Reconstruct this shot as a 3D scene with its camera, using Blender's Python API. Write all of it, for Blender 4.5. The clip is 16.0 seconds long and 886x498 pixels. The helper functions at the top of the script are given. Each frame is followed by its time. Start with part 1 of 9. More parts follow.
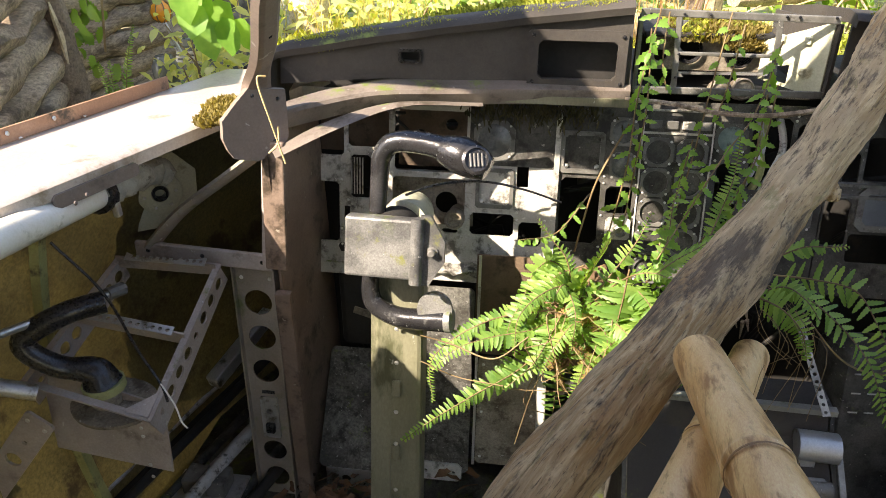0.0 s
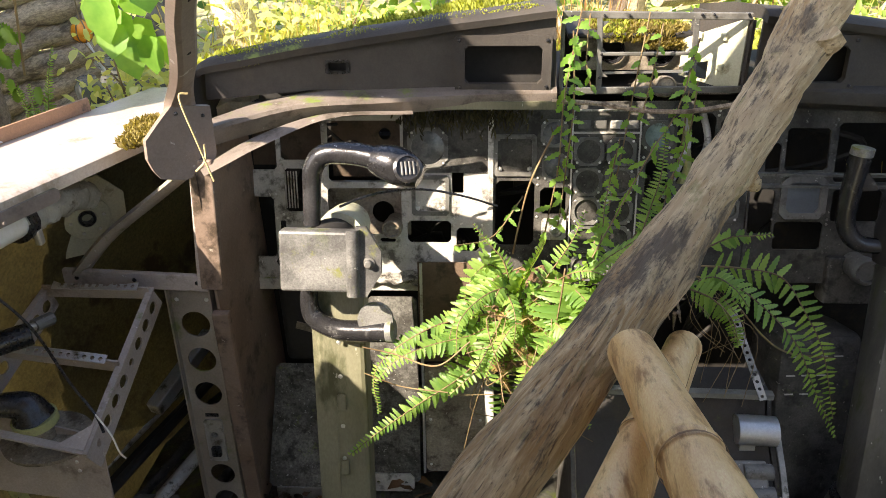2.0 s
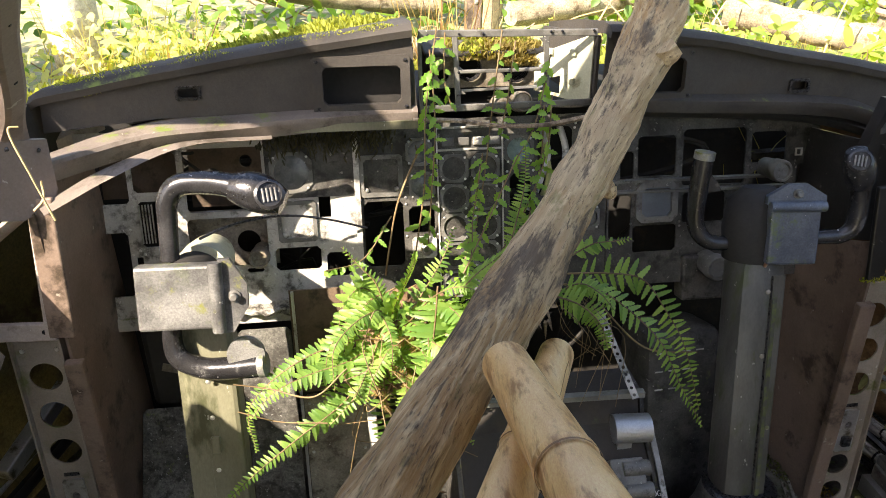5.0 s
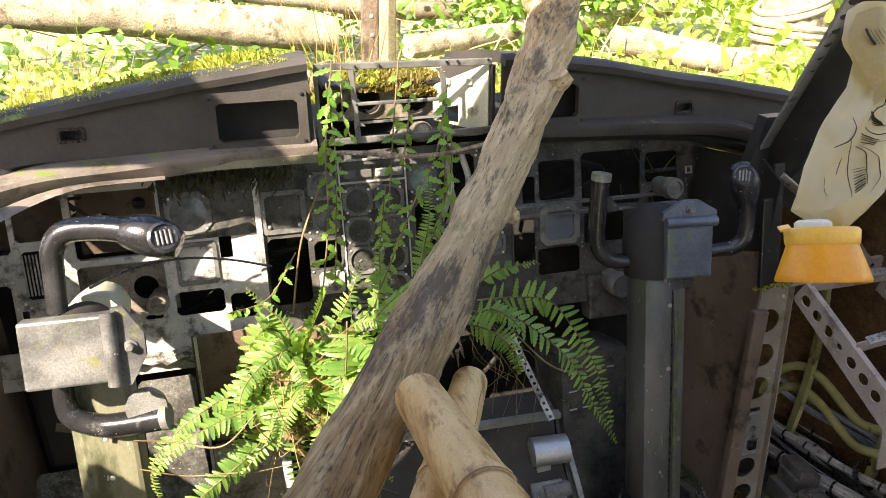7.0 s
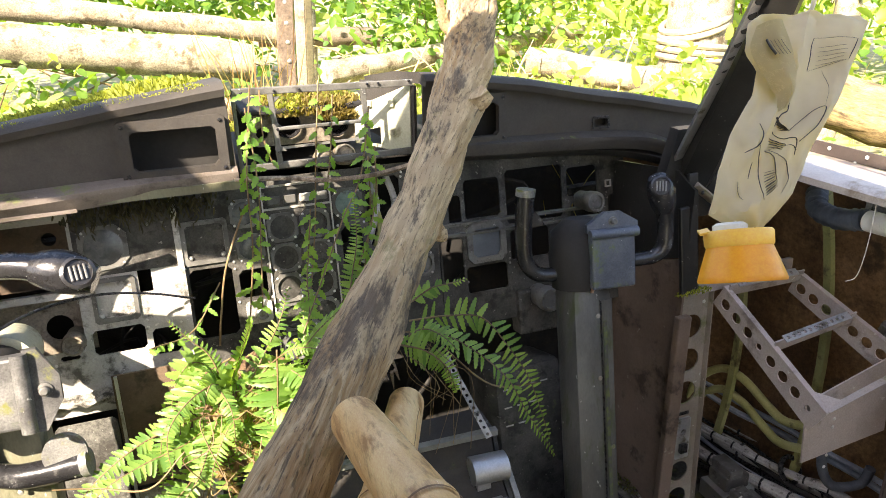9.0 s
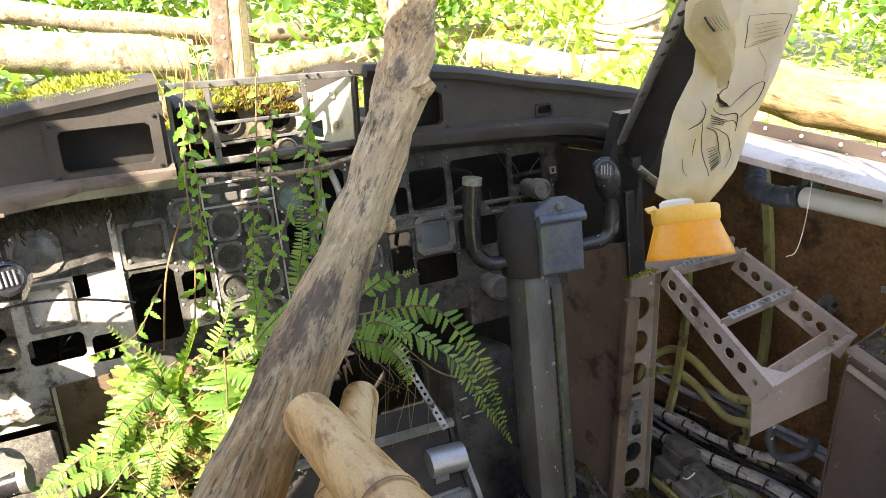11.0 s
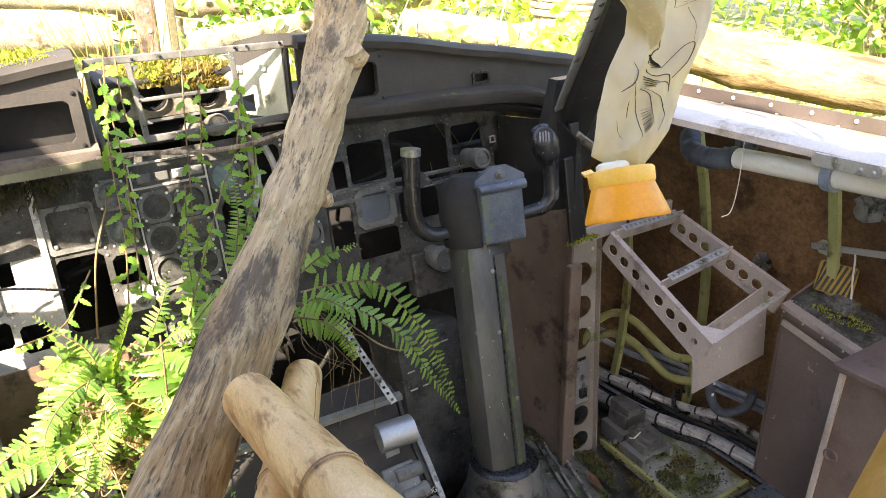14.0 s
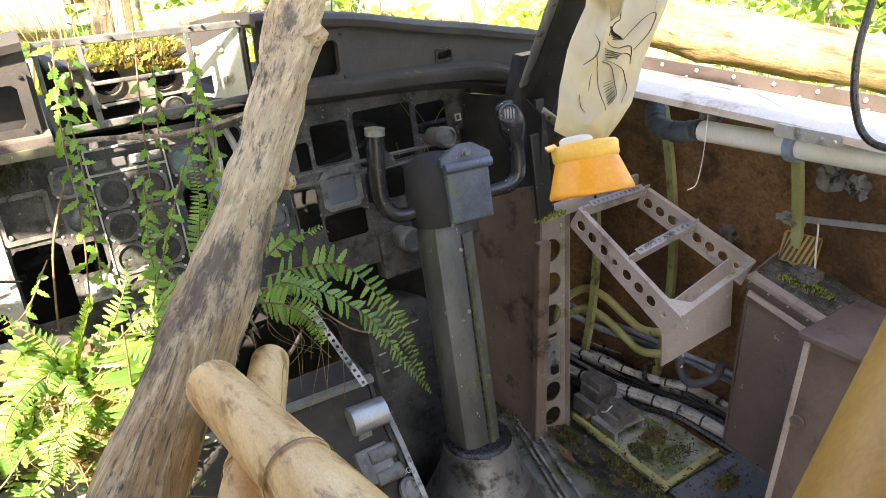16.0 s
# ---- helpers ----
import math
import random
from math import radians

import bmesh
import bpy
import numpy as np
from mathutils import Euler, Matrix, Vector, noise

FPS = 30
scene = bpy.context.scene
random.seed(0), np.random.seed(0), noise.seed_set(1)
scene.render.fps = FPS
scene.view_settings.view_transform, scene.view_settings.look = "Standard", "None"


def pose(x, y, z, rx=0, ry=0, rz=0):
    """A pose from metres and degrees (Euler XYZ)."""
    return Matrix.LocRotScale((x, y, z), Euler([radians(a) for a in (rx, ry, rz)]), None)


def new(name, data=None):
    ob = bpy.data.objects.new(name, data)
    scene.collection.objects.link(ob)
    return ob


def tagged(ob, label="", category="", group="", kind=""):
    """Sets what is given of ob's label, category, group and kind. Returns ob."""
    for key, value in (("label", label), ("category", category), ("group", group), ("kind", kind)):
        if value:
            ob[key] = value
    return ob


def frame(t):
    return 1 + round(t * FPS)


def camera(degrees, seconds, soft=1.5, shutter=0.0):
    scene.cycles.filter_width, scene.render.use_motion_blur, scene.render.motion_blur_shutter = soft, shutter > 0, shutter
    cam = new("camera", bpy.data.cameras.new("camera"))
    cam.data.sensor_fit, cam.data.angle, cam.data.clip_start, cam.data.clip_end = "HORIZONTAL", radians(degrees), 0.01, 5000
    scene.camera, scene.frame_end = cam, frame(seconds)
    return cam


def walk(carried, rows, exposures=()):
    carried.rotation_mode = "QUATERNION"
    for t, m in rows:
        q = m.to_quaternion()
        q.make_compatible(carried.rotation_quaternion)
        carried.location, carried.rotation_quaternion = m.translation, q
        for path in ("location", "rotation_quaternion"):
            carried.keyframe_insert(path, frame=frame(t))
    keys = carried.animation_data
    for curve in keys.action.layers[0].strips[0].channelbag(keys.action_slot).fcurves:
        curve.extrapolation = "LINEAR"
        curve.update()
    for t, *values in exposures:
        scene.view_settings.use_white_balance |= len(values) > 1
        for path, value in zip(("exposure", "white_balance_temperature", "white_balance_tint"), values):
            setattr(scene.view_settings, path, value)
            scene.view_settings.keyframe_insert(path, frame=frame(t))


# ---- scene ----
cam = camera(61.7, 16.0, soft=0.9)
METRES, EYE, TILT, LEAN, TURN = 0.1375, 1.42, -28.5, 0.0, 8.0
ROWS = [
    (0.0, 0.0, 0.0, 0.0, 0.0, 0.0, 0.0),
    (0.5, 0.0153, -0.0029, -0.0005, -0.67, 0.52, 0.47),
    (1.0, 0.0633, 0.0096, 0.0026, -1.82, 0.52, 1.34),
    (1.5, 0.1043, 0.01, 0.0007, -2.77, 0.52, 2.03),
    (2.0, 0.1768, 0.013, 0.0001, -3.85, 0.49, 3.26),
    (2.5, 0.1906, 0.0307, 0.001, -4.87, 0.28, 3.99),
    (3.0, 0.2185, 0.0487, 0.0122, -6.47, 0.62, 4.59),
    (3.5, 0.2351, 0.0551, 0.0097, -8.19, 1.18, 5.24),
    (4.0, 0.2716, 0.0758, 0.0049, -9.96, 1.29, 6.18),
    (6.5, 0.3657, 0.2054, -0.0125, -18.01, 2.06, 9.62),
    (7.0, 0.3996, 0.2117, -0.0137, -19.89, 2.61, 10.94),
    (7.5, 0.3873, 0.2307, -0.0333, -21.53, 3.0, 11.75),
    (8.0, 0.3801, 0.2529, -0.0517, -22.96, 3.16, 12.58),
    (8.5, 0.3807, 0.247, -0.0554, -24.24, 3.29, 13.24),
    (9.0, 0.3798, 0.2738, -0.0664, -25.52, 3.32, 14.0),
    (11.5, 0.4144, 0.4232, -0.1517, -30.41, 1.29, 16.9),
    (12.0, 0.444, 0.4399, -0.1623, -31.13, 0.36, 17.16),
    (12.5, 0.4532, 0.4437, -0.1629, -31.78, -0.14, 17.46),
    (13.0, 0.4654, 0.4591, -0.1724, -32.5, -0.56, 17.82),
    (13.5, 0.4822, 0.4626, -0.1821, -33.14, -0.91, 18.19),
    (14.0, 0.5139, 0.4629, -0.1907, -33.89, -1.27, 18.79),
    (14.5, 0.5344, 0.4818, -0.2003, -34.55, -1.74, 18.84),
    (15.0, 0.5689, 0.4899, -0.2112, -35.18, -2.46, 19.31),
    (15.5, 0.5931, 0.4962, -0.2234, -35.72, -3.01, 19.84),
    (16.0, 0.611, 0.5034, -0.2304, -36.24, -3.53, 20.25),
]
walk(cam, [(t, pose(0, 0, EYE, TILT, LEAN, TURN) @ pose(METRES * x, METRES * y, METRES * z, 90 + pitch, roll, yaw)) for t, x, y, z, yaw, pitch, roll in ROWS], [(0.0, 1.76, 7400, 17), (4.0, 1.84, 7400, 17), (9.0, 2.15, 7400, 17), (12.5, 2.53, 7400, 17), (16.0, 2.72, 7400, 17)])

# ---- world, sun and exposure ----
SUN_DIR = Vector((0.58, 0.50, -0.645)).normalized()   # the way the sunlight travels
world = bpy.data.worlds.new("sky")
scene.world = world
world.use_nodes = True
wn = world.node_tree.nodes
wn.clear()
sky = wn.new("ShaderNodeTexSky")
sky.sky_type = "NISHITA"
sky.sun_disc = False
sky.sun_elevation = math.asin(-SUN_DIR.z)
sky.sun_rotation = math.atan2(-SUN_DIR.x, -SUN_DIR.y)
sky_bg = wn.new("ShaderNodeBackground")
sky_bg.inputs["Strength"].default_value = 0.145
sky_out = wn.new("ShaderNodeOutputWorld")
world.node_tree.links.new(sky.outputs[0], sky_bg.inputs[0])
world.node_tree.links.new(sky_bg.outputs[0], sky_out.inputs[0])
sun = new("sun", bpy.data.lights.new("sun", "SUN"))
sun.data.energy, sun.data.angle, sun.data.color = 5.0, radians(0.5), (1.0, 0.94, 0.84)
sun.rotation_mode = "QUATERNION"
sun.rotation_quaternion = SUN_DIR.to_track_quat("-Z", "Y")


# ---- materials ----
def surface(name, c1, c2, rough=0.6, metal=0.0, scale=6.0, fine=80.0, bump=0.15, dirt=None, dirt_amount=0.0, moss=0.0, stretch=(1, 1, 1), axis=None, per_object=0.0, grain=0.14, chips=None, chip_amount=0.0):
    """A worn surface: two tones at a large scale, grain at a small one, dirt patches, chips, and moss on what faces up."""
    m = bpy.data.materials.new(name)
    m.use_nodes = True
    nt = m.node_tree
    n, ln = nt.nodes, nt.links
    bsdf = n["Principled BSDF"]
    co = n.new("ShaderNodeTexCoord")
    mp = n.new("ShaderNodeMapping")
    mp.inputs["Scale"].default_value = stretch
    if axis:
        turn = n.new("ShaderNodeMapping")
        turn.inputs["Rotation"].default_value = Vector(axis).normalized().rotation_difference(Vector((0, 1, 0))).to_euler()
        ln.new(co.outputs["Object"], turn.inputs[0])
        ln.new(turn.outputs[0], mp.inputs[0])
    else:
        ln.new(co.outputs["Object"], mp.inputs[0])

    def noisy(s, detail=5.0, r=0.6):
        t = n.new("ShaderNodeTexNoise")
        t.inputs["Scale"].default_value, t.inputs["Detail"].default_value, t.inputs["Roughness"].default_value = s, detail, r
        ln.new(mp.outputs[0], t.inputs["Vector"])
        return t.outputs["Fac"]

    def ramp(src, a, b):
        t = n.new("ShaderNodeMapRange")
        t.interpolation_type = "SMOOTHSTEP"
        t.inputs[1].default_value, t.inputs[2].default_value = a, b
        ln.new(src, t.inputs[0])
        return t.outputs[0]

    def mix(fac, a, b, kind="MIX"):
        t = n.new("ShaderNodeMix")
        t.data_type, t.blend_type = "RGBA", kind
        for sock, v in ((t.inputs[0], fac), (t.inputs[6], a), (t.inputs[7], b)):
            if isinstance(v, (int, float)):
                sock.default_value = v
            elif isinstance(v, tuple):
                sock.default_value = (*v, 1)
            else:
                ln.new(v, sock)
        return t.outputs[2]

    big, small = noisy(scale), noisy(fine, 6.0, 0.7)
    col = mix(ramp(big, 0.35, 0.65), c1, c2)
    col = mix(grain, col, ramp(noisy(fine * 2.2, 6.0, 0.75), 0.25, 0.75), "OVERLAY")
    if per_object:
        info = n.new("ShaderNodeObjectInfo")
        hsv = n.new("ShaderNodeHueSaturation")
        mr = n.new("ShaderNodeMapRange")
        mr.inputs[3].default_value, mr.inputs[4].default_value = 1 - per_object, 1 + per_object
        ln.new(info.outputs["Random"], mr.inputs[0])
        ln.new(mr.outputs[0], hsv.inputs["Value"])
        ln.new(col, hsv.inputs["Color"])
        col = hsv.outputs[0]
    rsrc = n.new("ShaderNodeMapRange")
    rsrc.inputs[3].default_value, rsrc.inputs[4].default_value = max(0.05, rough - 0.15), min(1.0, rough + 0.15)
    ln.new(small, rsrc.inputs[0])
    if dirt:
        d = ramp(noisy(scale * 2.3, 8.0, 0.68), 0.62 - dirt_amount * 0.3, 0.72 - dirt_amount * 0.15)
        col = mix(d, col, dirt)
    if chips:
        k = ramp(noisy(scale * 9, 4.0, 0.6), 0.70 - chip_amount * 0.25, 0.72 - chip_amount * 0.25)
        col = mix(k, col, chips)
    if moss:
        geo = n.new("ShaderNodeNewGeometry")
        sep = n.new("ShaderNodeSeparateXYZ")
        ln.new(geo.outputs["Normal"], sep.inputs[0])
        up = n.new("ShaderNodeMath")
        up.operation = "MULTIPLY"
        ln.new(ramp(sep.outputs[2], 0.0, 0.9), up.inputs[0])
        ln.new(ramp(noisy(scale * 1.7, 8.0, 0.7), 0.62 - moss * 0.3, 0.70 - moss * 0.2), up.inputs[1])
        col = mix(up.outputs[0], col, (0.13, 0.17, 0.035))
    ln.new(col, bsdf.inputs["Base Color"])
    ln.new(rsrc.outputs[0], bsdf.inputs["Roughness"])
    bsdf.inputs["Metallic"].default_value = metal
    if bump:
        b = n.new("ShaderNodeBump")
        b.inputs["Strength"].default_value, b.inputs["Distance"].default_value = bump, 0.004
        ln.new(small, b.inputs["Height"])
        ln.new(b.outputs[0], bsdf.inputs["Normal"])
    return m


def leaf_material(name, c1, c2, through_light=0.45, scale=9.0, rough=0.45):
    """A leaf: reflects and lets light through; its green varies from clump to clump and from leaf to leaf."""
    m = bpy.data.materials.new(name)
    m.use_nodes = True
    n, ln = m.node_tree.nodes, m.node_tree.links
    bsdf, out = n["Principled BSDF"], n["Material Output"]
    co = n.new("ShaderNodeTexCoord")
    t = n.new("ShaderNodeTexNoise")
    t.inputs["Scale"].default_value, t.inputs["Detail"].default_value = scale, 4.0
    ln.new(co.outputs["Object"], t.inputs["Vector"])
    geo = n.new("ShaderNodeNewGeometry")
    add = n.new("ShaderNodeMath")
    add.operation = "ADD"
    half = n.new("ShaderNodeMath")
    half.operation = "MULTIPLY_ADD"
    half.inputs[1].default_value, half.inputs[2].default_value = 0.5, -0.25
    ln.new(geo.outputs["Random Per Island"], half.inputs[0])
    ln.new(t.outputs["Fac"], add.inputs[0])
    ln.new(half.outputs[0], add.inputs[1])
    mr = n.new("ShaderNodeMapRange")
    mr.inputs[1].default_value, mr.inputs[2].default_value = 0.25, 0.75
    ln.new(add.outputs[0], mr.inputs[0])
    mx = n.new("ShaderNodeMix")
    mx.data_type = "RGBA"
    mx.inputs[6].default_value, mx.inputs[7].default_value = (*c1, 1), (*c2, 1)
    ln.new(mr.outputs[0], mx.inputs[0])
    tr = n.new("ShaderNodeBsdfTranslucent")
    bright = n.new("ShaderNodeMix")
    bright.data_type, bright.blend_type = "RGBA", "MULTIPLY"
    bright.inputs[0].default_value = 1.0
    bright.inputs[7].default_value = (2.0, 1.9, 0.7, 1)
    ln.new(mx.outputs[2], bright.inputs[6])
    ln.new(bright.outputs[2], tr.inputs["Color"])
    ln.new(mx.outputs[2], bsdf.inputs["Base Color"])
    bsdf.inputs["Roughness"].default_value = rough
    mix = n.new("ShaderNodeMixShader")
    mix.inputs[0].default_value = through_light
    ln.new(bsdf.outputs[0], mix.inputs[1])
    ln.new(tr.outputs[0], mix.inputs[2])
    ln.new(mix.outputs[0], out.inputs["Surface"])
    return m


DIRT = (0.055, 0.045, 0.032)
M_BROWN = surface("brown_grey_paint", (0.165, 0.128, 0.104), (0.215, 0.170, 0.141), 0.55, 0.0, 3, 90, 0.15, (0.10, 0.078, 0.06), 0.08, 0.25, chips=(0.34, 0.31, 0.27), chip_amount=0.03)
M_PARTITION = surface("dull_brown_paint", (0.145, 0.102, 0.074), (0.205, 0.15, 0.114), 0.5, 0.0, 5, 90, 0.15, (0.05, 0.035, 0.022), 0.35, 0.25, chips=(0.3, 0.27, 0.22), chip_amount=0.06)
M_POSTBLACK = surface("black_satin_paint", (0.014, 0.014, 0.013), (0.028, 0.027, 0.025), 0.35, 0.0, 8, 110, 0.12, (0.05, 0.048, 0.04), 0.2, chips=(0.2, 0.2, 0.18), chip_amount=0.05)
M_TRAY = surface("mauve_grey_paint", (0.35, 0.30, 0.26), (0.46, 0.40, 0.355), 0.5, 0.1, 5, 110, 0.15, (0.22, 0.185, 0.155), 0.25, 0.25, chips=(0.55, 0.52, 0.47), chip_amount=0.06)
M_STRIP = surface("brown_grey_sheet", (0.25, 0.215, 0.175), (0.34, 0.30, 0.25), 0.5, 0.15, 6, 110, 0.12, (0.14, 0.16, 0.06), 0.25, 0.3, chips=(0.5, 0.48, 0.42), chip_amount=0.08)
# one panel paint twice: lightened for the sunlit side, darkened for shade and dirt
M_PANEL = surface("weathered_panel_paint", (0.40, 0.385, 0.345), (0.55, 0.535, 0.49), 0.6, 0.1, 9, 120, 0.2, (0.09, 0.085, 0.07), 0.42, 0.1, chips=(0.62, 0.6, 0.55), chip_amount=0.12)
M_PANEL_DARK = surface("dirty_shade_toned_panel_paint", (0.034, 0.033, 0.028), (0.085, 0.081, 0.070), 0.62, 0.0, 11, 120, 0.35, (0.016, 0.014, 0.011), 0.5, 0.15, chips=(0.22, 0.21, 0.18), chip_amount=0.14, grain=0.4)
M_SHIELD = surface("dark_glareshield", (0.029, 0.0255, 0.0215), (0.052, 0.046, 0.038), 0.8, 0.0, 5, 130, 0.3, (0.045, 0.037, 0.027), 0.35, 0.08)
M_LIP = surface("taupe_glareshield_lip", (0.115, 0.095, 0.078), (0.175, 0.147, 0.122), 0.6, 0.0, 6, 130, 0.2, (0.06, 0.048, 0.032), 0.4, 0.15, chips=(0.3, 0.27, 0.23), chip_amount=0.06)
M_BLACK = surface("worn_black_enamel", (0.016, 0.016, 0.017), (0.034, 0.034, 0.035), 0.22, 0.0, 12, 160, 0.12, (0.10, 0.10, 0.095), 0.22, chips=(0.42, 0.42, 0.40), chip_amount=0.06, grain=0.3)
M_YOKEBLUE = surface("slate_enamel", (0.055, 0.065, 0.085), (0.10, 0.115, 0.14), 0.35, 0.1, 14, 140, 0.12, (0.10, 0.13, 0.06), 0.3, chips=(0.45, 0.46, 0.45), chip_amount=0.04, grain=0.3)
M_YOKEGREY = surface("dirty_grey_enamel", (0.085, 0.085, 0.082), (0.25, 0.25, 0.235), 0.40, 0.3, 9, 140, 0.15, (0.20, 0.21, 0.06), 0.22, 0.2, chips=(0.5, 0.5, 0.46), chip_amount=0.05, grain=0.35)
M_COLUMN = surface("olive_column_paint", (0.135, 0.13, 0.08), (0.21, 0.205, 0.135), 0.5, 0.1, 5, 100, 0.12, (0.07, 0.075, 0.035), 0.35, stretch=(1, 1, 0.35), chips=(0.42, 0.42, 0.35), chip_amount=0.08)
M_COLUMN_DARK = surface("charcoal_column_paint", (0.058, 0.057, 0.051), (0.115, 0.112, 0.10), 0.42, 0.1, 9, 110, 0.25, (0.06, 0.072, 0.03), 0.45, stretch=(1, 1, 0.3), chips=(0.4, 0.4, 0.36), chip_amount=0.06)
M_BOOT = surface("dusty_grey_boot", (0.125, 0.118, 0.105), (0.23, 0.22, 0.20), 0.36, 0.3, 9, 110, 0.3, (0.03, 0.027, 0.02), 0.45, 0.2, chips=(0.33, 0.33, 0.3), chip_amount=0.1)
M_ALGAE = surface("green_algae", (0.065, 0.080, 0.03), (0.11, 0.13, 0.04), 0.7, 0.0, 30, 90, 0.2, (0.065, 0.064, 0.055), 0.8)
M_SILL = surface("pinkish_bare_metal", (0.50, 0.43, 0.37), (0.60, 0.53, 0.46), 0.4, 0.3, 3, 90, 0.06, (0.30, 0.23, 0.16), 0.25)
M_COPPER = surface("primer_brown_flange", (0.30, 0.17, 0.10), (0.38, 0.24, 0.16), 0.5, 0.2, 6, 90, 0.08, DIRT, 0.2)
M_ALU = surface("dull_aluminium", (0.42, 0.42, 0.41), (0.55, 0.55, 0.53), 0.38, 0.75, 7, 120, 0.1, (0.15, 0.13, 0.09), 0.3)
M_RIVET = surface("rivet_metal", (0.55, 0.54, 0.50), (0.65, 0.64, 0.6), 0.4, 0.7, 20, 200, 0.0)
M_CHROMATE = surface("zinc_chromate_primer", (0.26, 0.27, 0.10), (0.36, 0.36, 0.15), 0.55, 0.0, 7, 100, 0.1, (0.10, 0.085, 0.04), 0.35)
M_CREAM = surface("cream_green_plate", (0.42, 0.43, 0.30), (0.52, 0.52, 0.38), 0.5, 0.0, 6, 100, 0.1, (0.2, 0.17, 0.09), 0.25)
M_INSUL = surface("brown_insulation", (0.105, 0.06, 0.03), (0.22, 0.135, 0.07), 0.75, 0.0, 4, 40, 0.8, (0.065, 0.040, 0.023), 0.35, grain=0.45)
# near-black base: the darkness of unlit recesses is put into the colour
M_VOID = surface("grimy_void_black", (0.011, 0.0105, 0.009), (0.024, 0.022, 0.019), 0.8, 0.0, 5, 70, 0.2, (0.04, 0.03, 0.02), 0.2)
M_OLIVE = surface("olive_primer", (0.12, 0.105, 0.052), (0.19, 0.166, 0.078), 0.65, 0.0, 4, 60, 0.35, (0.065, 0.050, 0.028), 0.3, grain=0.4)
M_RUST = surface("rusty_brown_backing", (0.080, 0.050, 0.030), (0.135, 0.092, 0.058), 0.75, 0.0, 9, 90, 0.25, (0.05, 0.035, 0.02), 0.4)
M_BEIGE = surface("dusty_beige_plate", (0.17, 0.145, 0.105), (0.28, 0.245, 0.19), 0.65, 0.0, 11, 90, 0.3, (0.08, 0.06, 0.038), 0.45, chips=(0.4, 0.38, 0.33), chip_amount=0.12, grain=0.35)
M_WHITE = surface("yellowed_white_paint", (0.66, 0.62, 0.52), (0.75, 0.73, 0.65), 0.4, 0.0, 5, 90, 0.05, (0.35, 0.33, 0.22), 0.15)
M_FABRIC = surface("grey_tape_wrap", (0.26, 0.255, 0.21), (0.37, 0.36, 0.30), 0.8, 0.0, 20, 140, 0.3, (0.13, 0.12, 0.09), 0.25)
M_FABRIC_DARK = surface("slate_tape_wrap", (0.045, 0.055, 0.07), (0.085, 0.098, 0.115), 0.6, 0.0, 20, 140, 0.25)
M_RUBBER = surface("black_plastic", (0.012, 0.012, 0.013), (0.022, 0.022, 0.024), 0.28, 0.0, 12, 160, 0.05, (0.06, 0.055, 0.045), 0.1)
M_CABLE = surface("dusty_cable_bundle", (0.30, 0.295, 0.27), (0.48, 0.47, 0.44), 0.65, 0.0, 15, 120, 0.2, (0.05, 0.045, 0.035), 0.3)
M_CABLE_BLUE = surface("faded_blue_cable", (0.17, 0.205, 0.26), (0.30, 0.34, 0.40), 0.55, 0.0, 15, 120, 0.1)
M_HOSE = surface("yellow_green_hose", (0.30, 0.30, 0.10), (0.42, 0.41, 0.17), 0.5, 0.0, 10, 100, 0.1, (0.12, 0.11, 0.04), 0.25)
M_FLOOR = surface("wet_dark_floor", (0.060, 0.058, 0.050), (0.14, 0.138, 0.12), 0.42, 0.0, 7, 60, 0.7, (0.030, 0.026, 0.016), 0.45, 0.3, chips=(0.24, 0.23, 0.20), chip_amount=0.14, grain=0.5)
M_SLAB = surface("wet_mossy_slab", (0.14, 0.14, 0.118), (0.27, 0.268, 0.232), 0.4, 0.1, 6, 70, 0.35, (0.05, 0.06, 0.02), 0.4, 0.2, chips=(0.3, 0.3, 0.26), chip_amount=0.08)
M_STRIPWORN = surface("worn_pale_strip", (0.22, 0.215, 0.19), (0.42, 0.41, 0.37), 0.5, 0.3, 18, 120, 0.2, (0.05, 0.055, 0.03), 0.4)
M_MAT = surface("slate_floor_mat", (0.085, 0.10, 0.112), (0.13, 0.145, 0.158), 0.5, 0.0, 5, 120, 0.1, (0.02, 0.02, 0.018), 0.25)
M_DEBRIS = surface("flaking_dusty_metal", (0.055, 0.053, 0.045), (0.14, 0.137, 0.12), 0.8, 0.0, 14, 70, 0.6, (0.03, 0.026, 0.02), 0.5, 0.12, chips=(0.26, 0.26, 0.24), chip_amount=0.22, grain=0.6)
M_CRUST = surface("crumbling_grey_crust", (0.20, 0.19, 0.165), (0.40, 0.385, 0.34), 0.9, 0.0, 22, 120, 0.9, (0.06, 0.055, 0.045), 0.5, grain=0.5)
M_LITTER = surface("dead_leaves", (0.09, 0.045, 0.02), (0.20, 0.11, 0.05), 0.75, 0.0, 8, 60, 0.2, per_object=0.3)
M_CRUMB = surface("rotten_leaf_crumb", (0.022, 0.018, 0.012), (0.075, 0.06, 0.04), 0.7, 0.0, 30, 90, 0.3)
M_GLASS = surface("dirty_gauge_glass", (0.07, 0.075, 0.075), (0.19, 0.195, 0.185), 0.22, 0.0, 25, 150, 0.05, (0.17, 0.165, 0.145), 0.25)
M_BEZEL = surface("grey_gauge_bezel", (0.09, 0.089, 0.08), (0.17, 0.167, 0.15), 0.5, 0.1, 15, 130, 0.1, (0.06, 0.055, 0.045), 0.3, chips=(0.45, 0.44, 0.4), chip_amount=0.12)
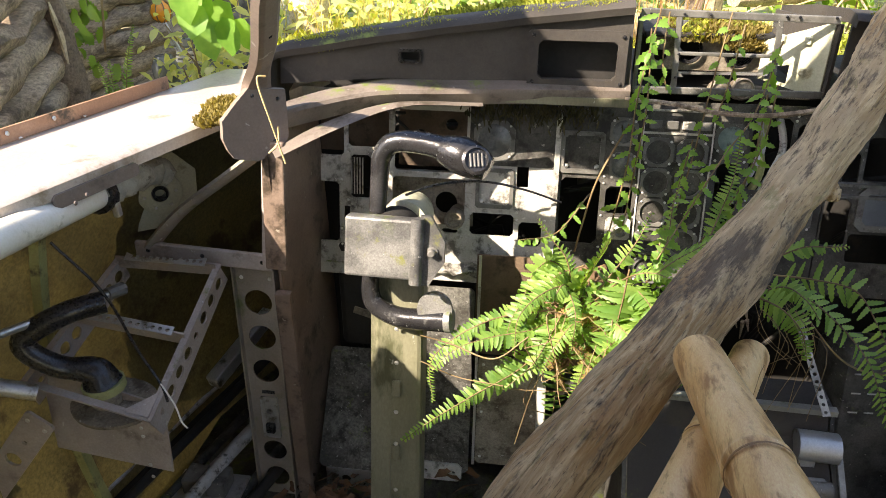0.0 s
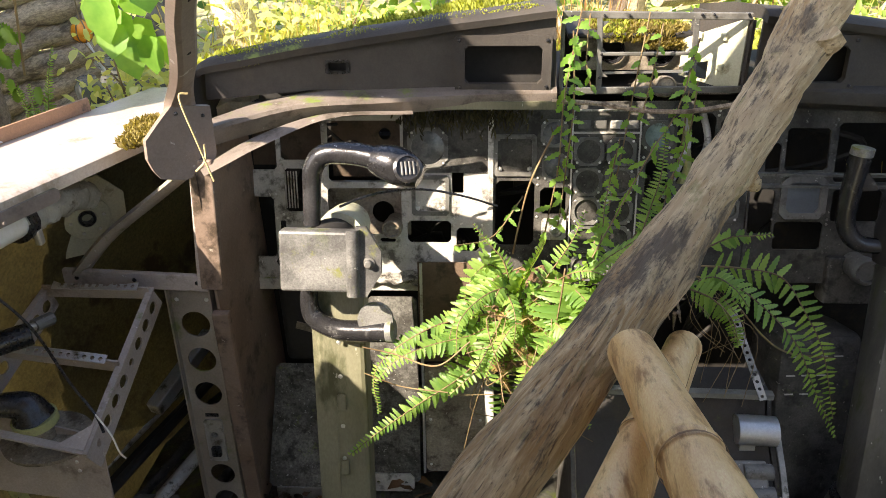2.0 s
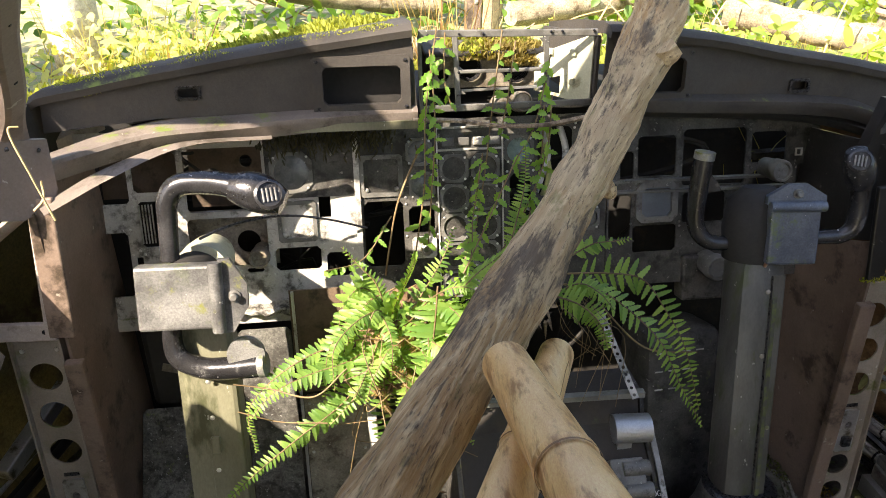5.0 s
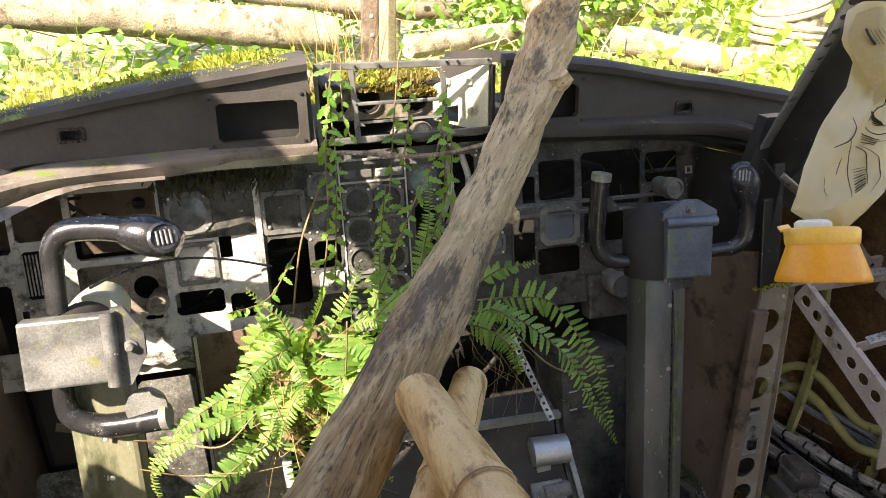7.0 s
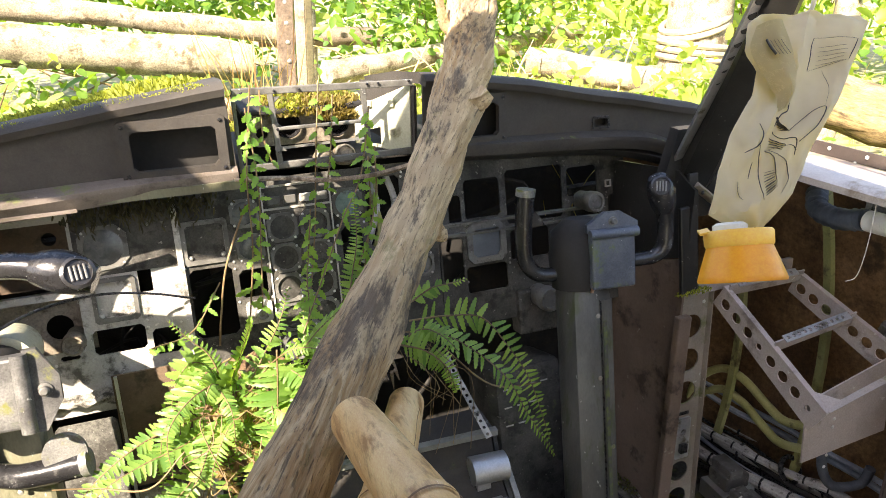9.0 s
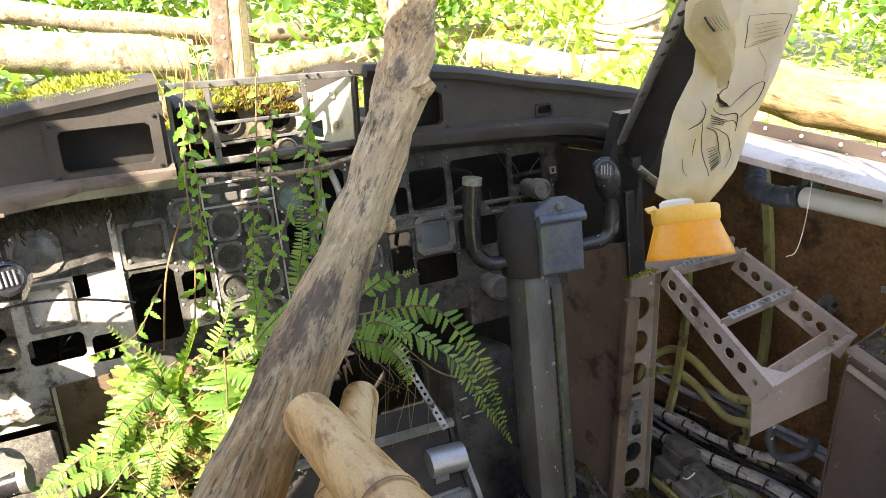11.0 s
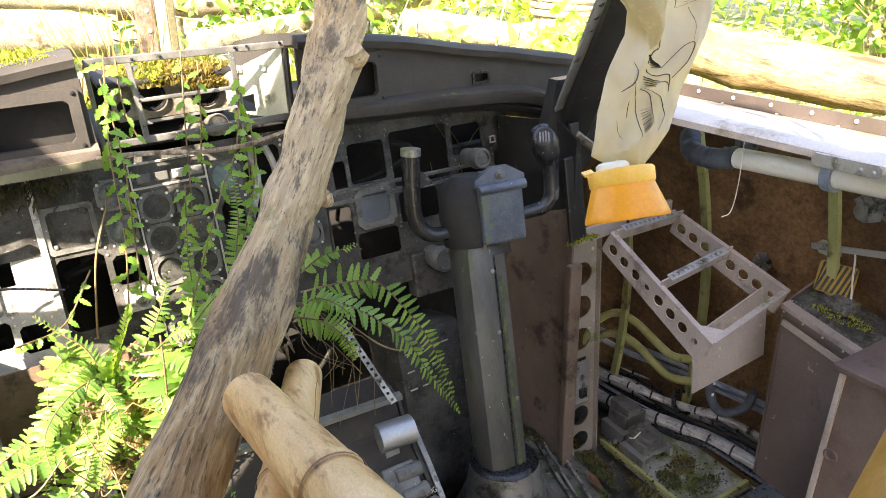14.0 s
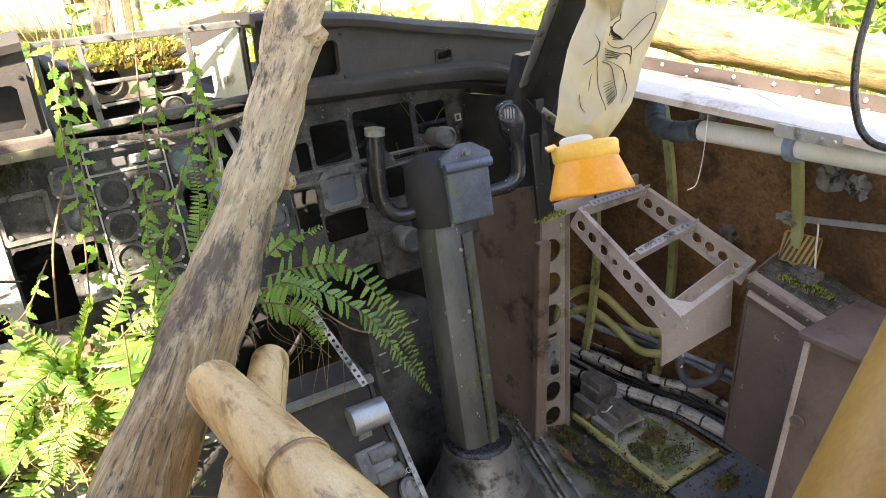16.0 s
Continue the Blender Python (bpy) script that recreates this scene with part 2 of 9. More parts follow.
M_NODE = surface("dark_node_line", (0.20, 0.105, 0.04), (0.30, 0.17, 0.07), 0.7, 0.0, 30, 120, 0.2)
M_BAMBOO = surface("dry_bamboo", (0.64, 0.385, 0.150), (0.76, 0.52, 0.245), 0.42, 0.0, 4, 60, 0.06, (0.34, 0.17, 0.055), 0.45, stretch=(6, 1, 6), chips=(0.78, 0.6, 0.36), chip_amount=0.06, grain=0.22)
M_BAMBOO_OLD = surface("grey_bamboo", (0.42, 0.36, 0.23), (0.52, 0.46, 0.32), 0.5, 0.0, 4, 60, 0.06, (0.22, 0.17, 0.09), 0.3, stretch=(6, 1, 6))
M_BAMBOO_CUT = surface("bamboo_cut_end", (0.50, 0.34, 0.16), (0.60, 0.43, 0.22), 0.7, 0.0, 20, 120, 0.2, (0.2, 0.1, 0.04), 0.3)
M_POST = surface("honey_varnished_bamboo", (0.32, 0.165, 0.03), (0.42, 0.23, 0.05), 0.4, 0.0, 4, 60, 0.05, stretch=(5, 5, 1))
M_WOOD = surface("weathered_wood", (0.40, 0.31, 0.19), (0.56, 0.46, 0.31), 0.8, 0.0, 6, 60, 0.5, (0.17, 0.12, 0.07), 0.3, 0.2, grain=0.5)
M_WOOD_DARK = surface("dark_hut_wood", (0.15, 0.11, 0.075), (0.24, 0.185, 0.13), 0.85, 0.0, 6, 60, 0.5, (0.06, 0.045, 0.03), 0.35, grain=0.5)
M_LOG = surface("yellow_brown_log", (0.19, 0.125, 0.05), (0.33, 0.25, 0.115), 0.9, 0.0, 14, 80, 0.8, (0.07, 0.05, 0.025), 0.45, 0.15, stretch=(1, 0.2, 1), axis=(0.53, -0.82, -0.2), grain=0.6)
M_HUTLOG = surface("weathered_hut_log", (0.22, 0.165, 0.11), (0.38, 0.30, 0.21), 0.85, 0.0, 8, 70, 0.7, (0.09, 0.065, 0.04), 0.4, stretch=(1, 0.25, 1), grain=0.6)
M_FLANGE = surface("dark_brown_flange", (0.040, 0.030, 0.025), (0.068, 0.053, 0.044), 0.6, 0.0, 6, 90, 0.1, (0.05, 0.04, 0.03), 0.3)
M_PALELOG = surface("weathered_pale_log", (0.24, 0.195, 0.125), (0.42, 0.355, 0.245), 0.9, 0.0, 9, 70, 0.8, (0.12, 0.09, 0.05), 0.4, 0.2, grain=0.6)
M_SOIL = surface("garden_soil", (0.26, 0.22, 0.13), (0.38, 0.33, 0.19), 0.95, 0.0, 4, 30, 0.6, (0.16, 0.22, 0.04), 0.55)
M_PALETRUNK = surface("pale_sunlit_bark", (0.50, 0.44, 0.33), (0.66, 0.61, 0.50), 0.85, 0.0, 9, 70, 0.6, (0.30, 0.27, 0.14), 0.3, grain=0.4)
M_ROPE = surface("old_rope", (0.33, 0.27, 0.17), (0.45, 0.38, 0.26), 0.9, 0.0, 30, 200, 0.4)
M_REDBROWN = surface("dark_red_brown_paint", (0.105, 0.072, 0.060), (0.16, 0.118, 0.098), 0.5, 0.0, 6, 90, 0.1, DIRT, 0.25)
M_ORANGE = surface("orange_rubber_cup", (0.72, 0.27, 0.012), (0.85, 0.36, 0.02), 0.4, 0.0, 5, 120, 0.04, (0.68, 0.25, 0.012), 0.2)
M_ORANGE_RIM = surface("pale_orange_rim", (0.78, 0.42, 0.05), (0.85, 0.5, 0.09), 0.4, 0.0, 7, 120, 0.04)
M_BAG = leaf_material("translucent_bag", (0.44, 0.385, 0.29), (0.60, 0.54, 0.43), 0.35, 14.0, 0.38)
M_INK = surface("black_print", (0.03, 0.028, 0.025), (0.06, 0.055, 0.05), 0.6, 0.0, 40, 200, 0.0)
M_RED = surface("faded_red_plastic", (0.45, 0.06, 0.03), (0.55, 0.10, 0.05), 0.4, 0.0, 10, 100, 0.05)
M_YELLOW = surface("hazard_yellow", (0.34, 0.20, 0.02), (0.45, 0.27, 0.03), 0.5, 0.0, 14, 120, 0.05, (0.2, 0.12, 0.03), 0.25)
M_AMBER = surface("amber_glass", (0.75, 0.28, 0.02), (0.9, 0.4, 0.05), 0.15, 0.0, 20, 100, 0.0)
M_TEAL = surface("faded_teal_face", (0.10, 0.17, 0.17), (0.22, 0.30, 0.29), 0.4, 0.0, 22, 120, 0.05, (0.08, 0.08, 0.07), 0.35)
M_WINDOW = surface("dim_window", (0.10, 0.115, 0.11), (0.19, 0.205, 0.195), 0.2, 0.0, 2, 60, 0.0)
M_FERN = leaf_material("fern_leaf", (0.10, 0.215, 0.042), (0.25, 0.39, 0.088), 0.42, 16.0)
M_VINE = leaf_material("vine_leaf", (0.12, 0.27, 0.04), (0.27, 0.44, 0.09), 0.45, 22.0)
M_DEADLEAF = leaf_material("dead_frond", (0.20, 0.12, 0.045), (0.42, 0.30, 0.12), 0.3, 14.0, 0.7)
M_LEAF = leaf_material("bright_leaf", (0.17, 0.29, 0.05), (0.40, 0.48, 0.13), 0.5, 3.0)
M_LEAF_DARK = leaf_material("shrub_leaf", (0.07, 0.16, 0.025), (0.20, 0.32, 0.05), 0.45, 3.0)
M_TRAYBED = surface("wet_lichen_grey", (0.20, 0.20, 0.175), (0.36, 0.355, 0.32), 0.4, 0.0, 7, 80, 0.3, (0.10, 0.13, 0.025), 0.55, 0.45, chips=(0.05, 0.035, 0.02), chip_amount=0.14, grain=0.35)
# leaf colour lightened to stand in for overexposed sunlit foliage
M_PALELEAF = leaf_material("leaf_paled_for_glare", (0.36, 0.42, 0.13), (0.58, 0.58, 0.27), 0.45, 5.0)
M_GRASS = leaf_material("dry_grass", (0.40, 0.31, 0.11), (0.55, 0.50, 0.20), 0.4, 2.0)
M_STALK = leaf_material("rusty_stalk", (0.30, 0.15, 0.06), (0.46, 0.34, 0.13), 0.3, 4.0, 0.7)
M_MOSS = leaf_material("moss_tuft", (0.13, 0.16, 0.025), (0.38, 0.40, 0.06), 0.3, 25.0, 0.9)
M_MOSS_BROWN = leaf_material("dry_moss", (0.13, 0.10, 0.03), (0.27, 0.22, 0.06), 0.25, 30.0, 0.9)
M_MOSS_WET = leaf_material("wet_moss", (0.055, 0.065, 0.02), (0.16, 0.19, 0.045), 0.25, 28.0, 0.8)
M_MOSS_DEAD = leaf_material("dead_moss", (0.025, 0.023, 0.012), (0.07, 0.062, 0.03), 0.2, 30.0, 0.9)
M_STEM = surface("brown_stem", (0.14, 0.09, 0.04), (0.24, 0.17, 0.08), 0.7, 0.0, 20, 150, 0.1)
M_STRAW = surface("straw", (0.45, 0.33, 0.15), (0.55, 0.42, 0.2), 0.7, 0.0, 20, 150, 0.1)


def bark_material():
    """Old barkless wood: fine grey and tan streaks along the limb, ragged dark stains, cracks."""
    along = (0.57, 0.715, 0.435)
    m = bpy.data.materials.new("weathered_bark")
    m.use_nodes = True
    n, ln = m.node_tree.nodes, m.node_tree.links
    bsdf = n["Principled BSDF"]
    tc, turn = n.new("ShaderNodeTexCoord"), n.new("ShaderNodeMapping")
    turn.inputs["Rotation"].default_value = Vector(along).normalized().rotation_difference(Vector((0, 1, 0))).to_euler()
    ln.new(tc.outputs["Object"], turn.inputs[0])

    def streak(scale, stretch, detail=8.0, rough=0.65, shift=0.0):
        mp, t = n.new("ShaderNodeMapping"), n.new("ShaderNodeTexNoise")
        mp.inputs["Scale"].default_value, mp.inputs["Location"].default_value = (1, stretch, 1), (shift, shift, shift)
        t.inputs["Scale"].default_value, t.inputs["Detail"].default_value, t.inputs["Roughness"].default_value = scale, detail, rough
        ln.new(turn.outputs[0], mp.inputs[0])
        ln.new(mp.outputs[0], t.inputs["Vector"])
        return t.outputs["Fac"]

    def ramp(src, a, b, top=1.0):
        t = n.new("ShaderNodeMapRange")
        t.interpolation_type = "SMOOTHSTEP"
        t.inputs[1].default_value, t.inputs[2].default_value, t.inputs[4].default_value = a, b, top
        ln.new(src, t.inputs[0])
        return t.outputs[0]

    def plus(a, b, k):
        t = n.new("ShaderNodeMath")
        t.operation = "MULTIPLY_ADD"
        t.inputs[1].default_value = k
        ln.new(b, t.inputs[0])
        ln.new(a, t.inputs[2])
        return t.outputs[0]

    def mix(fac, a, b):
        t = n.new("ShaderNodeMix")
        t.data_type = "RGBA"
        ln.new(fac, t.inputs[0])
        for sock, v in ((t.inputs[6], a), (t.inputs[7], b)):
            if isinstance(v, tuple):
                sock.default_value = (*v, 1)
            else:
                ln.new(v, sock)
        return t.outputs[2]
    fine, hair = streak(95, 0.07), streak(260, 0.10, 6.0, 0.7, 4.0)
    col = mix(ramp(streak(9, 0.5, 6.0, 0.6, 1.3), 0.40, 0.62), (0.36, 0.225, 0.10), (0.44, 0.32, 0.18))
    col = mix(ramp(fine, 0.42, 0.66), col, (0.64, 0.49, 0.285))
    col = mix(ramp(streak(30, 0.35, 6.0, 0.7, 9.0), 0.56, 0.66, 0.55), col, (0.20, 0.19, 0.07))
    stain = plus(plus(streak(10, 0.42, 10.0, 0.7, 3.7), fine, 0.42), hair, 0.22)
    col = mix(ramp(stain, 0.80, 0.95, 0.84), col, (0.060, 0.045, 0.034))
    crack = ramp(streak(120, 0.035, 3.0, 0.5, 7.0), 0.62, 0.69, 0.6)
    col = mix(crack, col, (0.035, 0.026, 0.02))
    col = mix(ramp(hair, 0.55, 0.66, 0.75), col, (0.085, 0.062, 0.04))
    ln.new(col, bsdf.inputs["Base Color"])
    bsdf.inputs["Roughness"].default_value = 0.9
    b = n.new("ShaderNodeBump")
    b.inputs["Strength"].default_value, b.inputs["Distance"].default_value = 1.0, 0.006
    ln.new(plus(plus(fine, hair, 0.5), crack, -0.7), b.inputs["Height"])
    ln.new(b.outputs[0], bsdf.inputs["Normal"])
    return m


M_BARK = bark_material()


# ---- mesh helpers ----
def thing(name, at, label, category, group="", kind=""):
    """The Empty that parents a thing's parts, at its base."""
    ob = new(name)
    ob.empty_display_size = 0.05
    ob.location = at
    return tagged(ob, label, category, group, kind)


def solid(name, bm, material, smooth=False):
    bmesh.ops.recalc_face_normals(bm, faces=bm.faces)
    me = bpy.data.meshes.new(name)
    bm.to_mesh(me)
    bm.free()
    for mt in (material if isinstance(material, (list, tuple)) else [material]):
        me.materials.append(mt)
    if smooth:
        me.shade_smooth()
        me.set_sharp_from_angle(angle=radians(42))
    return new(name, me)


def part(name, bm, material, parent, label="", smooth=False):
    """Links a bmesh, drawn in the world's metres, as one mesh under a thing or a part."""
    ob = solid(name, bm, material, smooth)
    ob.parent = parent
    ob.matrix_parent_inverse = Matrix.Translation(-parent.location)
    if label:
        ob["label"] = label
    if name in ("screws", "wiring", "screw_heads", "rivets", "bolts", "knobs", "strip_holes", "scuff_marks", "wires", "latches", "node_ring", "clamp_lugs", "switch_slats"):
        ob["kind"] = "stuff"
    return ob


def box(bm, size, m=Matrix(), bevel=0.0):
    r = bmesh.ops.create_cube(bm, size=1.0, matrix=m @ Matrix.Diagonal((*size, 1)))
    if bevel:
        es = list({e for v in r["verts"] for e in v.link_edges})
        bmesh.ops.bevel(bm, geom=es, offset=bevel, segments=2, affect="EDGES", profile=0.5)
    return bm


def boxed(size, m=Matrix(), bevel=0.0):
    return box(bmesh.new(), size, m, bevel)


def bar(bm, a, b, w, h, up=(0, 0, 1), bevel=0.0):
    """A straight bar of section w x h from a to b."""
    a, b = Vector(a), Vector(b)
    y = (b - a).normalized()
    x = y.cross(Vector(up)).normalized()
    z = x.cross(y)
    m = Matrix((x, y, z)).transposed().to_4x4()
    m.translation = (a + b) / 2
    return box(bm, (w, (b - a).length, h), m, bevel)


def smooth_path(pts, n=6):
    """A Catmull-Rom curve through a few points."""
    pts = [Vector(p) for p in pts]
    if len(pts) < 3:
        return [pts[0].lerp(pts[-1], i / n) for i in range(n + 1)]
    ext = [2 * pts[0] - pts[1]] + pts + [2 * pts[-1] - pts[-2]]
    out = []
    for i in range(1, len(ext) - 2):
        p0, p1, p2, p3 = ext[i - 1:i + 3]
        for k in range(n):
            t = k / n
            out.append(0.5 * ((2 * p1) + (p2 - p0) * t + (2 * p0 - 5 * p1 + 4 * p2 - p3) * t * t + (3 * p1 - p0 - 3 * p2 + p3) * t ** 3))
    return out + [pts[-1]]


def tube(bm, path, radius, sides=10, cap=True, flat=1.0, wobble=0.0, ridges=0.0):
    """A tube along a path; radius a number or a function of 0..1; ridges: long grooves along it."""
    path = [Vector(p) for p in path]
    rings, ref = [], Vector((0.31, 0.17, 0.93))
    for i, p in enumerate(path):
        d = (path[min(i + 1, len(path) - 1)] - path[max(i - 1, 0)]).normalized()
        x = d.cross(ref)
        x = x.normalized() if x.length > 1e-4 else d.orthogonal().normalized()
        y = x.cross(d).normalized()
        ref = y
        f = i / max(1, len(path) - 1)
        r = radius(f) if callable(radius) else radius
        ring = []
        for k in range(sides):
            a = 2 * math.pi * k / sides
            rr = r * (1 + wobble * noise.noise(p * 14 + Vector((math.cos(a), math.sin(a), 0)) * 1.6)) if wobble else r
            if ridges:
                rr *= 1 + ridges * noise.noise(Vector((math.cos(a) * 4.5, math.sin(a) * 4.5, i * 0.09)))
            ring.append(bm.verts.new(p + x * (rr * math.cos(a)) + y * (rr * flat * math.sin(a))))
        rings.append(ring)
    for a, b in zip(rings, rings[1:]):
        for k in range(sides):
            bm.faces.new((a[k], a[(k + 1) % sides], b[(k + 1) % sides], b[k]))
    if cap:
        bm.faces.new(rings[0][::-1])
        bm.faces.new(rings[-1])
    return bm


def tubed(path, radius, sides=10, cap=True, flat=1.0, wobble=0.0, ridges=0.0):
    return tube(bmesh.new(), path, radius, sides, cap, flat, wobble, ridges)


def lathe(bm, profile, m=Matrix(), sides=28, cap=True):
    """Turns (radius, height) round the local z axis."""
    rings = [[bm.verts.new(m @ Vector((r * math.cos(2 * math.pi * k / sides), r * math.sin(2 * math.pi * k / sides), h))) for k in range(sides)] for r, h in profile]
    for a, b in zip(rings, rings[1:]):
        for k in range(sides):
            bm.faces.new((a[k], a[(k + 1) % sides], b[(k + 1) % sides], b[k]))
    if cap:
        bm.faces.new(rings[0][::-1])
        bm.faces.new(rings[-1])
    return bm


def lathed(profile, m=Matrix(), sides=28, cap=True):
    return lathe(bmesh.new(), profile, m, sides, cap)


def rect(x0, y0, x1, y1, c=0.0):
    """A rectangle's outline, its corners cut by c."""
    if not c:
        return [(x0, y0), (x1, y0), (x1, y1), (x0, y1)]
    return [(x0 + c, y0), (x1 - c, y0), (x1, y0 + c), (x1, y1 - c), (x1 - c, y1), (x0 + c, y1), (x0, y1 - c), (x0, y0 + c)]


def disc(cx, cy, r, n=20):
    return [(cx + r * math.cos(2 * math.pi * k / n), cy + r * math.sin(2 * math.pi * k / n)) for k in range(n)]


def sheet(bm, outline, holes, t, m):
    """A flat plate of thickness t with holes through it; local z points to its front, which lies at z = 0."""
    edges = []
    for loop in [outline] + list(holes):
        vs = [bm.verts.new(m @ Vector((x, y, 0))) for x, y in loop]
        edges += [bm.edges.new((vs[i], vs[(i + 1) % len(vs)])) for i in range(len(vs))]
    made = bmesh.ops.triangle_fill(bm, use_beauty=True, use_dissolve=False, edges=edges)
    faces = [g for g in made["geom"] if isinstance(g, bmesh.types.BMFace)]
    ext = bmesh.ops.extrude_face_region(bm, geom=faces, use_keep_orig=True)
    back = (m.to_3x3() @ Vector((0, 0, -1))).normalized() * t
    bmesh.ops.translate(bm, vec=back, verts=[g for g in ext["geom"] if isinstance(g, bmesh.types.BMVert)])
    return bm


def sheeted(outline, holes, t, m):
    return sheet(bmesh.new(), outline, holes, t, m)


def frame_at(o, x, y):
    """A matrix with its origin at o, local x along x and local y near y."""
    x = Vector(x).normalized()
    z = x.cross(Vector(y)).normalized()
    m = Matrix((x, z.cross(x), z)).transposed().to_4x4()
    m.translation = o
    return m


def dots(bm, places, normal, r=0.004, h=0.0025):
    """Rivet heads."""
    q = Vector(normal).to_track_quat("Z", "Y").to_matrix().to_4x4()
    for p in places:
        lathe(bm, ((r, 0), (r * 0.8, h * 0.7), (r * 0.3, h)), Matrix.Translation(p) @ q, 8)
    return bm


def line(a, b, n):
    a, b = Vector(a), Vector(b)
    return [a.lerp(b, i / (n - 1)) for i in range(n)]


def blade(bm, p, d, n, length, width, droop=0.0, teeth=0, tapered=False):
    """One leaf: a pointed blade folded a little along its midrib, with a wavy edge if it has teeth."""
    d = d.normalized()
    side = d.cross(n)
    if side.length < 1e-4:
        side = d.orthogonal()
    side.normalize()
    up = side.cross(d).normalized()
    steps = (0.0, 0.3, 0.65, 1.0) if not teeth else tuple(i / (2 * teeth) for i in range(2 * teeth + 1))
    rows = []
    for i, f in enumerate(steps):
        w = width * 0.5 * (math.sin(math.pi * min(1.0, 0.12 + 0.88 * f)) ** 0.7 if f < 1 else 0.0)
        if tapered:
            w = width * 0.5 * (1 - f ** 1.7) * (1.0 if f > 0.01 else 0.55)
        if teeth:
            w *= 0.60 if i % 2 else 1.0
        c = p + d * (length * f) - up * (droop * length * f * f)
        if w <= 1e-6:
            rows.append([bm.verts.new(c)])
        else:
            rows.append([bm.verts.new(c + side * w + up * (0.25 * w)), bm.verts.new(c), bm.verts.new(c - side * w + up * (0.25 * w))])
    for a, b in zip(rows, rows[1:]):
        if len(a) == 3 and len(b) == 3:
            bm.faces.new((a[0], a[1], b[1], b[0]))
            bm.faces.new((a[1], a[2], b[2], b[1]))
        elif len(a) == 3:
            bm.faces.new((a[0], a[1], b[0]))
            bm.faces.new((a[1], a[2], b[0]))
    return bm


def raw(name, bm, material, parent=None, label=""):
    """Leaves keep their own face directions."""
    me = bpy.data.meshes.new(name)
    bm.to_mesh(me)
    bm.free()
    for mt in (material if isinstance(material, (list, tuple)) else [material]):
        me.materials.append(mt)
    me.shade_smooth()
    ob = new(name, me)
    if parent:
        ob.parent = parent
        ob.matrix_parent_inverse = Matrix.Translation(-parent.location)
    if label:
        ob["label"] = label
    return ob


CENTRE = 0.29          # the cockpit's middle line


def side_x(s, u):
    """The x of a place u metres out from the middle line, on the left (s = -1) or right (s = 1)."""
    return CENTRE + s * u


PANEL = Matrix.Translation((0, 1.58, 0.95)) @ Matrix.Rotation(radians(78), 4, "X")   # the main panel's plane; local x, up, towards the pilots


# ---- the large structure ----
def structure(name, bm, material, label, category, smooth=False):
    return tagged(solid(name, bm, material, smooth), label, category, kind="structure")


def build_ground():
    """One sheet to the horizon, banked up in front of the nose, sunk under the cockpit."""
    bm = bmesh.new()
    xs = [-900, -200, -60, -20] + [-8 + 0.4 * i for i in range(46)] + [20, 60, 200, 900]
    ys = [-900, -200, -60, -20] + [-6 + 0.4 * i for i in range(46)] + [25, 60, 200, 900]
    grid = []
    for y in ys:
        row = []
        for x in xs:
            ax = abs(x - CENTRE)
            out = max(0.0, min(1.0, max((y - 1.9) / 0.7, (ax - 1.35) / 0.7 if y > -1 else 0)))
            z = -0.35 + out * (0.88 + 0.05 * noise.noise(Vector((x, y, 0)) * 1.3))
            row.append(bm.verts.new((x, y, z)))
        grid.append(row)
    for r0, r1 in zip(grid, grid[1:]):
        for i in range(len(xs) - 1):
            bm.faces.new((r0[i], r0[i + 1], r1[i + 1], r1[i]))
    return structure("ground", bm, M_SOIL, "mossy brown garden soil round the wreck", "ground", True)


def build_floor():
    bm = bmesh.new()
    n = 60
    vs = [[bm.verts.new((-0.85 + 2.3 * i / n, -1.2 + 3.1 * j / n, 0.014 * noise.fractal(Vector((i, j, 0)) * 0.35, 1.0, 2.0, 4))) for i in range(n + 1)] for j in range(n + 1)]
    for a, b in zip(vs, vs[1:]):
        for i in range(n):
            bm.faces.new((a[i], a[i + 1], b[i + 1], b[i]))
    bmesh.ops.solidify(bm, geom=bm.faces[:], thickness=0.05)
    return structure("floor", bm, M_FLOOR, "dark wet cockpit floor with dirt and moss", "floor", True)


def build_hull(s, name):
    """The side of the fuselage under the sill: a bulged inner skin, brown with old insulation."""
    bm = bmesh.new()
    rows = []
    for j in range(13):
        z = -0.08 + 0.98 * j / 12
        bulge = 0.12 * math.sin(math.pi * min(1.0, (z + 0.25) / 1.25))
        row = []
        for i in range(31):
            y = -1.2 + 3.1 * i / 30
            taper = 0.0 if y < 0.9 else 0.28 * ((y - 0.9) / 1.0) ** 1.6
            wr = 0.012 * noise.noise(Vector((y * 6, z * 6, s)))
            row.append(bm.verts.new((side_x(s, 1.20 + bulge - taper + wr), y, z)))
        rows.append(row)
    for a, b in zip(rows, rows[1:]):
        for i in range(30):
            bm.faces.new((a[i], a[i + 1], b[i + 1], b[i]))
    bmesh.ops.solidify(bm, geom=bm.faces[:], thickness=0.03)
    return structure(name, bm, M_INSUL if s > 0 else M_OLIVE, "curved fuselage side lined with stained brown insulation" if s > 0 else "curved olive-green primed fuselage side, stained dark", "wall", True)


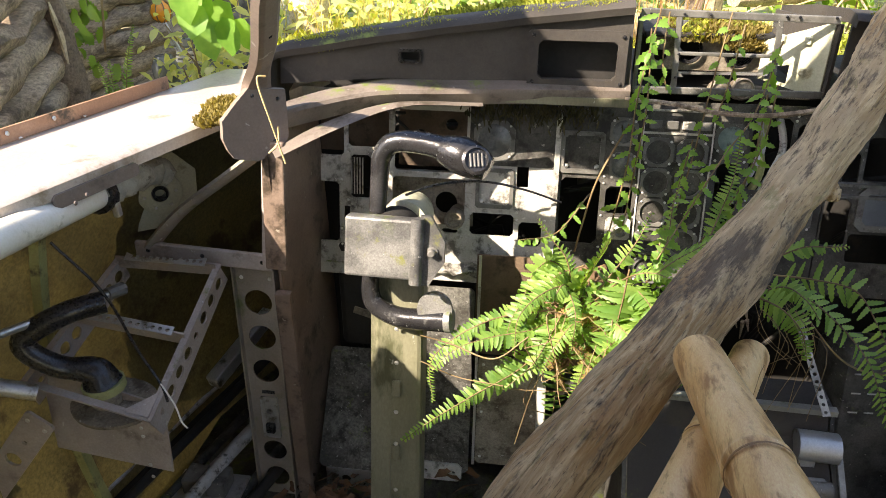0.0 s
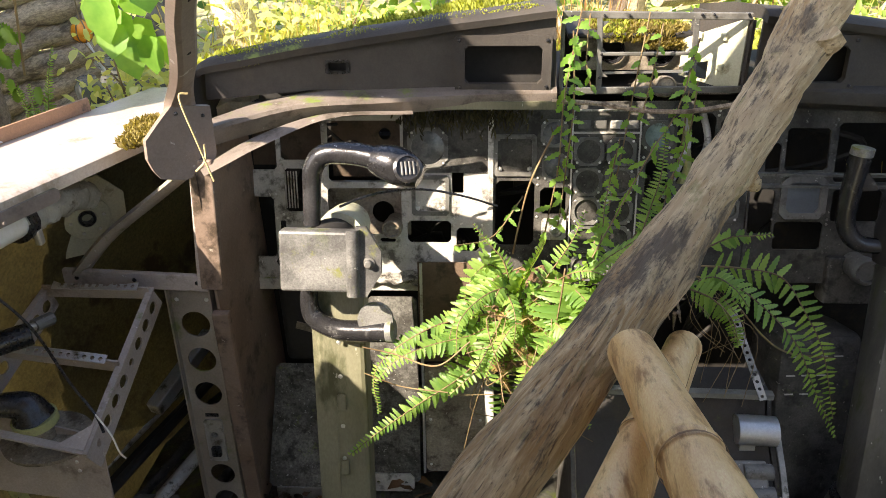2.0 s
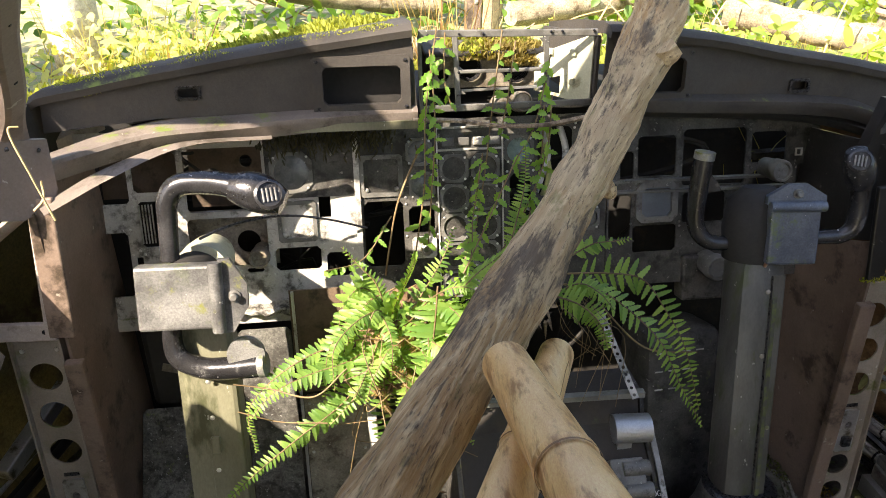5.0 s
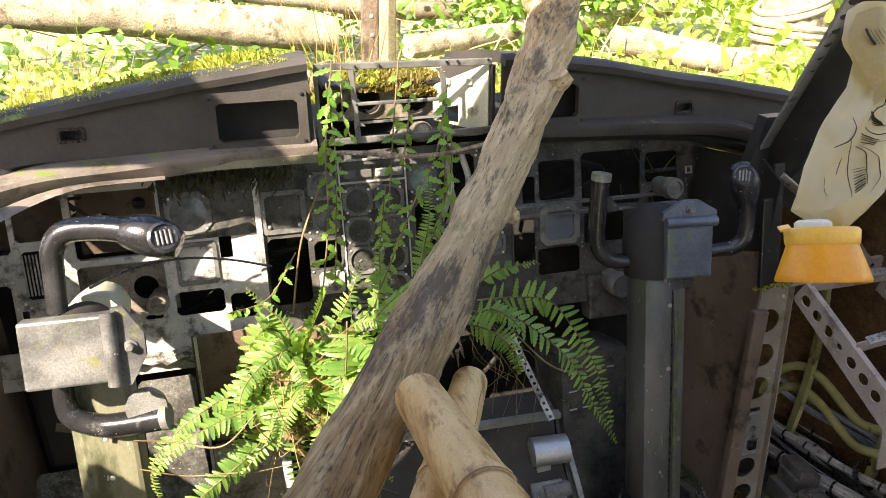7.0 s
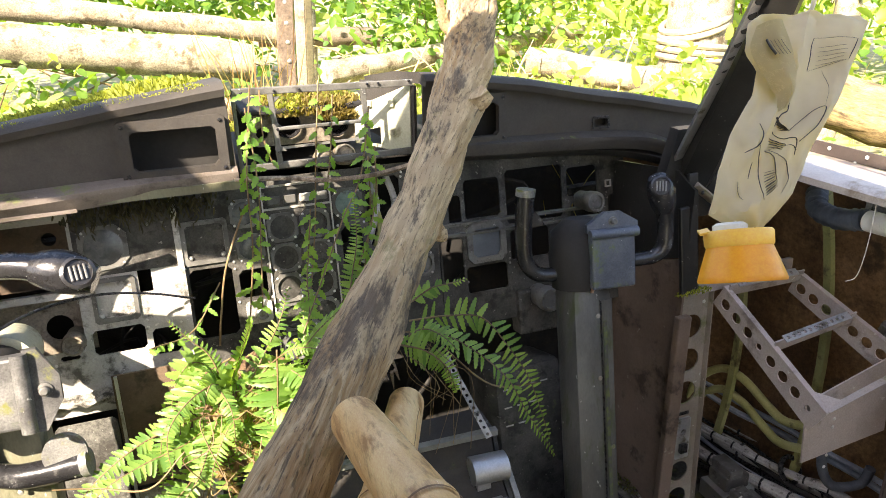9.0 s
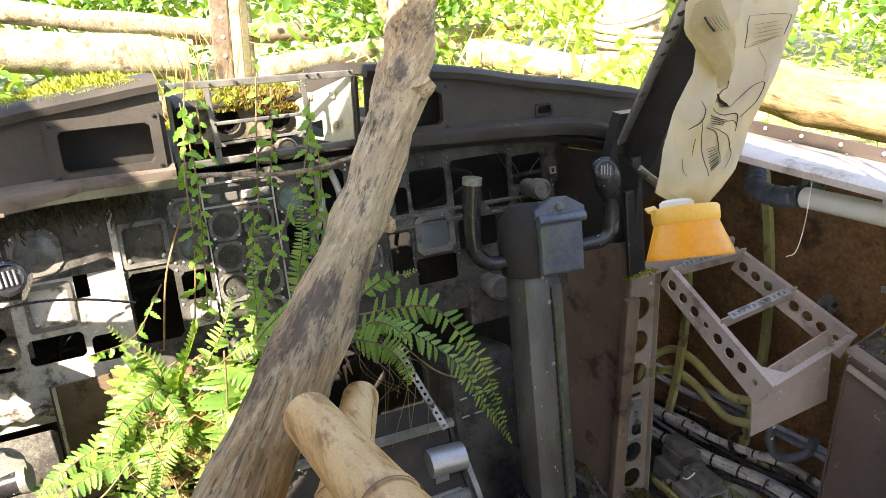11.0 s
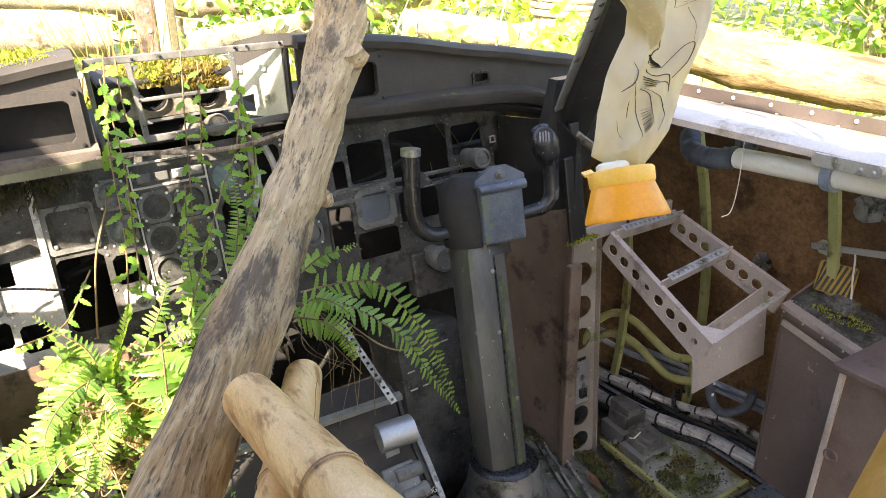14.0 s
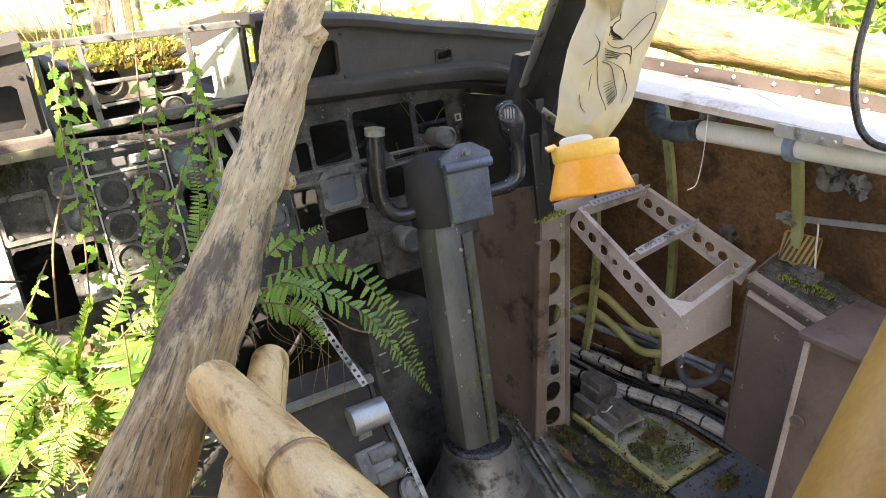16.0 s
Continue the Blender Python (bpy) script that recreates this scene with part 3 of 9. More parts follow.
def build_nose():
    """Bulkhead and deck in front of the panels, grimy, near-black to read as unlit space."""
    structure("wall_nose", boxed((2.2, 0.04, 0.97), Matrix.Translation((CENTRE, 1.91, 0.415)), 0.005), M_VOID, "grimy bulkhead coloured near-black for the unlit space behind the instrument panels", "wall")
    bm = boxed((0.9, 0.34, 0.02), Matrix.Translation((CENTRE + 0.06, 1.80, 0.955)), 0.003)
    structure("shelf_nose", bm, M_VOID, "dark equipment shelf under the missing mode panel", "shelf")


def build_sill(s, name):
    """Window sill: a broad bare-metal ledge with an upstanding riveted flange and a rolled inner edge."""
    ob = thing(name, (side_x(s, 1.1), 0.9, 0.94), "bare pinkish metal side window sill with riveted flange", "window sill", kind="structure")
    y0, y1 = -1.2, 1.68
    u = (lambda y: 1.13 - 0.363 * max(0.0, y - 0.76)) if s < 0 else (lambda y: 1.015 - 0.10 * max(0.0, y - 0.70))
    wide = 0.262 if s < 0 else 0.178
    ys = [y0 + (y1 - y0) * i / 16 for i in range(17)]
    prof = ((0.0, -0.030 if s < 0 else -0.022), (0.0, -0.008), (0.012, 0.0), (wide - 0.022, -0.004), (wide - 0.010, -0.004), (wide - 0.006, -0.006), (wide, -0.01), (wide, -0.03), (0.02, -0.03 if s < 0 else -0.022))
    bm = bmesh.new()
    rings = [[bm.verts.new((side_x(s, u(y) + a), y, 0.955 + b)) for a, b in prof] for y in ys]
    for a, b in zip(rings, rings[1:]):
        for k in range(len(prof)):
            bm.faces.new((a[k], a[(k + 1) % len(prof)], b[(k + 1) % len(prof)], b[k]))
    bm.faces.new(rings[0])
    bm.faces.new(rings[-1][::-1])
    part("ledge", bm, M_SILL, ob, smooth=True)
    bm = bmesh.new()
    for a, b in zip(ys[:-1], ys[1:-1]):
        bar(bm, (side_x(s, u(a) + wide - 0.014), a, 0.966), (side_x(s, u(b) + wide - 0.014), b, 0.966), 0.006, 0.028)
    part("flange", bm, M_COPPER if s < 0 else M_FLANGE, ob, "primer-brown riveted flange" if s < 0 else "dark brown riveted flange")
    bm = bmesh.new()
    dots(bm, [(side_x(s, u(y) + wide - 0.019), y, 0.970) for y in [y0 + 0.09 * i for i in range(28)]], (-s, 0, 0.25), 0.005)
    dots(bm, [(side_x(s, u(y) + wide - 0.027), y + 0.02, 0.955) for y in [y0 + 0.13 * i for i in range(20)]], (0, 0, 1), 0.0035)
    part("rivets", bm, M_RIVET, ob)
    yc = 1.05 if s < 0 else 0.78
    bm = bmesh.new()
    zc = 0.920 if s < 0 else 0.934
    m = frame_at((side_x(s, u(yc) - 0.006), yc, zc), (s * -0.363 if s < 0 else -0.17, 1, 0) if s > 0 else (0.363, 1, 0), (0, 0, 1))
    half = 0.085 if s < 0 else 0.06
    sheet(bm, rect(-half, -0.010, half, 0.014, 0.006), [], 0.005, m)
    dots(bm, [(side_x(s, u(yc) - 0.008), yc + d * half, zc + 0.002) for d in (-0.85, -0.47, 0.47, 0.85)], (-s, 0, 0.2), 0.004)
    part("clip_plate", bm, M_BROWN if s < 0 else M_ALU, ob)


def build_posts():
    """Windscreen posts that carry the roof, and the unseen roof and panels that shape the light."""
    for s, mat_, nm, lab in ((-1, M_BROWN, "windscreen_post_left", "brown painted windscreen post beside mossy sill"), (1, M_POSTBLACK, "windscreen_post_right", "black windscreen post with perforated edge strip")):
        ob = thing(nm, (side_x(s, 0.85), 1.34, 0.95), lab, "window post", kind="structure")
        if s < 0:
            # a flat sheet-metal post that faces the aisle, with a flared foot plate
            n0 = Vector((0.72, -0.69, 0.05)).normalized()
            mid = smooth_path([(-0.530, 1.285, 0.99), (-0.516, 1.270, 1.05), (-0.455, 1.165, 1.13), (-0.400, 1.055, 1.228), (-0.34, 0.95, 1.33), (-0.30, 0.86, 1.55), (-0.28, 0.84, 1.80)], 6)
            bm, rings = bmesh.new(), []
            for k, p in enumerate(mid):
                d = (mid[min(k + 1, len(mid) - 1)] - mid[max(k - 1, 0)]).normalized()
                w_ = d.cross(n0).normalized()
                nn = w_.cross(d).normalized()
                hw = 0.024 + 0.016 * math.exp(-k / 3.5)
                rings.append([bm.verts.new(p + w_ * q + nn * e) for q, e in ((-hw, -0.010), (-hw + 0.004, 0.004), (-hw * 0.5, 0.008), (hw * 0.5, 0.008), (hw - 0.004, 0.004), (hw, -0.010))])
            for p, q in zip(rings, rings[1:]):
                for k in range(6):
                    bm.faces.new((p[k], p[(k + 1) % 6], q[(k + 1) % 6], q[k]))
            bm.faces.new(rings[0])
            bm.faces.new(rings[-1][::-1])
            part("post", bm, mat_, ob)
            m = frame_at((-0.50, 1.31, 0.0), (0.69, 0.72, 0.0), (0, 0, 1))
            part("foot_plate", sheeted([(0.012, 1.02), (-0.061, 1.035), (-0.088, 1.012), (-0.118, 0.984), (-0.121, 0.949), (-0.114, 0.926), (-0.104, 0.908), (-0.06, 0.893), (-0.005, 0.90), (0.010, 0.93)], [], 0.012, m @ Matrix.Translation((0, 0, 0.012))), mat_, ob, "flared brown foot plate of the post")
            bm = bmesh.new()
            dots(bm, [m @ Vector(q) for q in ((-0.055, 1.02, 0.012), (-0.005, 1.005, 0.012), (-0.02, 0.925, 0.012))], n0, 0.004)
            dots(bm, [mid[14] + n0 * 0.009, mid[20] + n0 * 0.009], n0, 0.005)
            part("rivets", bm, M_RUBBER, ob)
            continue
        a, b = Vector((side_x(s, 0.855), 1.345, 0.90)), Vector((side_x(s, 0.76), 1.06, 1.33))
        c = b + (b - a) * 0.75
        c.x = side_x(s, 0.60)
        part("post", tubed(smooth_path([a, b, c], 8), lambda f: 0.040 - 0.004 * f, 8, flat=0.8), mat_, ob, smooth=True)
        bm = bmesh.new()
        bar(bm, a + Vector((-0.050, -0.004, 0.05)), b + Vector((-0.046, -0.004, 0)), 0.026, 0.006, (0, -1, 0))
        part("edge_strip", bm, M_ALU, ob)
        bm = bmesh.new()
        for p in line(a + Vector((-0.050, -0.008, 0.07)), b + Vector((-0.046, -0.008, 0)), 15):
            lathe(bm, ((0.009, 0), (0.009, 0.003)), Matrix.Translation(p) @ Matrix.Rotation(radians(100), 4, "X"), 10)
        # near-black discs stand in for the dark of the holes
        part("strip_holes", bm, M_VOID, ob)
        # gusset at the foot
        m = frame_at((side_x(s, 0.80), 1.335, 0.86), (s, 0, 0), (0, 0, 1))
        bm = sheeted([(-0.03, -0.05), (0.10, -0.05), (0.135, 0.05), (0.11, 0.11), (0.085, 0.16), (-0.005, 0.16), (-0.03, 0.06)], [], 0.03, m)
        part("gusset", bm, mat_, ob)
    # unseen roof and rear side panels, cut to shape the light, side windows left out
    bm = bmesh.new()
    ys = [-1.2, -0.6, 0.0, 0.45, 0.75, 0.90]
    # roof stops right of the middle line so skylight reaches the right side
    prof = [(-0.86, 1.64), (-0.66, 1.78), (-0.45, 1.90), (-0.2, 1.96), (0.0, 1.97), (0.13, 1.965)]
    rings = [[bm.verts.new((CENTRE + a, y, b + 0.01 * noise.noise(Vector((a * 5, y * 5, 0))))) for a, b in prof] for y in ys]
    for a, b in zip(rings, rings[1:]):
        for k in range(len(prof) - 1):
            bm.faces.new((a[k], a[k + 1], b[k + 1], b[k]))
    bmesh.ops.solidify(bm, geom=bm.faces[:], thickness=0.04)
    structure("ceiling", bm, M_BROWN, "unseen brown painted half roof, left open over the right seat to let light in", "ceiling", True)
    # unseen panels added at the captain's side window to block and shape the sun
    # lower one: added out of view to keep sun off the foot-well plates
    bm = sheeted([(0.48, 0.95), (0.72, 0.95), (0.70, 1.17), (0.55, 1.19), (0.48, 1.19)], [], 0.02, frame_at((-0.86, 0, 0), (0, 1, 0), (0, 0, 1)))
    structure("wall_side_window", bm, M_BROWN, "unseen brown panel added by the captain's side window to shade the foot well", "wall")
    # upper one: its sloping edge shades the post, glareshield face and upper panel
    bm = sheeted([(1.17, 1.335), (1.50, 1.335), (1.50, 1.75), (1.10, 1.95), (0.60, 2.0), (0.60, 1.95), (0.87, 1.722)], [], 0.02, frame_at((-0.80, 0, 0), (0, 1, 0), (0, 0, 1)))
    structure("wall_eyebrow", bm, M_BROWN, "unseen brown panel added above the captain's side window to block sun", "wall")
    for s, nm in ((-1, "wall_left"), (1, "wall_right")):
        bm = bmesh.new()
        m = frame_at((side_x(s, 1.10), 0, 0.96), (0, 1, 0), (-s * 0.5, 0, 0.85))
        # the left wall runs further forward, out of view, to shade the branch
        sheet(bm, rect(-1.2, 0, 0.46 if s < 0 else 0.16, 0.9), [rect(-1.0, 0.15, -0.45, 0.62, 0.06)], 0.03, m)
        structure(nm, bm, M_BROWN, "unseen brown cockpit side wall with open window", "wall")
    bm = sheeted(rect(-1.15, 0, 1.15, 1.85), [rect(-0.36, 0.0015, 0.36, 1.7, 0.05)], 0.04, frame_at((CENTRE, -1.2, 0), (1, 0, 0), (0, 0, 1)))
    structure("wall_rear", bm, M_BROWN, "brown rear cockpit bulkhead with open doorway", "wall")


build_ground()
build_floor()
build_hull(-1, "hull_left")
build_hull(1, "hull_right")
build_nose()
build_sill(-1, "window_sill_left")
build_sill(1, "window_sill_right")
build_posts()


# ---- instrument panels ----
def on_panel(x, b, z=0.0):
    return PANEL @ Vector((x, b, z))


def gauge(parent, x0, b0, x1, b1, face=None, name="gauge", depth=-0.006, label="", cut=0.22):
    """An instrument in its cut-out: bezel with cut corners, round dirty glass, four screws."""
    w, h = x1 - x0, b1 - b0
    c = cut * min(w, h)
    cx, cb = (x0 + x1) / 2, (b0 + b1) / 2
    r = 0.42 * min(w, h)
    bz = part(name, sheeted(rect(x0, b0, x1, b1, c), [disc(cx, cb, r, 24)], 0.012, PANEL @ Matrix.Translation((0, 0, depth + 0.010))), M_BEZEL, parent, label)
    part("dial", lathed(((r * 1.02, -0.012), (r * 1.02, 0.0), (r * 0.6, 0.002), (r * 0.1, 0.0025)), PANEL @ Matrix.Translation((cx, cb, depth)), 24), face or M_GLASS, bz, smooth=True)
    bm = bmesh.new()
    for sx in (-1, 1):
        for sb in (-1, 1):
            p = on_panel(cx + sx * (w / 2 - c * 0.55), cb + sb * (h / 2 - c * 0.55), depth + 0.010)
            dots(bm, [p], PANEL.to_3x3() @ Vector((0, 0, 1)), 0.003, 0.002)
    part("screws", bm, M_RIVET, bz)
    return bz


def square_gauge(parent, x0, b0, x1, b1, name="blank_instrument", face=None, label=""):
    w, h = x1 - x0, b1 - b0
    bz = part(name, sheeted(rect(x0, b0, x1, b1, 0.006), [rect(x0 + 0.1 * w, b0 + 0.1 * h, x1 - 0.1 * w, b1 - 0.1 * h, 0.006)], 0.012, PANEL @ Matrix.Translation((0, 0, 0.006))), M_BEZEL, parent, label)
    part("plate", sheeted(rect(x0 + 0.06 * w, b0 + 0.06 * h, x1 - 0.06 * w, b1 - 0.06 * h), [], 0.006, PANEL @ Matrix.Translation((0, 0, -0.004))), face or M_PANEL, bz)
    bm = bmesh.new()
    for f in (0.15, 0.85):
        dots(bm, [on_panel(x0 + f * w, b0 + 0.16 * h, -0.003)], PANEL.to_3x3() @ Vector((0, 0, 1)), 0.006, 0.006)
    part("knobs", bm, M_RIVET, bz)
    return bz


def hole_rims(parent, holes, material):
    """The thin raised edges round the cut-outs, and the mounting-screw dots."""
    bm = bmesh.new()
    for x0, b0, x1, b1 in holes:
        for sx in (x0 - 0.006, x1 + 0.006):
            for sb in (b0 - 0.006, b1 + 0.006):
                dots(bm, [on_panel(sx, sb, 0.001)], PANEL.to_3x3() @ Vector((0, 0, 1)), 0.0032, 0.002)
    part("screw_heads", bm, material, parent)


def knob(bm, p, r, length, m3):
    """A cylindrical connector that stands off the panel."""
    m = Matrix.Translation(p) @ m3.to_4x4()
    lathe(bm, ((r, 0), (r, length * 0.55), (r * 1.12, length * 0.6), (r * 1.12, length * 0.92), (r * 0.98, length), (r * 0.8, length), (r * 0.75, length * 0.9), (r * 0.3, length * 0.92)), m, 20)
    return bm


def build_panels():
    # captain's panel
    ob = thing("instrument_panel", on_panel(-0.25, -0.42), "weathered pale grey captain's instrument panel with empty cut-outs", "instrument panel")
    open_ = [(-0.524, -0.360, -0.458, -0.217), (-0.516, -0.155, -0.446, -0.058), (-0.436, -0.133, -0.342, -0.049), (-0.329, -0.182, -0.165, -0.045), (-0.431, -0.252, -0.383, -0.152), (-0.447, -0.322, -0.433, -0.273),
             (-0.333, -0.305, -0.165, -0.196), (-0.050, -0.207, -0.024, -0.130), (-0.152, -0.323, -0.052, -0.271), (-0.040, -0.343, 0.012, -0.287), (-0.219, -0.3225, -0.176, -0.3125)]
    gauges = [(-0.149, -0.149, -0.058, -0.060), (-0.141, -0.258, -0.056, -0.166)]
    cuts = [rect(*h, 0.007 if h[2] - h[0] > 0.03 else 0.002) for h in open_] + [rect(a + 0.006, b + 0.006, c - 0.006, d - 0.006, 0.01) for a, b, c, d in gauges]
    part("plate", sheeted(rect(-0.541, -0.415, 0.036, -0.004), cuts, 0.006, PANEL), M_PANEL, ob, "pale grey sheet metal, stained and flaking")
    hole_rims(ob, open_, M_RIVET)
    part("upper_plate", sheeted(rect(-0.158, -0.160, 0.030, -0.008, 0.004), [rect(-0.143, -0.143, -0.064, -0.066, 0.01)], 0.003, PANEL @ Matrix.Translation((0, 0, 0.004))), M_PANEL_DARK, ob, "dark grimy sub-plate")
    gauge(ob, *gauges[0], depth=-0.002, label="dark round dirty instrument")
    square_gauge(ob, *gauges[1], label="pale blank square instrument with two knobs")
    part("lower_edge", boxed((0.577, 0.02, 0.03), Matrix.Translation(on_panel(-0.2525, -0.425, -0.006)) @ Matrix.Rotation(radians(-12), 4, "X"), 0.003), M_PANEL, ob)
    rnd = random.Random(40)
    bm = bmesh.new()
    path = [on_panel(-0.30 + 0.011 * k, -0.405 + 0.010 * noise.noise(Vector((k * 0.4, 3, 1))), 0.010) for k in range(30)]
    tube(bm, path, lambda f: 0.011 + 0.010 * math.sin(math.pi * f) + 0.005 * rnd.random(), 14, flat=0.6, wobble=1.1, ridges=0.5)
    part("crust", bm, M_CRUST, ob, "crumbling grey crust along the lower edge")
    bm = bmesh.new()
    knob(bm, on_panel(-0.185, -0.285, -0.05), 0.02, 0.085, PANEL.to_3x3())
    part("connector", bm, M_BEIGE, ob, "dusty round connector", smooth=True)
    part("backing_plate", sheeted(rect(-0.345, -0.32, -0.15, -0.19), [disc(-0.215, -0.265, 0.026)], 0.004, PANEL @ Matrix.Translation((0, 0, -0.06))), M_BEIGE, ob, "dusty beige inner plate with round holes")
    part("upper_backing", sheeted(rect(-0.335, -0.185, -0.155, -0.03), [disc(-0.21, -0.085, 0.014), disc(-0.285, -0.12, 0.022)], 0.004, PANEL @ Matrix.Translation((0, 0, -0.085))), M_RUST, ob, "rust-brown inner plate")
    part("brown_backing", sheeted(rect(-0.53, -0.16, -0.35, -0.04), [], 0.004, PANEL @ Matrix.Translation((0, 0, -0.10))), M_RUST, ob, "rust-brown inner sheet")
    bm = bmesh.new()
    for k in range(6):
        bar(bm, on_panel(-0.437 + 0.0065 * k, -0.245, -0.008), on_panel(-0.437 + 0.0065 * k, -0.16, -0.008), 0.0025, 0.003, (0, 1, 0))
    part("grille", bm, M_ALU, ob)
    part("cross_bar", bar(bmesh.new(), on_panel(-0.335, -0.19, -0.02), on_panel(-0.16, -0.188, -0.02), 0.008, 0.012), M_ALU, ob)

    # centre panel
    ob = thing("instrument_panel", on_panel(0.28, -0.42), "centre instrument panel toned dark for shade, hung with ferns", "instrument panel")
    open_ = [(0.048, -0.327, 0.135, -0.178), (0.147, -0.254, 0.205, -0.193), (0.376, -0.267, 0.424, -0.131), (0.440, -0.185, 0.52, -0.03), (0.376, -0.40, 0.425, -0.30), (0.53, -0.17, 0.59, -0.04)]
    big = [(0.042, -0.167, 0.137, -0.075)]
    small = [(0.145, -0.103, 0.204, -0.042), (0.150, -0.179, 0.208, -0.117), (0.364, -0.111, 0.431, -0.045), (0.437, -0.263, 0.486, -0.201), (0.53, -0.27, 0.585, -0.21)]
    cuts = [rect(*h, 0.009) for h in open_] + [rect(a + 0.006, b + 0.006, c - 0.006, d - 0.006, 0.01) for a, b, c, d in big + small]
    part("plate", sheeted(rect(0.040, -0.42, 0.60, -0.004), cuts, 0.006, PANEL), M_PANEL_DARK, ob, "dirty sheet metal toned dark for shade")
    part("edge_strip", bar(bmesh.new(), on_panel(0.036, -0.415, 0.004), on_panel(0.036, -0.004, 0.004), 0.012, 0.01, (0, 1, 0)), M_PANEL, ob, "pale vertical joint strip")
    hole_rims(ob, open_, M_RIVET)
    square_gauge(ob, *big[0], face=M_PANEL_DARK, label="recessed square instrument with pale lower edge")
    for g in small:
        gauge(ob, *g, face=M_TEAL if g[0] == 0.364 else None)
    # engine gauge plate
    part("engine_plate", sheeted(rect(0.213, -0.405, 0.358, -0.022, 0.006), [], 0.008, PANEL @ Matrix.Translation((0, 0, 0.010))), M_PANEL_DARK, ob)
    bm = bmesh.new()
    for a, b in (((0.213, -0.022), (0.358, -0.022)), ((0.213, -0.022), (0.213, -0.405)), ((0.358, -0.022), (0.358, -0.405)), ((0.213, -0.07), (0.358, -0.07))):
        bar(bm, on_panel(*a, 0.012), on_panel(*b, 0.012), 0.003, 0.004)
    part("plate_trim", bm, M_PANEL, ob)
    for r in range(5):
        for c in range(2):
            x, b = 0.217 + 0.070 * c, -0.142 - 0.066 * r
            gauge(ob, x, b, x + 0.064, b + 0.062, face=M_GLASS, name="engine_gauge", depth=0.006)
    bm = bmesh.new()
    for k in range(4):
        x = 0.224 + 0.034 * k
        part("annunciator", boxed((0.026, 0.018, 0.006), PANEL @ Matrix.Translation((x + 0.013, -0.052, 0.014)), 0.002), M_BEZEL if k != 2 else M_PANEL, ob)
    bm.free()
    bm = lathed(((0.014, 0), (0.014, 0.03), (0.010, 0.032), (0.010, 0.01)), PANEL @ Matrix.Translation((0.183, -0.287, 0.0)), 18)
    part("lamp_socket", bm, M_ALU, ob, smooth=True)
    part("socket_bracket", sheeted(rect(0.152, -0.312, 0.207, -0.262, 0.006), [disc(0.183, -0.287, 0.012)], 0.004, PANEL @ Matrix.Translation((0, 0, 0.006))), M_PANEL, ob)
    for k, x in enumerate((0.455, 0.475, 0.497)):
        part("harness", tubed(smooth_path([on_panel(x, -0.02, -0.04), on_panel(x + 0.012 * (-1) ** k, -0.09, -0.015), on_panel(x - 0.006, -0.15, -0.012), on_panel(x - 0.03, -0.22, -0.03)], 6), 0.008, 8), M_CHROMATE if k == 1 else M_CABLE, ob, smooth=True)

    # first officer's panel
    ob = thing("instrument_panel", on_panel(0.85, -0.42), "dirty first officer's instrument panel toned dark for shade, with empty cut-outs", "instrument panel")
    open_ = [(0.673, -0.153, 0.764, -0.061), (0.780, -0.179, 0.931, -0.050), (0.666, -0.332, 0.772, -0.268), (0.607, -0.297, 0.661, -0.195), (0.632, -0.161, 0.664, -0.094), (0.784, -0.267, 0.889, -0.195), (0.945, -0.134, 1.03, -0.062),
             (0.953, -0.212, 1.034, -0.150), (1.06, -0.20, 1.085, -0.14), (0.91, -0.30, 1.02, -0.235)]
    cuts = [rect(*h, 0.006) for h in open_] + [rect(0.678, -0.252, 0.762, -0.172, 0.012)]
    part("plate", sheeted(rect(0.603, -0.41, 1.11, -0.004), cuts, 0.006, PANEL), M_PANEL_DARK, ob, "dirty sheet metal toned dark for shade")
    hole_rims(ob, open_, M_BEZEL)
    g = part("square_display", sheeted(rect(0.670, -0.260, 0.770, -0.165, 0.014), [rect(0.684, -0.247, 0.756, -0.178, 0.01)], 0.012, PANEL @ Matrix.Translation((0, 0, 0.008))), M_BEZEL, ob, "grey framed square display with slate face")
    part("screen", sheeted(rect(0.68, -0.251, 0.76, -0.174), [], 0.004, PANEL @ Matrix.Translation((0, 0, 0.0))), M_MAT, g)
    for x, b, r, ln_ in ((0.985, -0.145, 0.023, 0.075), (0.847, -0.362, 0.027, 0.08)):
        bm = bmesh.new()
        knob(bm, on_panel(x, b, -0.005), r, ln_, PANEL.to_3x3())
        part("connector", bm, M_BEZEL, ob, "grey ribbed round connector", smooth=True)
    part("lower_box", boxed((0.125, 0.11, 0.05), PANEL @ Matrix.Translation((0.85, -0.40, -0.01)), 0.006), M_PANEL_DARK, ob)
    part("square_button", sheeted(rect(1.052, -0.121, 1.069, -0.103), [rect(1.055, -0.118, 1.066, -0.106)], 0.004, PANEL @ Matrix.Translation((0, 0, 0.004))), M_PANEL, ob)
    bm = bmesh.new()
    for b in (-0.16, -0.185):
        bar(bm, on_panel(0.605, b, 0.004), on_panel(1.03, b - 0.004, 0.004), 0.012, 0.006)
    part("rail", bm, M_BEZEL, ob)


build_panels()


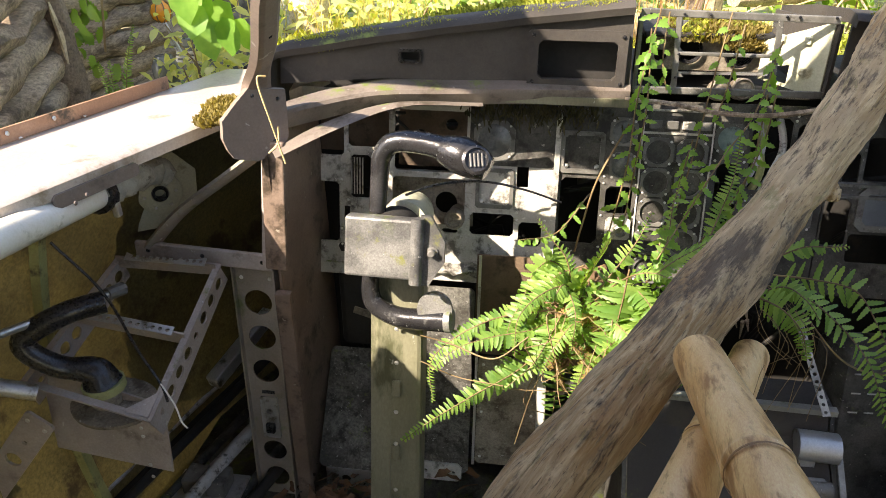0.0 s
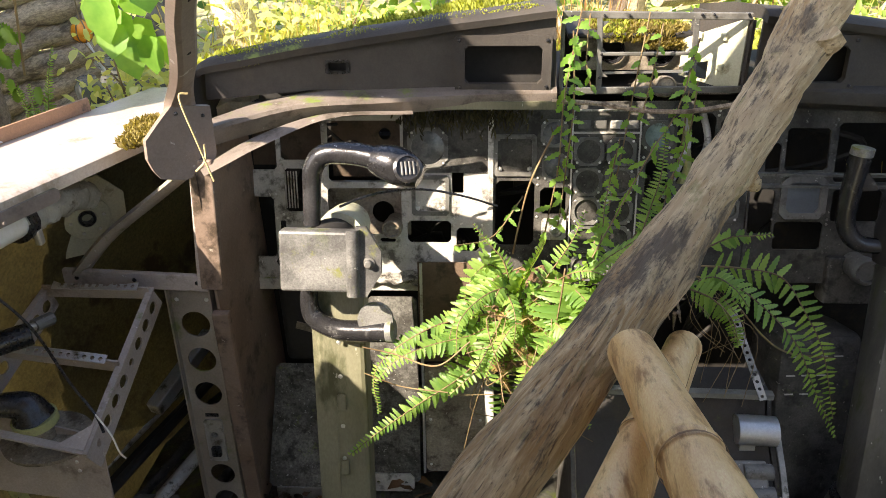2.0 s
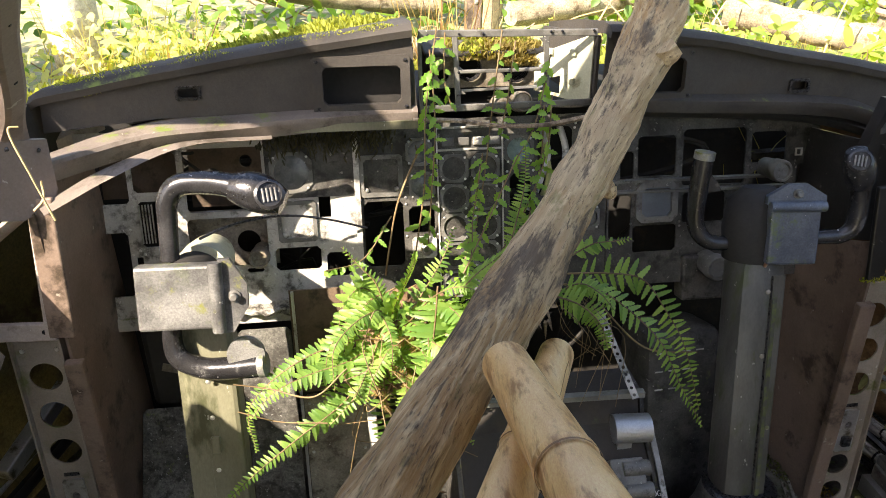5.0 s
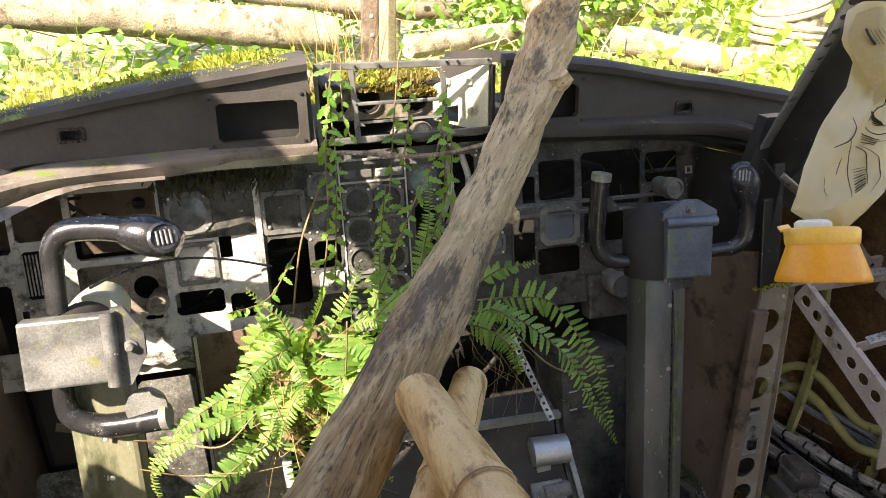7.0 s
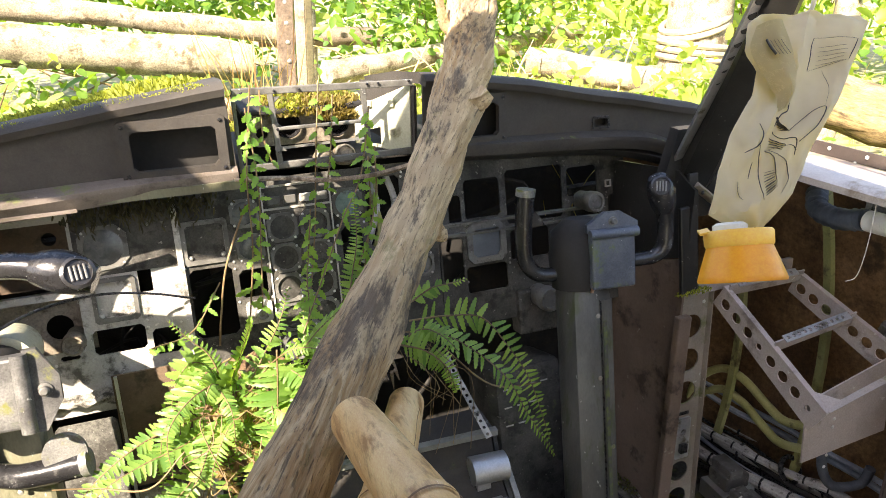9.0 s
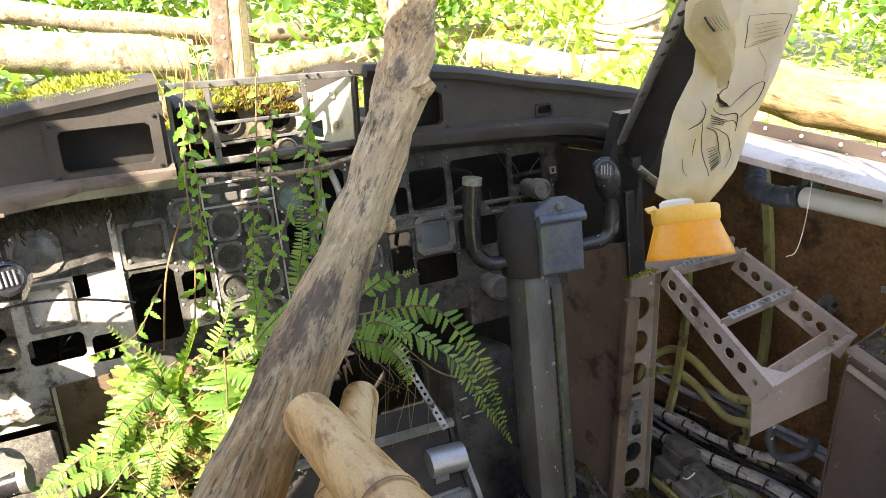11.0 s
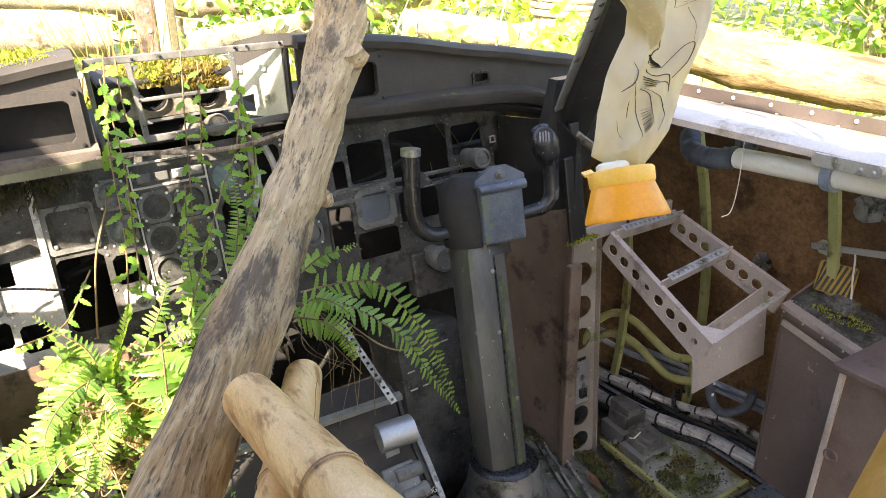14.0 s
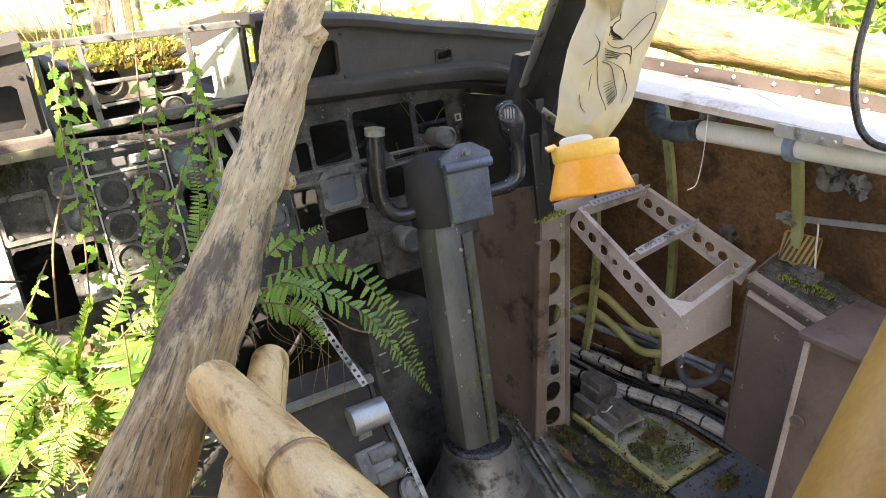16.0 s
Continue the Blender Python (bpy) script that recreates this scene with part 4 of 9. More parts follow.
# ---- glareshields ----
def build_glareshield(s):
    """The hood over a pilot's panel: aft face with an empty window, mossy top, drooping lip."""
    lab = "dark brown-grey glareshield with empty window and moss on top" if s < 0 else "dark grey glareshield with a small slot beside a black post"
    ob = thing("glareshield", (side_x(s, 0.5), 1.47, 0.95), lab, "glareshield")
    if s < 0:
        face = [(0.165, 0.995), (0.157, 1.158), (-0.15, 1.118), (-0.50, 1.062), (-0.545, 1.048), (-0.55, 0.985), (-0.33, 1.005), (-0.12, 1.0)]
        holes = [rect(-0.018, 1.018, 0.134, 1.092, 0.008), rect(-0.292, 1.043, -0.255, 1.06, 0.003)]
    else:
        face = [(0.545, 1.0), (0.55, 1.145), (0.70, 1.13), (1.0, 1.076), (1.235, 1.028), (1.238, 0.925), (1.07, 0.98), (0.9, 0.99)]
        holes = [rect(0.60, 1.018, 0.716, 1.088, 0.008), rect(0.955, 1.012, 0.99, 1.03, 0.003)]
    m = frame_at((0, 1.47, 0), (1, 0, 0), (0, 0.06, 1))
    m.translation = (0, 1.47 - 0.06, 0)
    fc = part("face", sheeted(face, holes, 0.008, m), M_SHIELD, ob)
    on = lambda x, z, d=0.0: m @ Vector((x, z, d))
    # frame round the window
    x0, z0, x1, z1 = (-0.018, 1.018, 0.134, 1.092) if s < 0 else (0.60, 1.018, 0.716, 1.088)
    part("window_frame", sheeted(rect(x0 - 0.02, z0 - 0.016, x1 + 0.018, z1 + 0.02, 0.006), [rect(x0, z0, x1, z1, 0.008)], 0.01, m @ Matrix.Translation((0, 0, 0.009))), M_SHIELD, ob)
    bm = bmesh.new()
    dots(bm, [on(x, z, 0.010) for x in (x0 - 0.01, x1 + 0.009) for z in (z0 - 0.006, z1 + 0.01)], (0, -1, 0), 0.004)
    part("screws", bm, M_RUBBER, ob)
    # near-black plates close the openings so they look dark inside
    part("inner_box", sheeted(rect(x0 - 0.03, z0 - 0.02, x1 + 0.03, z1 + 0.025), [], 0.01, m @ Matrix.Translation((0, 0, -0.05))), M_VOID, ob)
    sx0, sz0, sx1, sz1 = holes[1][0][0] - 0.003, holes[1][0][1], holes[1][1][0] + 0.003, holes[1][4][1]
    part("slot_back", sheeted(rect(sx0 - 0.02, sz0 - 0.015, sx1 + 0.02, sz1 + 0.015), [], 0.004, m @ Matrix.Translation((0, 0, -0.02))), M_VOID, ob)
    part("slot_frame", sheeted(rect(sx0 - 0.005, sz0 - 0.005, sx1 + 0.005, sz1 + 0.005, 0.003), [rect(sx0, sz0, sx1, sz1, 0.002)], 0.006, m @ Matrix.Translation((0, 0, 0.005))), M_RUBBER, ob)
    # top cover from the face's upper edge towards the windscreen
    bm = bmesh.new()
    if s < 0:
        top = [(0.157, 1.158), (-0.15, 1.118), (-0.50, 1.062), (-0.56, 1.045)]
    else:
        top = [(0.55, 1.145), (0.70, 1.13), (1.0, 1.076), (1.24, 1.028)]
    pts = smooth_path([(x, 0, z) for x, z in top], 6)
    prof = ((-0.016, -0.014), (-0.02, 0.0), (-0.006, 0.009), (0.03, 0.010), (0.20, -0.012), (0.46, -0.06), (0.46, -0.075), (0.02, -0.012))
    rings = []
    for p in pts:
        y0 = 1.47 - 0.06 + 0.06 * p.z
        rings.append([bm.verts.new((p.x, y0 + a, p.z + b + 0.004 * noise.noise(Vector((p.x * 7, a * 9, s))))) for a, b in prof])
    for a, b in zip(rings, rings[1:]):
        for k in range(len(prof)):
            bm.faces.new((a[k], a[(k + 1) % len(prof)], b[(k + 1) % len(prof)], b[k]))
    bm.faces.new(rings[0])
    bm.faces.new(rings[-1][::-1])
    part("top_cover", bm, M_SHIELD, ob, smooth=True)
    # lip that flares towards the pilot and droops outboard
    bm = bmesh.new()
    if s < 0:
        low = [(0.165, 1.455, 0.995, 0.0), (-0.02, 1.455, 0.995, 0.03), (-0.20, 1.445, 0.992, 0.045), (-0.33, 1.42, 0.992, 0.05), (-0.44, 1.38, 0.978, 0.06), (-0.505, 1.33, 0.968, 0.05)]
    else:
        low = [(0.545, 1.46, 1.0, 0.0), (0.75, 1.455, 0.995, 0.015), (0.92, 1.45, 0.99, 0.02), (1.07, 1.45, 0.978, 0.03), (1.16, 1.445, 0.95, 0.03), (1.235, 1.44, 0.92, 0.03)]
    path = smooth_path([p[:3] for p in low], 6)
    for i, p in enumerate(path):
        f = i / (len(path) - 1) * (len(low) - 1)
        k = min(int(f), len(low) - 2)
        d = low[k][3] + (low[k + 1][3] - low[k][3]) * (f - k)
        dn = 0.016 + 0.35 * d
        path[i] = [bm.verts.new(q) for q in (p + Vector((0, 0.016, 0.014)), p + Vector((0, -0.45 * d, 0.005)), p + Vector((0, -0.5 * d, -0.003)), p + Vector((0, -0.12 * d, -dn)), p + Vector((0, 0.09, -dn * 0.5)), p + Vector((0, 0.09, 0.0)))]
    for a, b in zip(path, path[1:]):
        for k in range(6):
            bm.faces.new((a[k], a[(k + 1) % 6], b[(k + 1) % 6], b[k]))
    bm.faces.new(path[0])
    bm.faces.new(path[-1][::-1])
    part("lip", bm, M_LIP if s < 0 else M_SHIELD, ob, "taupe flared lower lip" if s < 0 else "", smooth=True)
    # under-rail
    if s < 0:
        # near-black plate over the dark gap, also keeps sun off the panel
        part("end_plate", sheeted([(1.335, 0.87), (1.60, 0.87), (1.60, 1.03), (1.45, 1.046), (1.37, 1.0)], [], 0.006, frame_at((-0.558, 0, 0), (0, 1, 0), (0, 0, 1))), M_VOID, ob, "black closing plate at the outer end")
        rnd = random.Random(9)
        # dirt and dead moss that hang from the under-edge
        bm = bmesh.new()
        for k in range(420):
            x = rnd.choice((-0.12, -0.06, -0.02, 0.03, 0.08)) + rnd.gauss(0, 0.03)
            blade(bm, Vector((x, 1.53 + rnd.gauss(0, 0.015), 0.945 - abs(rnd.gauss(0, 0.018)))), Vector((rnd.gauss(0, 0.5), rnd.gauss(-0.3, 0.4), -1)), Vector((rnd.gauss(0, 1), -1, 0.2)), rnd.uniform(0.008, 0.026), 0.004, 0.3)
        tagged(raw("hanging_dirt", bm, M_MOSS_DEAD, ob, "dead moss and dirt hanging below the edge"), kind="stuff")
        part("under_rail", bar(bmesh.new(), (-0.10, 1.452, 0.978), (0.165, 1.452, 0.977), 0.012, 0.016), M_COLUMN, ob, "olive metal rail")
        # torn strip that hangs below the lip
        bm = tubed(smooth_path([(-0.505, 1.27, 0.905), (-0.40, 1.33, 0.948), (-0.28, 1.39, 0.975), (-0.12, 1.42, 0.972)], 6), lambda f: 0.010 + 0.018 * math.sin(math.pi * min(1, 0.25 + f)), 6, flat=0.18)
        part("torn_strip", bm, M_LIP, ob, "bent taupe edging torn loose", smooth=True)
    else:
        part("dark_liner", tubed(smooth_path([(0.62, 1.50, 0.972), (0.95, 1.49, 0.955), (1.12, 1.47, 0.925), (1.22, 1.42, 0.88)], 6), 0.024, 8, flat=0.6), M_VOID, ob, smooth=True)


build_glareshield(-1)
build_glareshield(1)


# ---- mode panel frame between the glareshields ----
def build_mode_frame():
    ob = thing("equipment_frame", (0.35, 1.5, 0.96), "empty grey metal equipment frame overgrown with moss and vines", "equipment frame")
    m = frame_at((0, 1.5, 0), (1, 0, 0), (0, 0, 1))
    def rod(name, a, b, w=0.014, d=0.010, mat_=M_BEZEL):
        return part(name, bar(bmesh.new(), (a[0], 1.5, a[1]), (b[0], 1.5, b[1]), d, w, (0, 0, 1) if abs(a[0] - b[0]) > abs(a[1] - b[1]) else (1, 0, 0), 0.002), mat_, ob)
    rod("top_rail", (0.172, 1.143), (0.535, 1.136), 0.014, 0.006)
    rod("bottom_rail", (0.172, 0.992), (0.535, 0.994), 0.014, 0.006)
    for x in (0.252, 0.437):
        rod("upright", (x, 0.995), (x - 0.008, 1.14), 0.0115, 0.005)
    rod("upright", (0.176, 0.995), (0.174, 1.14), 0.008, 0.005)
    rod("cross_rail", (0.252, 1.066), (0.437, 1.066), 0.0075, 0.005)
    for x, z, e, f in ((0.252, 1.02, 1, 1), (0.246, 1.128, 1, -1), (0.431, 1.128, -1, -1), (0.249, 1.066, 1, 1), (0.433, 1.066, -1, 1)):
        part("gusset", sheeted([(x, z), (x + e * 0.016, z), (x, z + f * 0.016)], [], 0.005, m), M_BEZEL, ob)
    bm = bmesh.new()
    dots(bm, [(x, 1.494, z) for x in (0.19, 0.252, 0.30, 0.437, 0.46, 0.525) for z in (1.141,)] + [(x, 1.494, z) for x in (0.252, 0.437) for z in (1.02, 1.066)], (0, -1, 0), 0.003)
    part("screws", bm, M_RUBBER, ob)
    # cream side plate
    mm = frame_at((0.535, 1.5, 0), (-0.12, 1, 0), (0, 0, 1))
    part("side_plate", sheeted([(-0.005, 0.985), (0.30, 0.985), (0.30, 1.10), (-0.005, 1.13)], [rect(0.05, 1.0, 0.12, 1.045)], 0.006, mm @ Matrix.Scale(-1, 4, (0, 0, 1))), M_SHIELD, ob, "dark painted side plate")
    mm2 = frame_at((0.442, 1.60, 0), (1, -1.05, 0), (0, 0, 1))
    part("slant_plate", sheeted([(-0.01, 0.995), (0.128, 0.985), (0.128, 1.132), (-0.01, 1.072)], [[(0.004, 0.997), (0.055, 0.997), (0.055, 1.036), (0.004, 1.022)]], 0.005, mm2), M_CREAM, ob, "cream painted bracket plate")
    bm = bmesh.new()
    for x, z in ((0.085, 1.09), (0.085, 1.03), (0.03, 1.085)):
        box(bm, (0.014, 0.014, 0.008), mm2 @ Matrix.Translation((x, z, 0.004)), 0.002)
    part("latches", bm, M_CREAM, ob)
    # what is left inside
    ob = thing("avionics_unit", (0.34, 1.66, 0.965), "pale moss-topped metal unit with round ducts inside the frame", "avionics unit")
    part("case", sheeted(rect(0.215, 1.002, 0.45, 1.078, 0.01), [disc(0.292, 1.045, 0.027), disc(0.395, 1.042, 0.030), disc(0.237, 1.03, 0.013)], 0.01, frame_at((0, 1.625, 0), (1, 0, 0), (0, 0, 1))), M_BEIGE, ob, "pale dirty front with round holes")
    # near-black back and lid keep the inside of the unit dark
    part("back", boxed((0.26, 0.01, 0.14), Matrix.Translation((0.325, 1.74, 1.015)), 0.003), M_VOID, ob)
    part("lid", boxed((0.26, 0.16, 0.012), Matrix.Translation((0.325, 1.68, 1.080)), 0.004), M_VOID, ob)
    for x, z, r in ((0.292, 1.045, 0.025), (0.395, 1.042, 0.028)):
        bm = bmesh.new()
        for k in range(4):
            lathe(bm, ((r, 0), (r + 0.003, 0.004), (r, 0.008)), Matrix.Translation((x, 1.612 + 0.012 * k, z)) @ Matrix.Rotation(radians(-90), 4, "X"), 20, False)
        part("duct", bm, M_RUBBER, ob, "black ribbed duct", smooth=True)
    for x, y, z, r in ((0.345, 1.51, 0.985, 0.021), (0.388, 1.515, 0.988, 0.022)):
        bm = lathed(((r, 0), (r, 0.035), (r * 0.85, 0.04), (r * 0.8, 0.034), (r * 0.3, 0.036)), Matrix.Translation((x, y + 0.03, z)) @ Matrix.Rotation(radians(75), 4, "X"), 20)
        part("plug", bm, M_BEIGE, ob, "dusty perforated round plug", smooth=True)
    part("inner_bar", bar(bmesh.new(), (0.26, 1.59, 1.004), (0.45, 1.59, 1.008), 0.004, 0.005), M_ALU, ob)


build_mode_frame()


# ---- control columns ----
def build_wheel(parent, m, horn_mat, box_mat, ring_way, cap_label, k=1.0, left=0.84, right=1.0, ly=0.80, paddle=False):
    """The control wheel: hub box with clip, two horns, a switch grip. Local x across, y up, z to the pilot."""
    m = m @ Matrix.Scale(k, 4)

    def W(x, y, z):
        return m @ Vector((x * (left if x < 0 else right), y, z))
    hub = part("hub_box", boxed((0.112, 0.132, 0.036), m @ Matrix.Translation((0, -0.006, 0.057)), 0.005), box_mat, parent, cap_label)
    part("clip_plate", sheeted([(-0.065, 0.066), (0.065, 0.066), (0.065, 0.085), (0.02, 0.112), (-0.02, 0.112), (-0.065, 0.085)], [], 0.012, m @ Matrix.Translation((0, 0, 0.07))), box_mat, hub)
    part("clip_roll", tubed([m @ Vector((-0.061, 0.062, 0.076)), m @ Vector((0.061, 0.062, 0.076))], 0.012 * k, 14), box_mat, hub, smooth=True)
    part("bolt", lathed(((0.011, 0), (0.011, 0.003), (0.007, 0.004), (0.007, 0.013), (0.005, 0.015)), m @ Matrix.Translation((0.0, 0.090, 0.07)), 14), M_BEZEL, hub, smooth=True)
    part("rear_boss", lathed(((0.05, -0.09), (0.055, -0.05), (0.052, 0.02)), m, 24), M_VOID, parent, smooth=True)
    bm = tubed(smooth_path([W(-0.05, -0.035, -0.01), W(-0.12, -0.04, -0.01), W(-0.160, -0.03, -0.008), W(-0.184, 0.01, -0.005), W(-0.186, 0.07 * ly, 0.0), W(-0.18, 0.145 * ly, 0.006)], 7), lambda f: k * (0.0165 + 0.006 * f), 14)
    part("horn", bm, horn_mat, parent, smooth=True)
    part("horn_cap", tubed([W(-0.18, 0.143 * ly, 0.006), W(-0.1785, 0.158 * ly, 0.008)], 0.0235 * k, 16), M_YOKEGREY, parent, smooth=True)
    if paddle:
        part("paddle", sheeted(disc(-0.152 * left, 0.092, 0.034, 26), [], 0.012, m @ Matrix.Translation((0, 0, 0.016))), box_mat, parent, "worn rounded switch paddle")
    else:
        part("trigger", sheeted([(-0.178 * left, 0.082), (-0.138 * left, 0.088), (-0.146 * left, 0.104), (-0.172 * left, 0.138)], [], 0.016, m @ Matrix.Translation((0, 0, 0.01))), horn_mat, parent)
    bm = tubed(smooth_path([W(0.05, -0.03, -0.01), W(0.12, -0.028, -0.01), W(0.158, -0.024, -0.008), W(0.184, 0.0, -0.004), W(0.186, 0.06, 0.002), W(0.174, 0.118, 0.014)], 7), lambda f: k * (0.0165 + 0.006 * f), 14)
    part("horn", bm, horn_mat, parent, smooth=True)
    g = part("switch_grip", tubed(smooth_path([W(0.180, 0.09, 0.008), W(0.168, 0.135, 0.016), W(0.150, 0.178, 0.024)], 8), lambda f: k * (0.020 + 0.015 * math.sin(math.pi * min(1, f * 0.85 + 0.1))), 18), horn_mat, parent, smooth=True)
    gm = Matrix.Translation(W(0.160, 0.150, 0.018) + Vector(ring_way).normalized() * 0.035 * k) @ Vector(ring_way).to_track_quat("Z", "Y").to_matrix().to_4x4() @ Matrix.Scale(k, 4)
    part("switch_ring", lathed(((0.026, -0.01), (0.026, 0.0), (0.021, 0.003), (0.02, -0.002), (0.006, -0.002)), gm, 22), M_BLACK, g, smooth=True)
    bm = bmesh.new()
    for q in range(4):
        box(bm, (0.0035, 0.024, 0.004), gm @ Matrix.Translation((-0.0105 + 0.007 * q, 0, 0.0)), 0.001)
    part("switch_slats", bm, M_YOKEGREY, g)


def build_captain_column():
    ob = thing("control_column", (-0.26, 1.10, 0.0), "olive square control column with worn black wheel turned sideways", "control column")
    a, b = Vector((-0.258, 1.12, 0.0)), Vector((-0.262, 1.275, 0.72))
    part("shaft", bar(bmesh.new(), a, b, 0.10, 0.07, (0, -1, 0.2), 0.01), M_COLUMN, ob)
    part("edge_plate", bar(bmesh.new(), a + Vector((-0.034, -0.04, 0)), b + Vector((-0.034, -0.04, -0.06)), 0.042, 0.008, (0, -1, 0.2)), M_COLUMN, ob, "paler olive cover strip")
    bm = bmesh.new()
    for f in (0.25, 0.42, 0.62):
        box(bm, (0.018, 0.010, 0.035), Matrix.Translation(a.lerp(b, f) + Vector((0.0, -0.045, 0))) @ Matrix.Rotation(radians(-12), 4, "X"), 0.003)
    part("clamp_lugs", bm, M_COLUMN, ob)
    bm = bmesh.new()
    dots(bm, [a.lerp(b, f) + Vector((0.0, -0.048, 0)) for f in (0.2, 0.3, 0.45, 0.55, 0.7, 0.8)], (0, -1, 0.2), 0.005)
    part("bolts", bm, M_RIVET, ob)
    part("bearing_housing", lathed(((0.045, -0.12), (0.05, -0.06), (0.05, 0.0)), Matrix.Translation((-0.262, 1.29, 0.76)) @ Matrix.Rotation(radians(78), 4, "X"), 22), M_CREAM, ob, "cream bearing cap", True)
    m = Matrix.Translation((-0.272, 1.225, 0.762)) @ Matrix.Rotation(radians(76), 4, "X") @ Matrix.Rotation(radians(-91), 4, "Z") @ Matrix.Scale(-1, 4, (1, 0, 0))
    build_wheel(ob, m, M_BLACK, M_YOKEGREY, (0.22, -0.85, 0.48), "dirty grey hub box with yellow-green stain", paddle=True)
    bm = tubed(smooth_path([(-0.248, 1.260, 0.840), (-0.213, 1.300, 0.841), (-0.169, 1.360, 0.828), (-0.102, 1.440, 0.798), (-0.023, 1.480, 0.766), (0.052, 1.520, 0.724)], 8), 0.0026, 6)
    part("loose_cable", bm, M_RUBBER, ob, "loose thin black cable", True)
    part("foot_box", boxed((0.16, 0.14, 0.03), Matrix.Translation((-0.258, 1.11, 0.016)), 0.006), M_COLUMN, ob)


def build_officer_column():
    ob = thing("control_column", (0.83, 1.14, 0.0), "charcoal control column with conical boot and slate-blue wheel hub", "control column")
    a, b = Vector((0.812, 1.14, 0.14)), Vector((0.826, 1.275, 0.74))
    part("shaft", bar(bmesh.new(), a, b, 0.104, 0.10, (0, -1, 0.2), 0.034), M_COLUMN_DARK, ob, smooth=True)
    part("seam_strip", bar(bmesh.new(), a + Vector((0.026, -0.0505, 0.0)), a.lerp(b, 0.95) + Vector((0.026, -0.0505, 0.0)), 0.028, 0.003, (0, -1, 0.2), 0.001), M_COLUMN_DARK, ob)
    part("seam", bar(bmesh.new(), a + Vector((0.012, -0.0525, 0.0)), a.lerp(b, 0.95) + Vector((0.012, -0.0525, 0.0)), 0.003, 0.003, (0, -1, 0.2)), M_RUBBER, ob)
    part("green_streak", bar(bmesh.new(), a.lerp(b, 0.04) + Vector((0.022, -0.0552, 0.0)), a.lerp(b, 0.88) + Vector((0.020, -0.0552, 0.0)), 0.009, 0.0006, (0, -1, 0.2)), M_ALGAE, ob, "streak of green algae")
    bm = bmesh.new()
    dots(bm, [a.lerp(b, f) + Vector((0.004 if f > 0.6 else 0.030, -0.055, 0)) for f in (0.14, 0.42, 0.68, 0.9)], (0.0, -1, 0.2), 0.0055)
    part("bolts", bm, M_STRIP, ob)
    tilt = Matrix.Translation((0.822, 1.135, 0.0)) @ Matrix.Rotation(radians(-4), 4, "X") @ Matrix.Diagonal((0.92, 0.92, 0.78, 1))
    boot = part("boot", lathed(((0.175, 0.0), (0.172, 0.03), (0.155, 0.075), (0.136, 0.10), (0.140, 0.108), (0.136, 0.118), (0.122, 0.135), (0.126, 0.142), (0.122, 0.152), (0.108, 0.172), (0.112, 0.179), (0.107, 0.188), (0.098, 0.22), (0.089, 0.262), (0.085, 0.29), (0.078, 0.296), (0.070, 0.296)), tilt, 36), M_BOOT, ob, "ribbed dark conical boot", True)
    part("torn_gasket", lathed(((0.082, 0.286), (0.085, 0.294), (0.079, 0.302), (0.070, 0.304)), tilt, 26), M_RUBBER, ob, "torn black gasket", True)
    part("neck", lathed(((0.062, -0.03), (0.066, 0.03), (0.058, 0.09), (0.03, 0.115)), Matrix.Translation((0.828, 1.285, 0.75)) @ Matrix.Rotation(radians(-12), 4, "X"), 22), M_VOID, ob, smooth=True)
    m = Matrix.Translation((0.868, 1.275, 0.788)) @ Matrix.Rotation(radians(-6), 4, "Z") @ Matrix.Rotation(radians(78), 4, "X")
    build_wheel(ob, m, M_BLACK, M_YOKEBLUE, (-0.45, -0.80, 0.40), "slate-blue hub box with green stains", 0.86, 1.06, 0.96, 1.12)
    part("rusty_tag", boxed((0.007, 0.006, 0.022), Matrix.Translation((0.818, 1.215, 0.742)) @ Matrix.Rotation(0.3, 4, "Y"), 0.002), M_COPPER, ob, "small rusty tag")


build_captain_column()
build_officer_column()


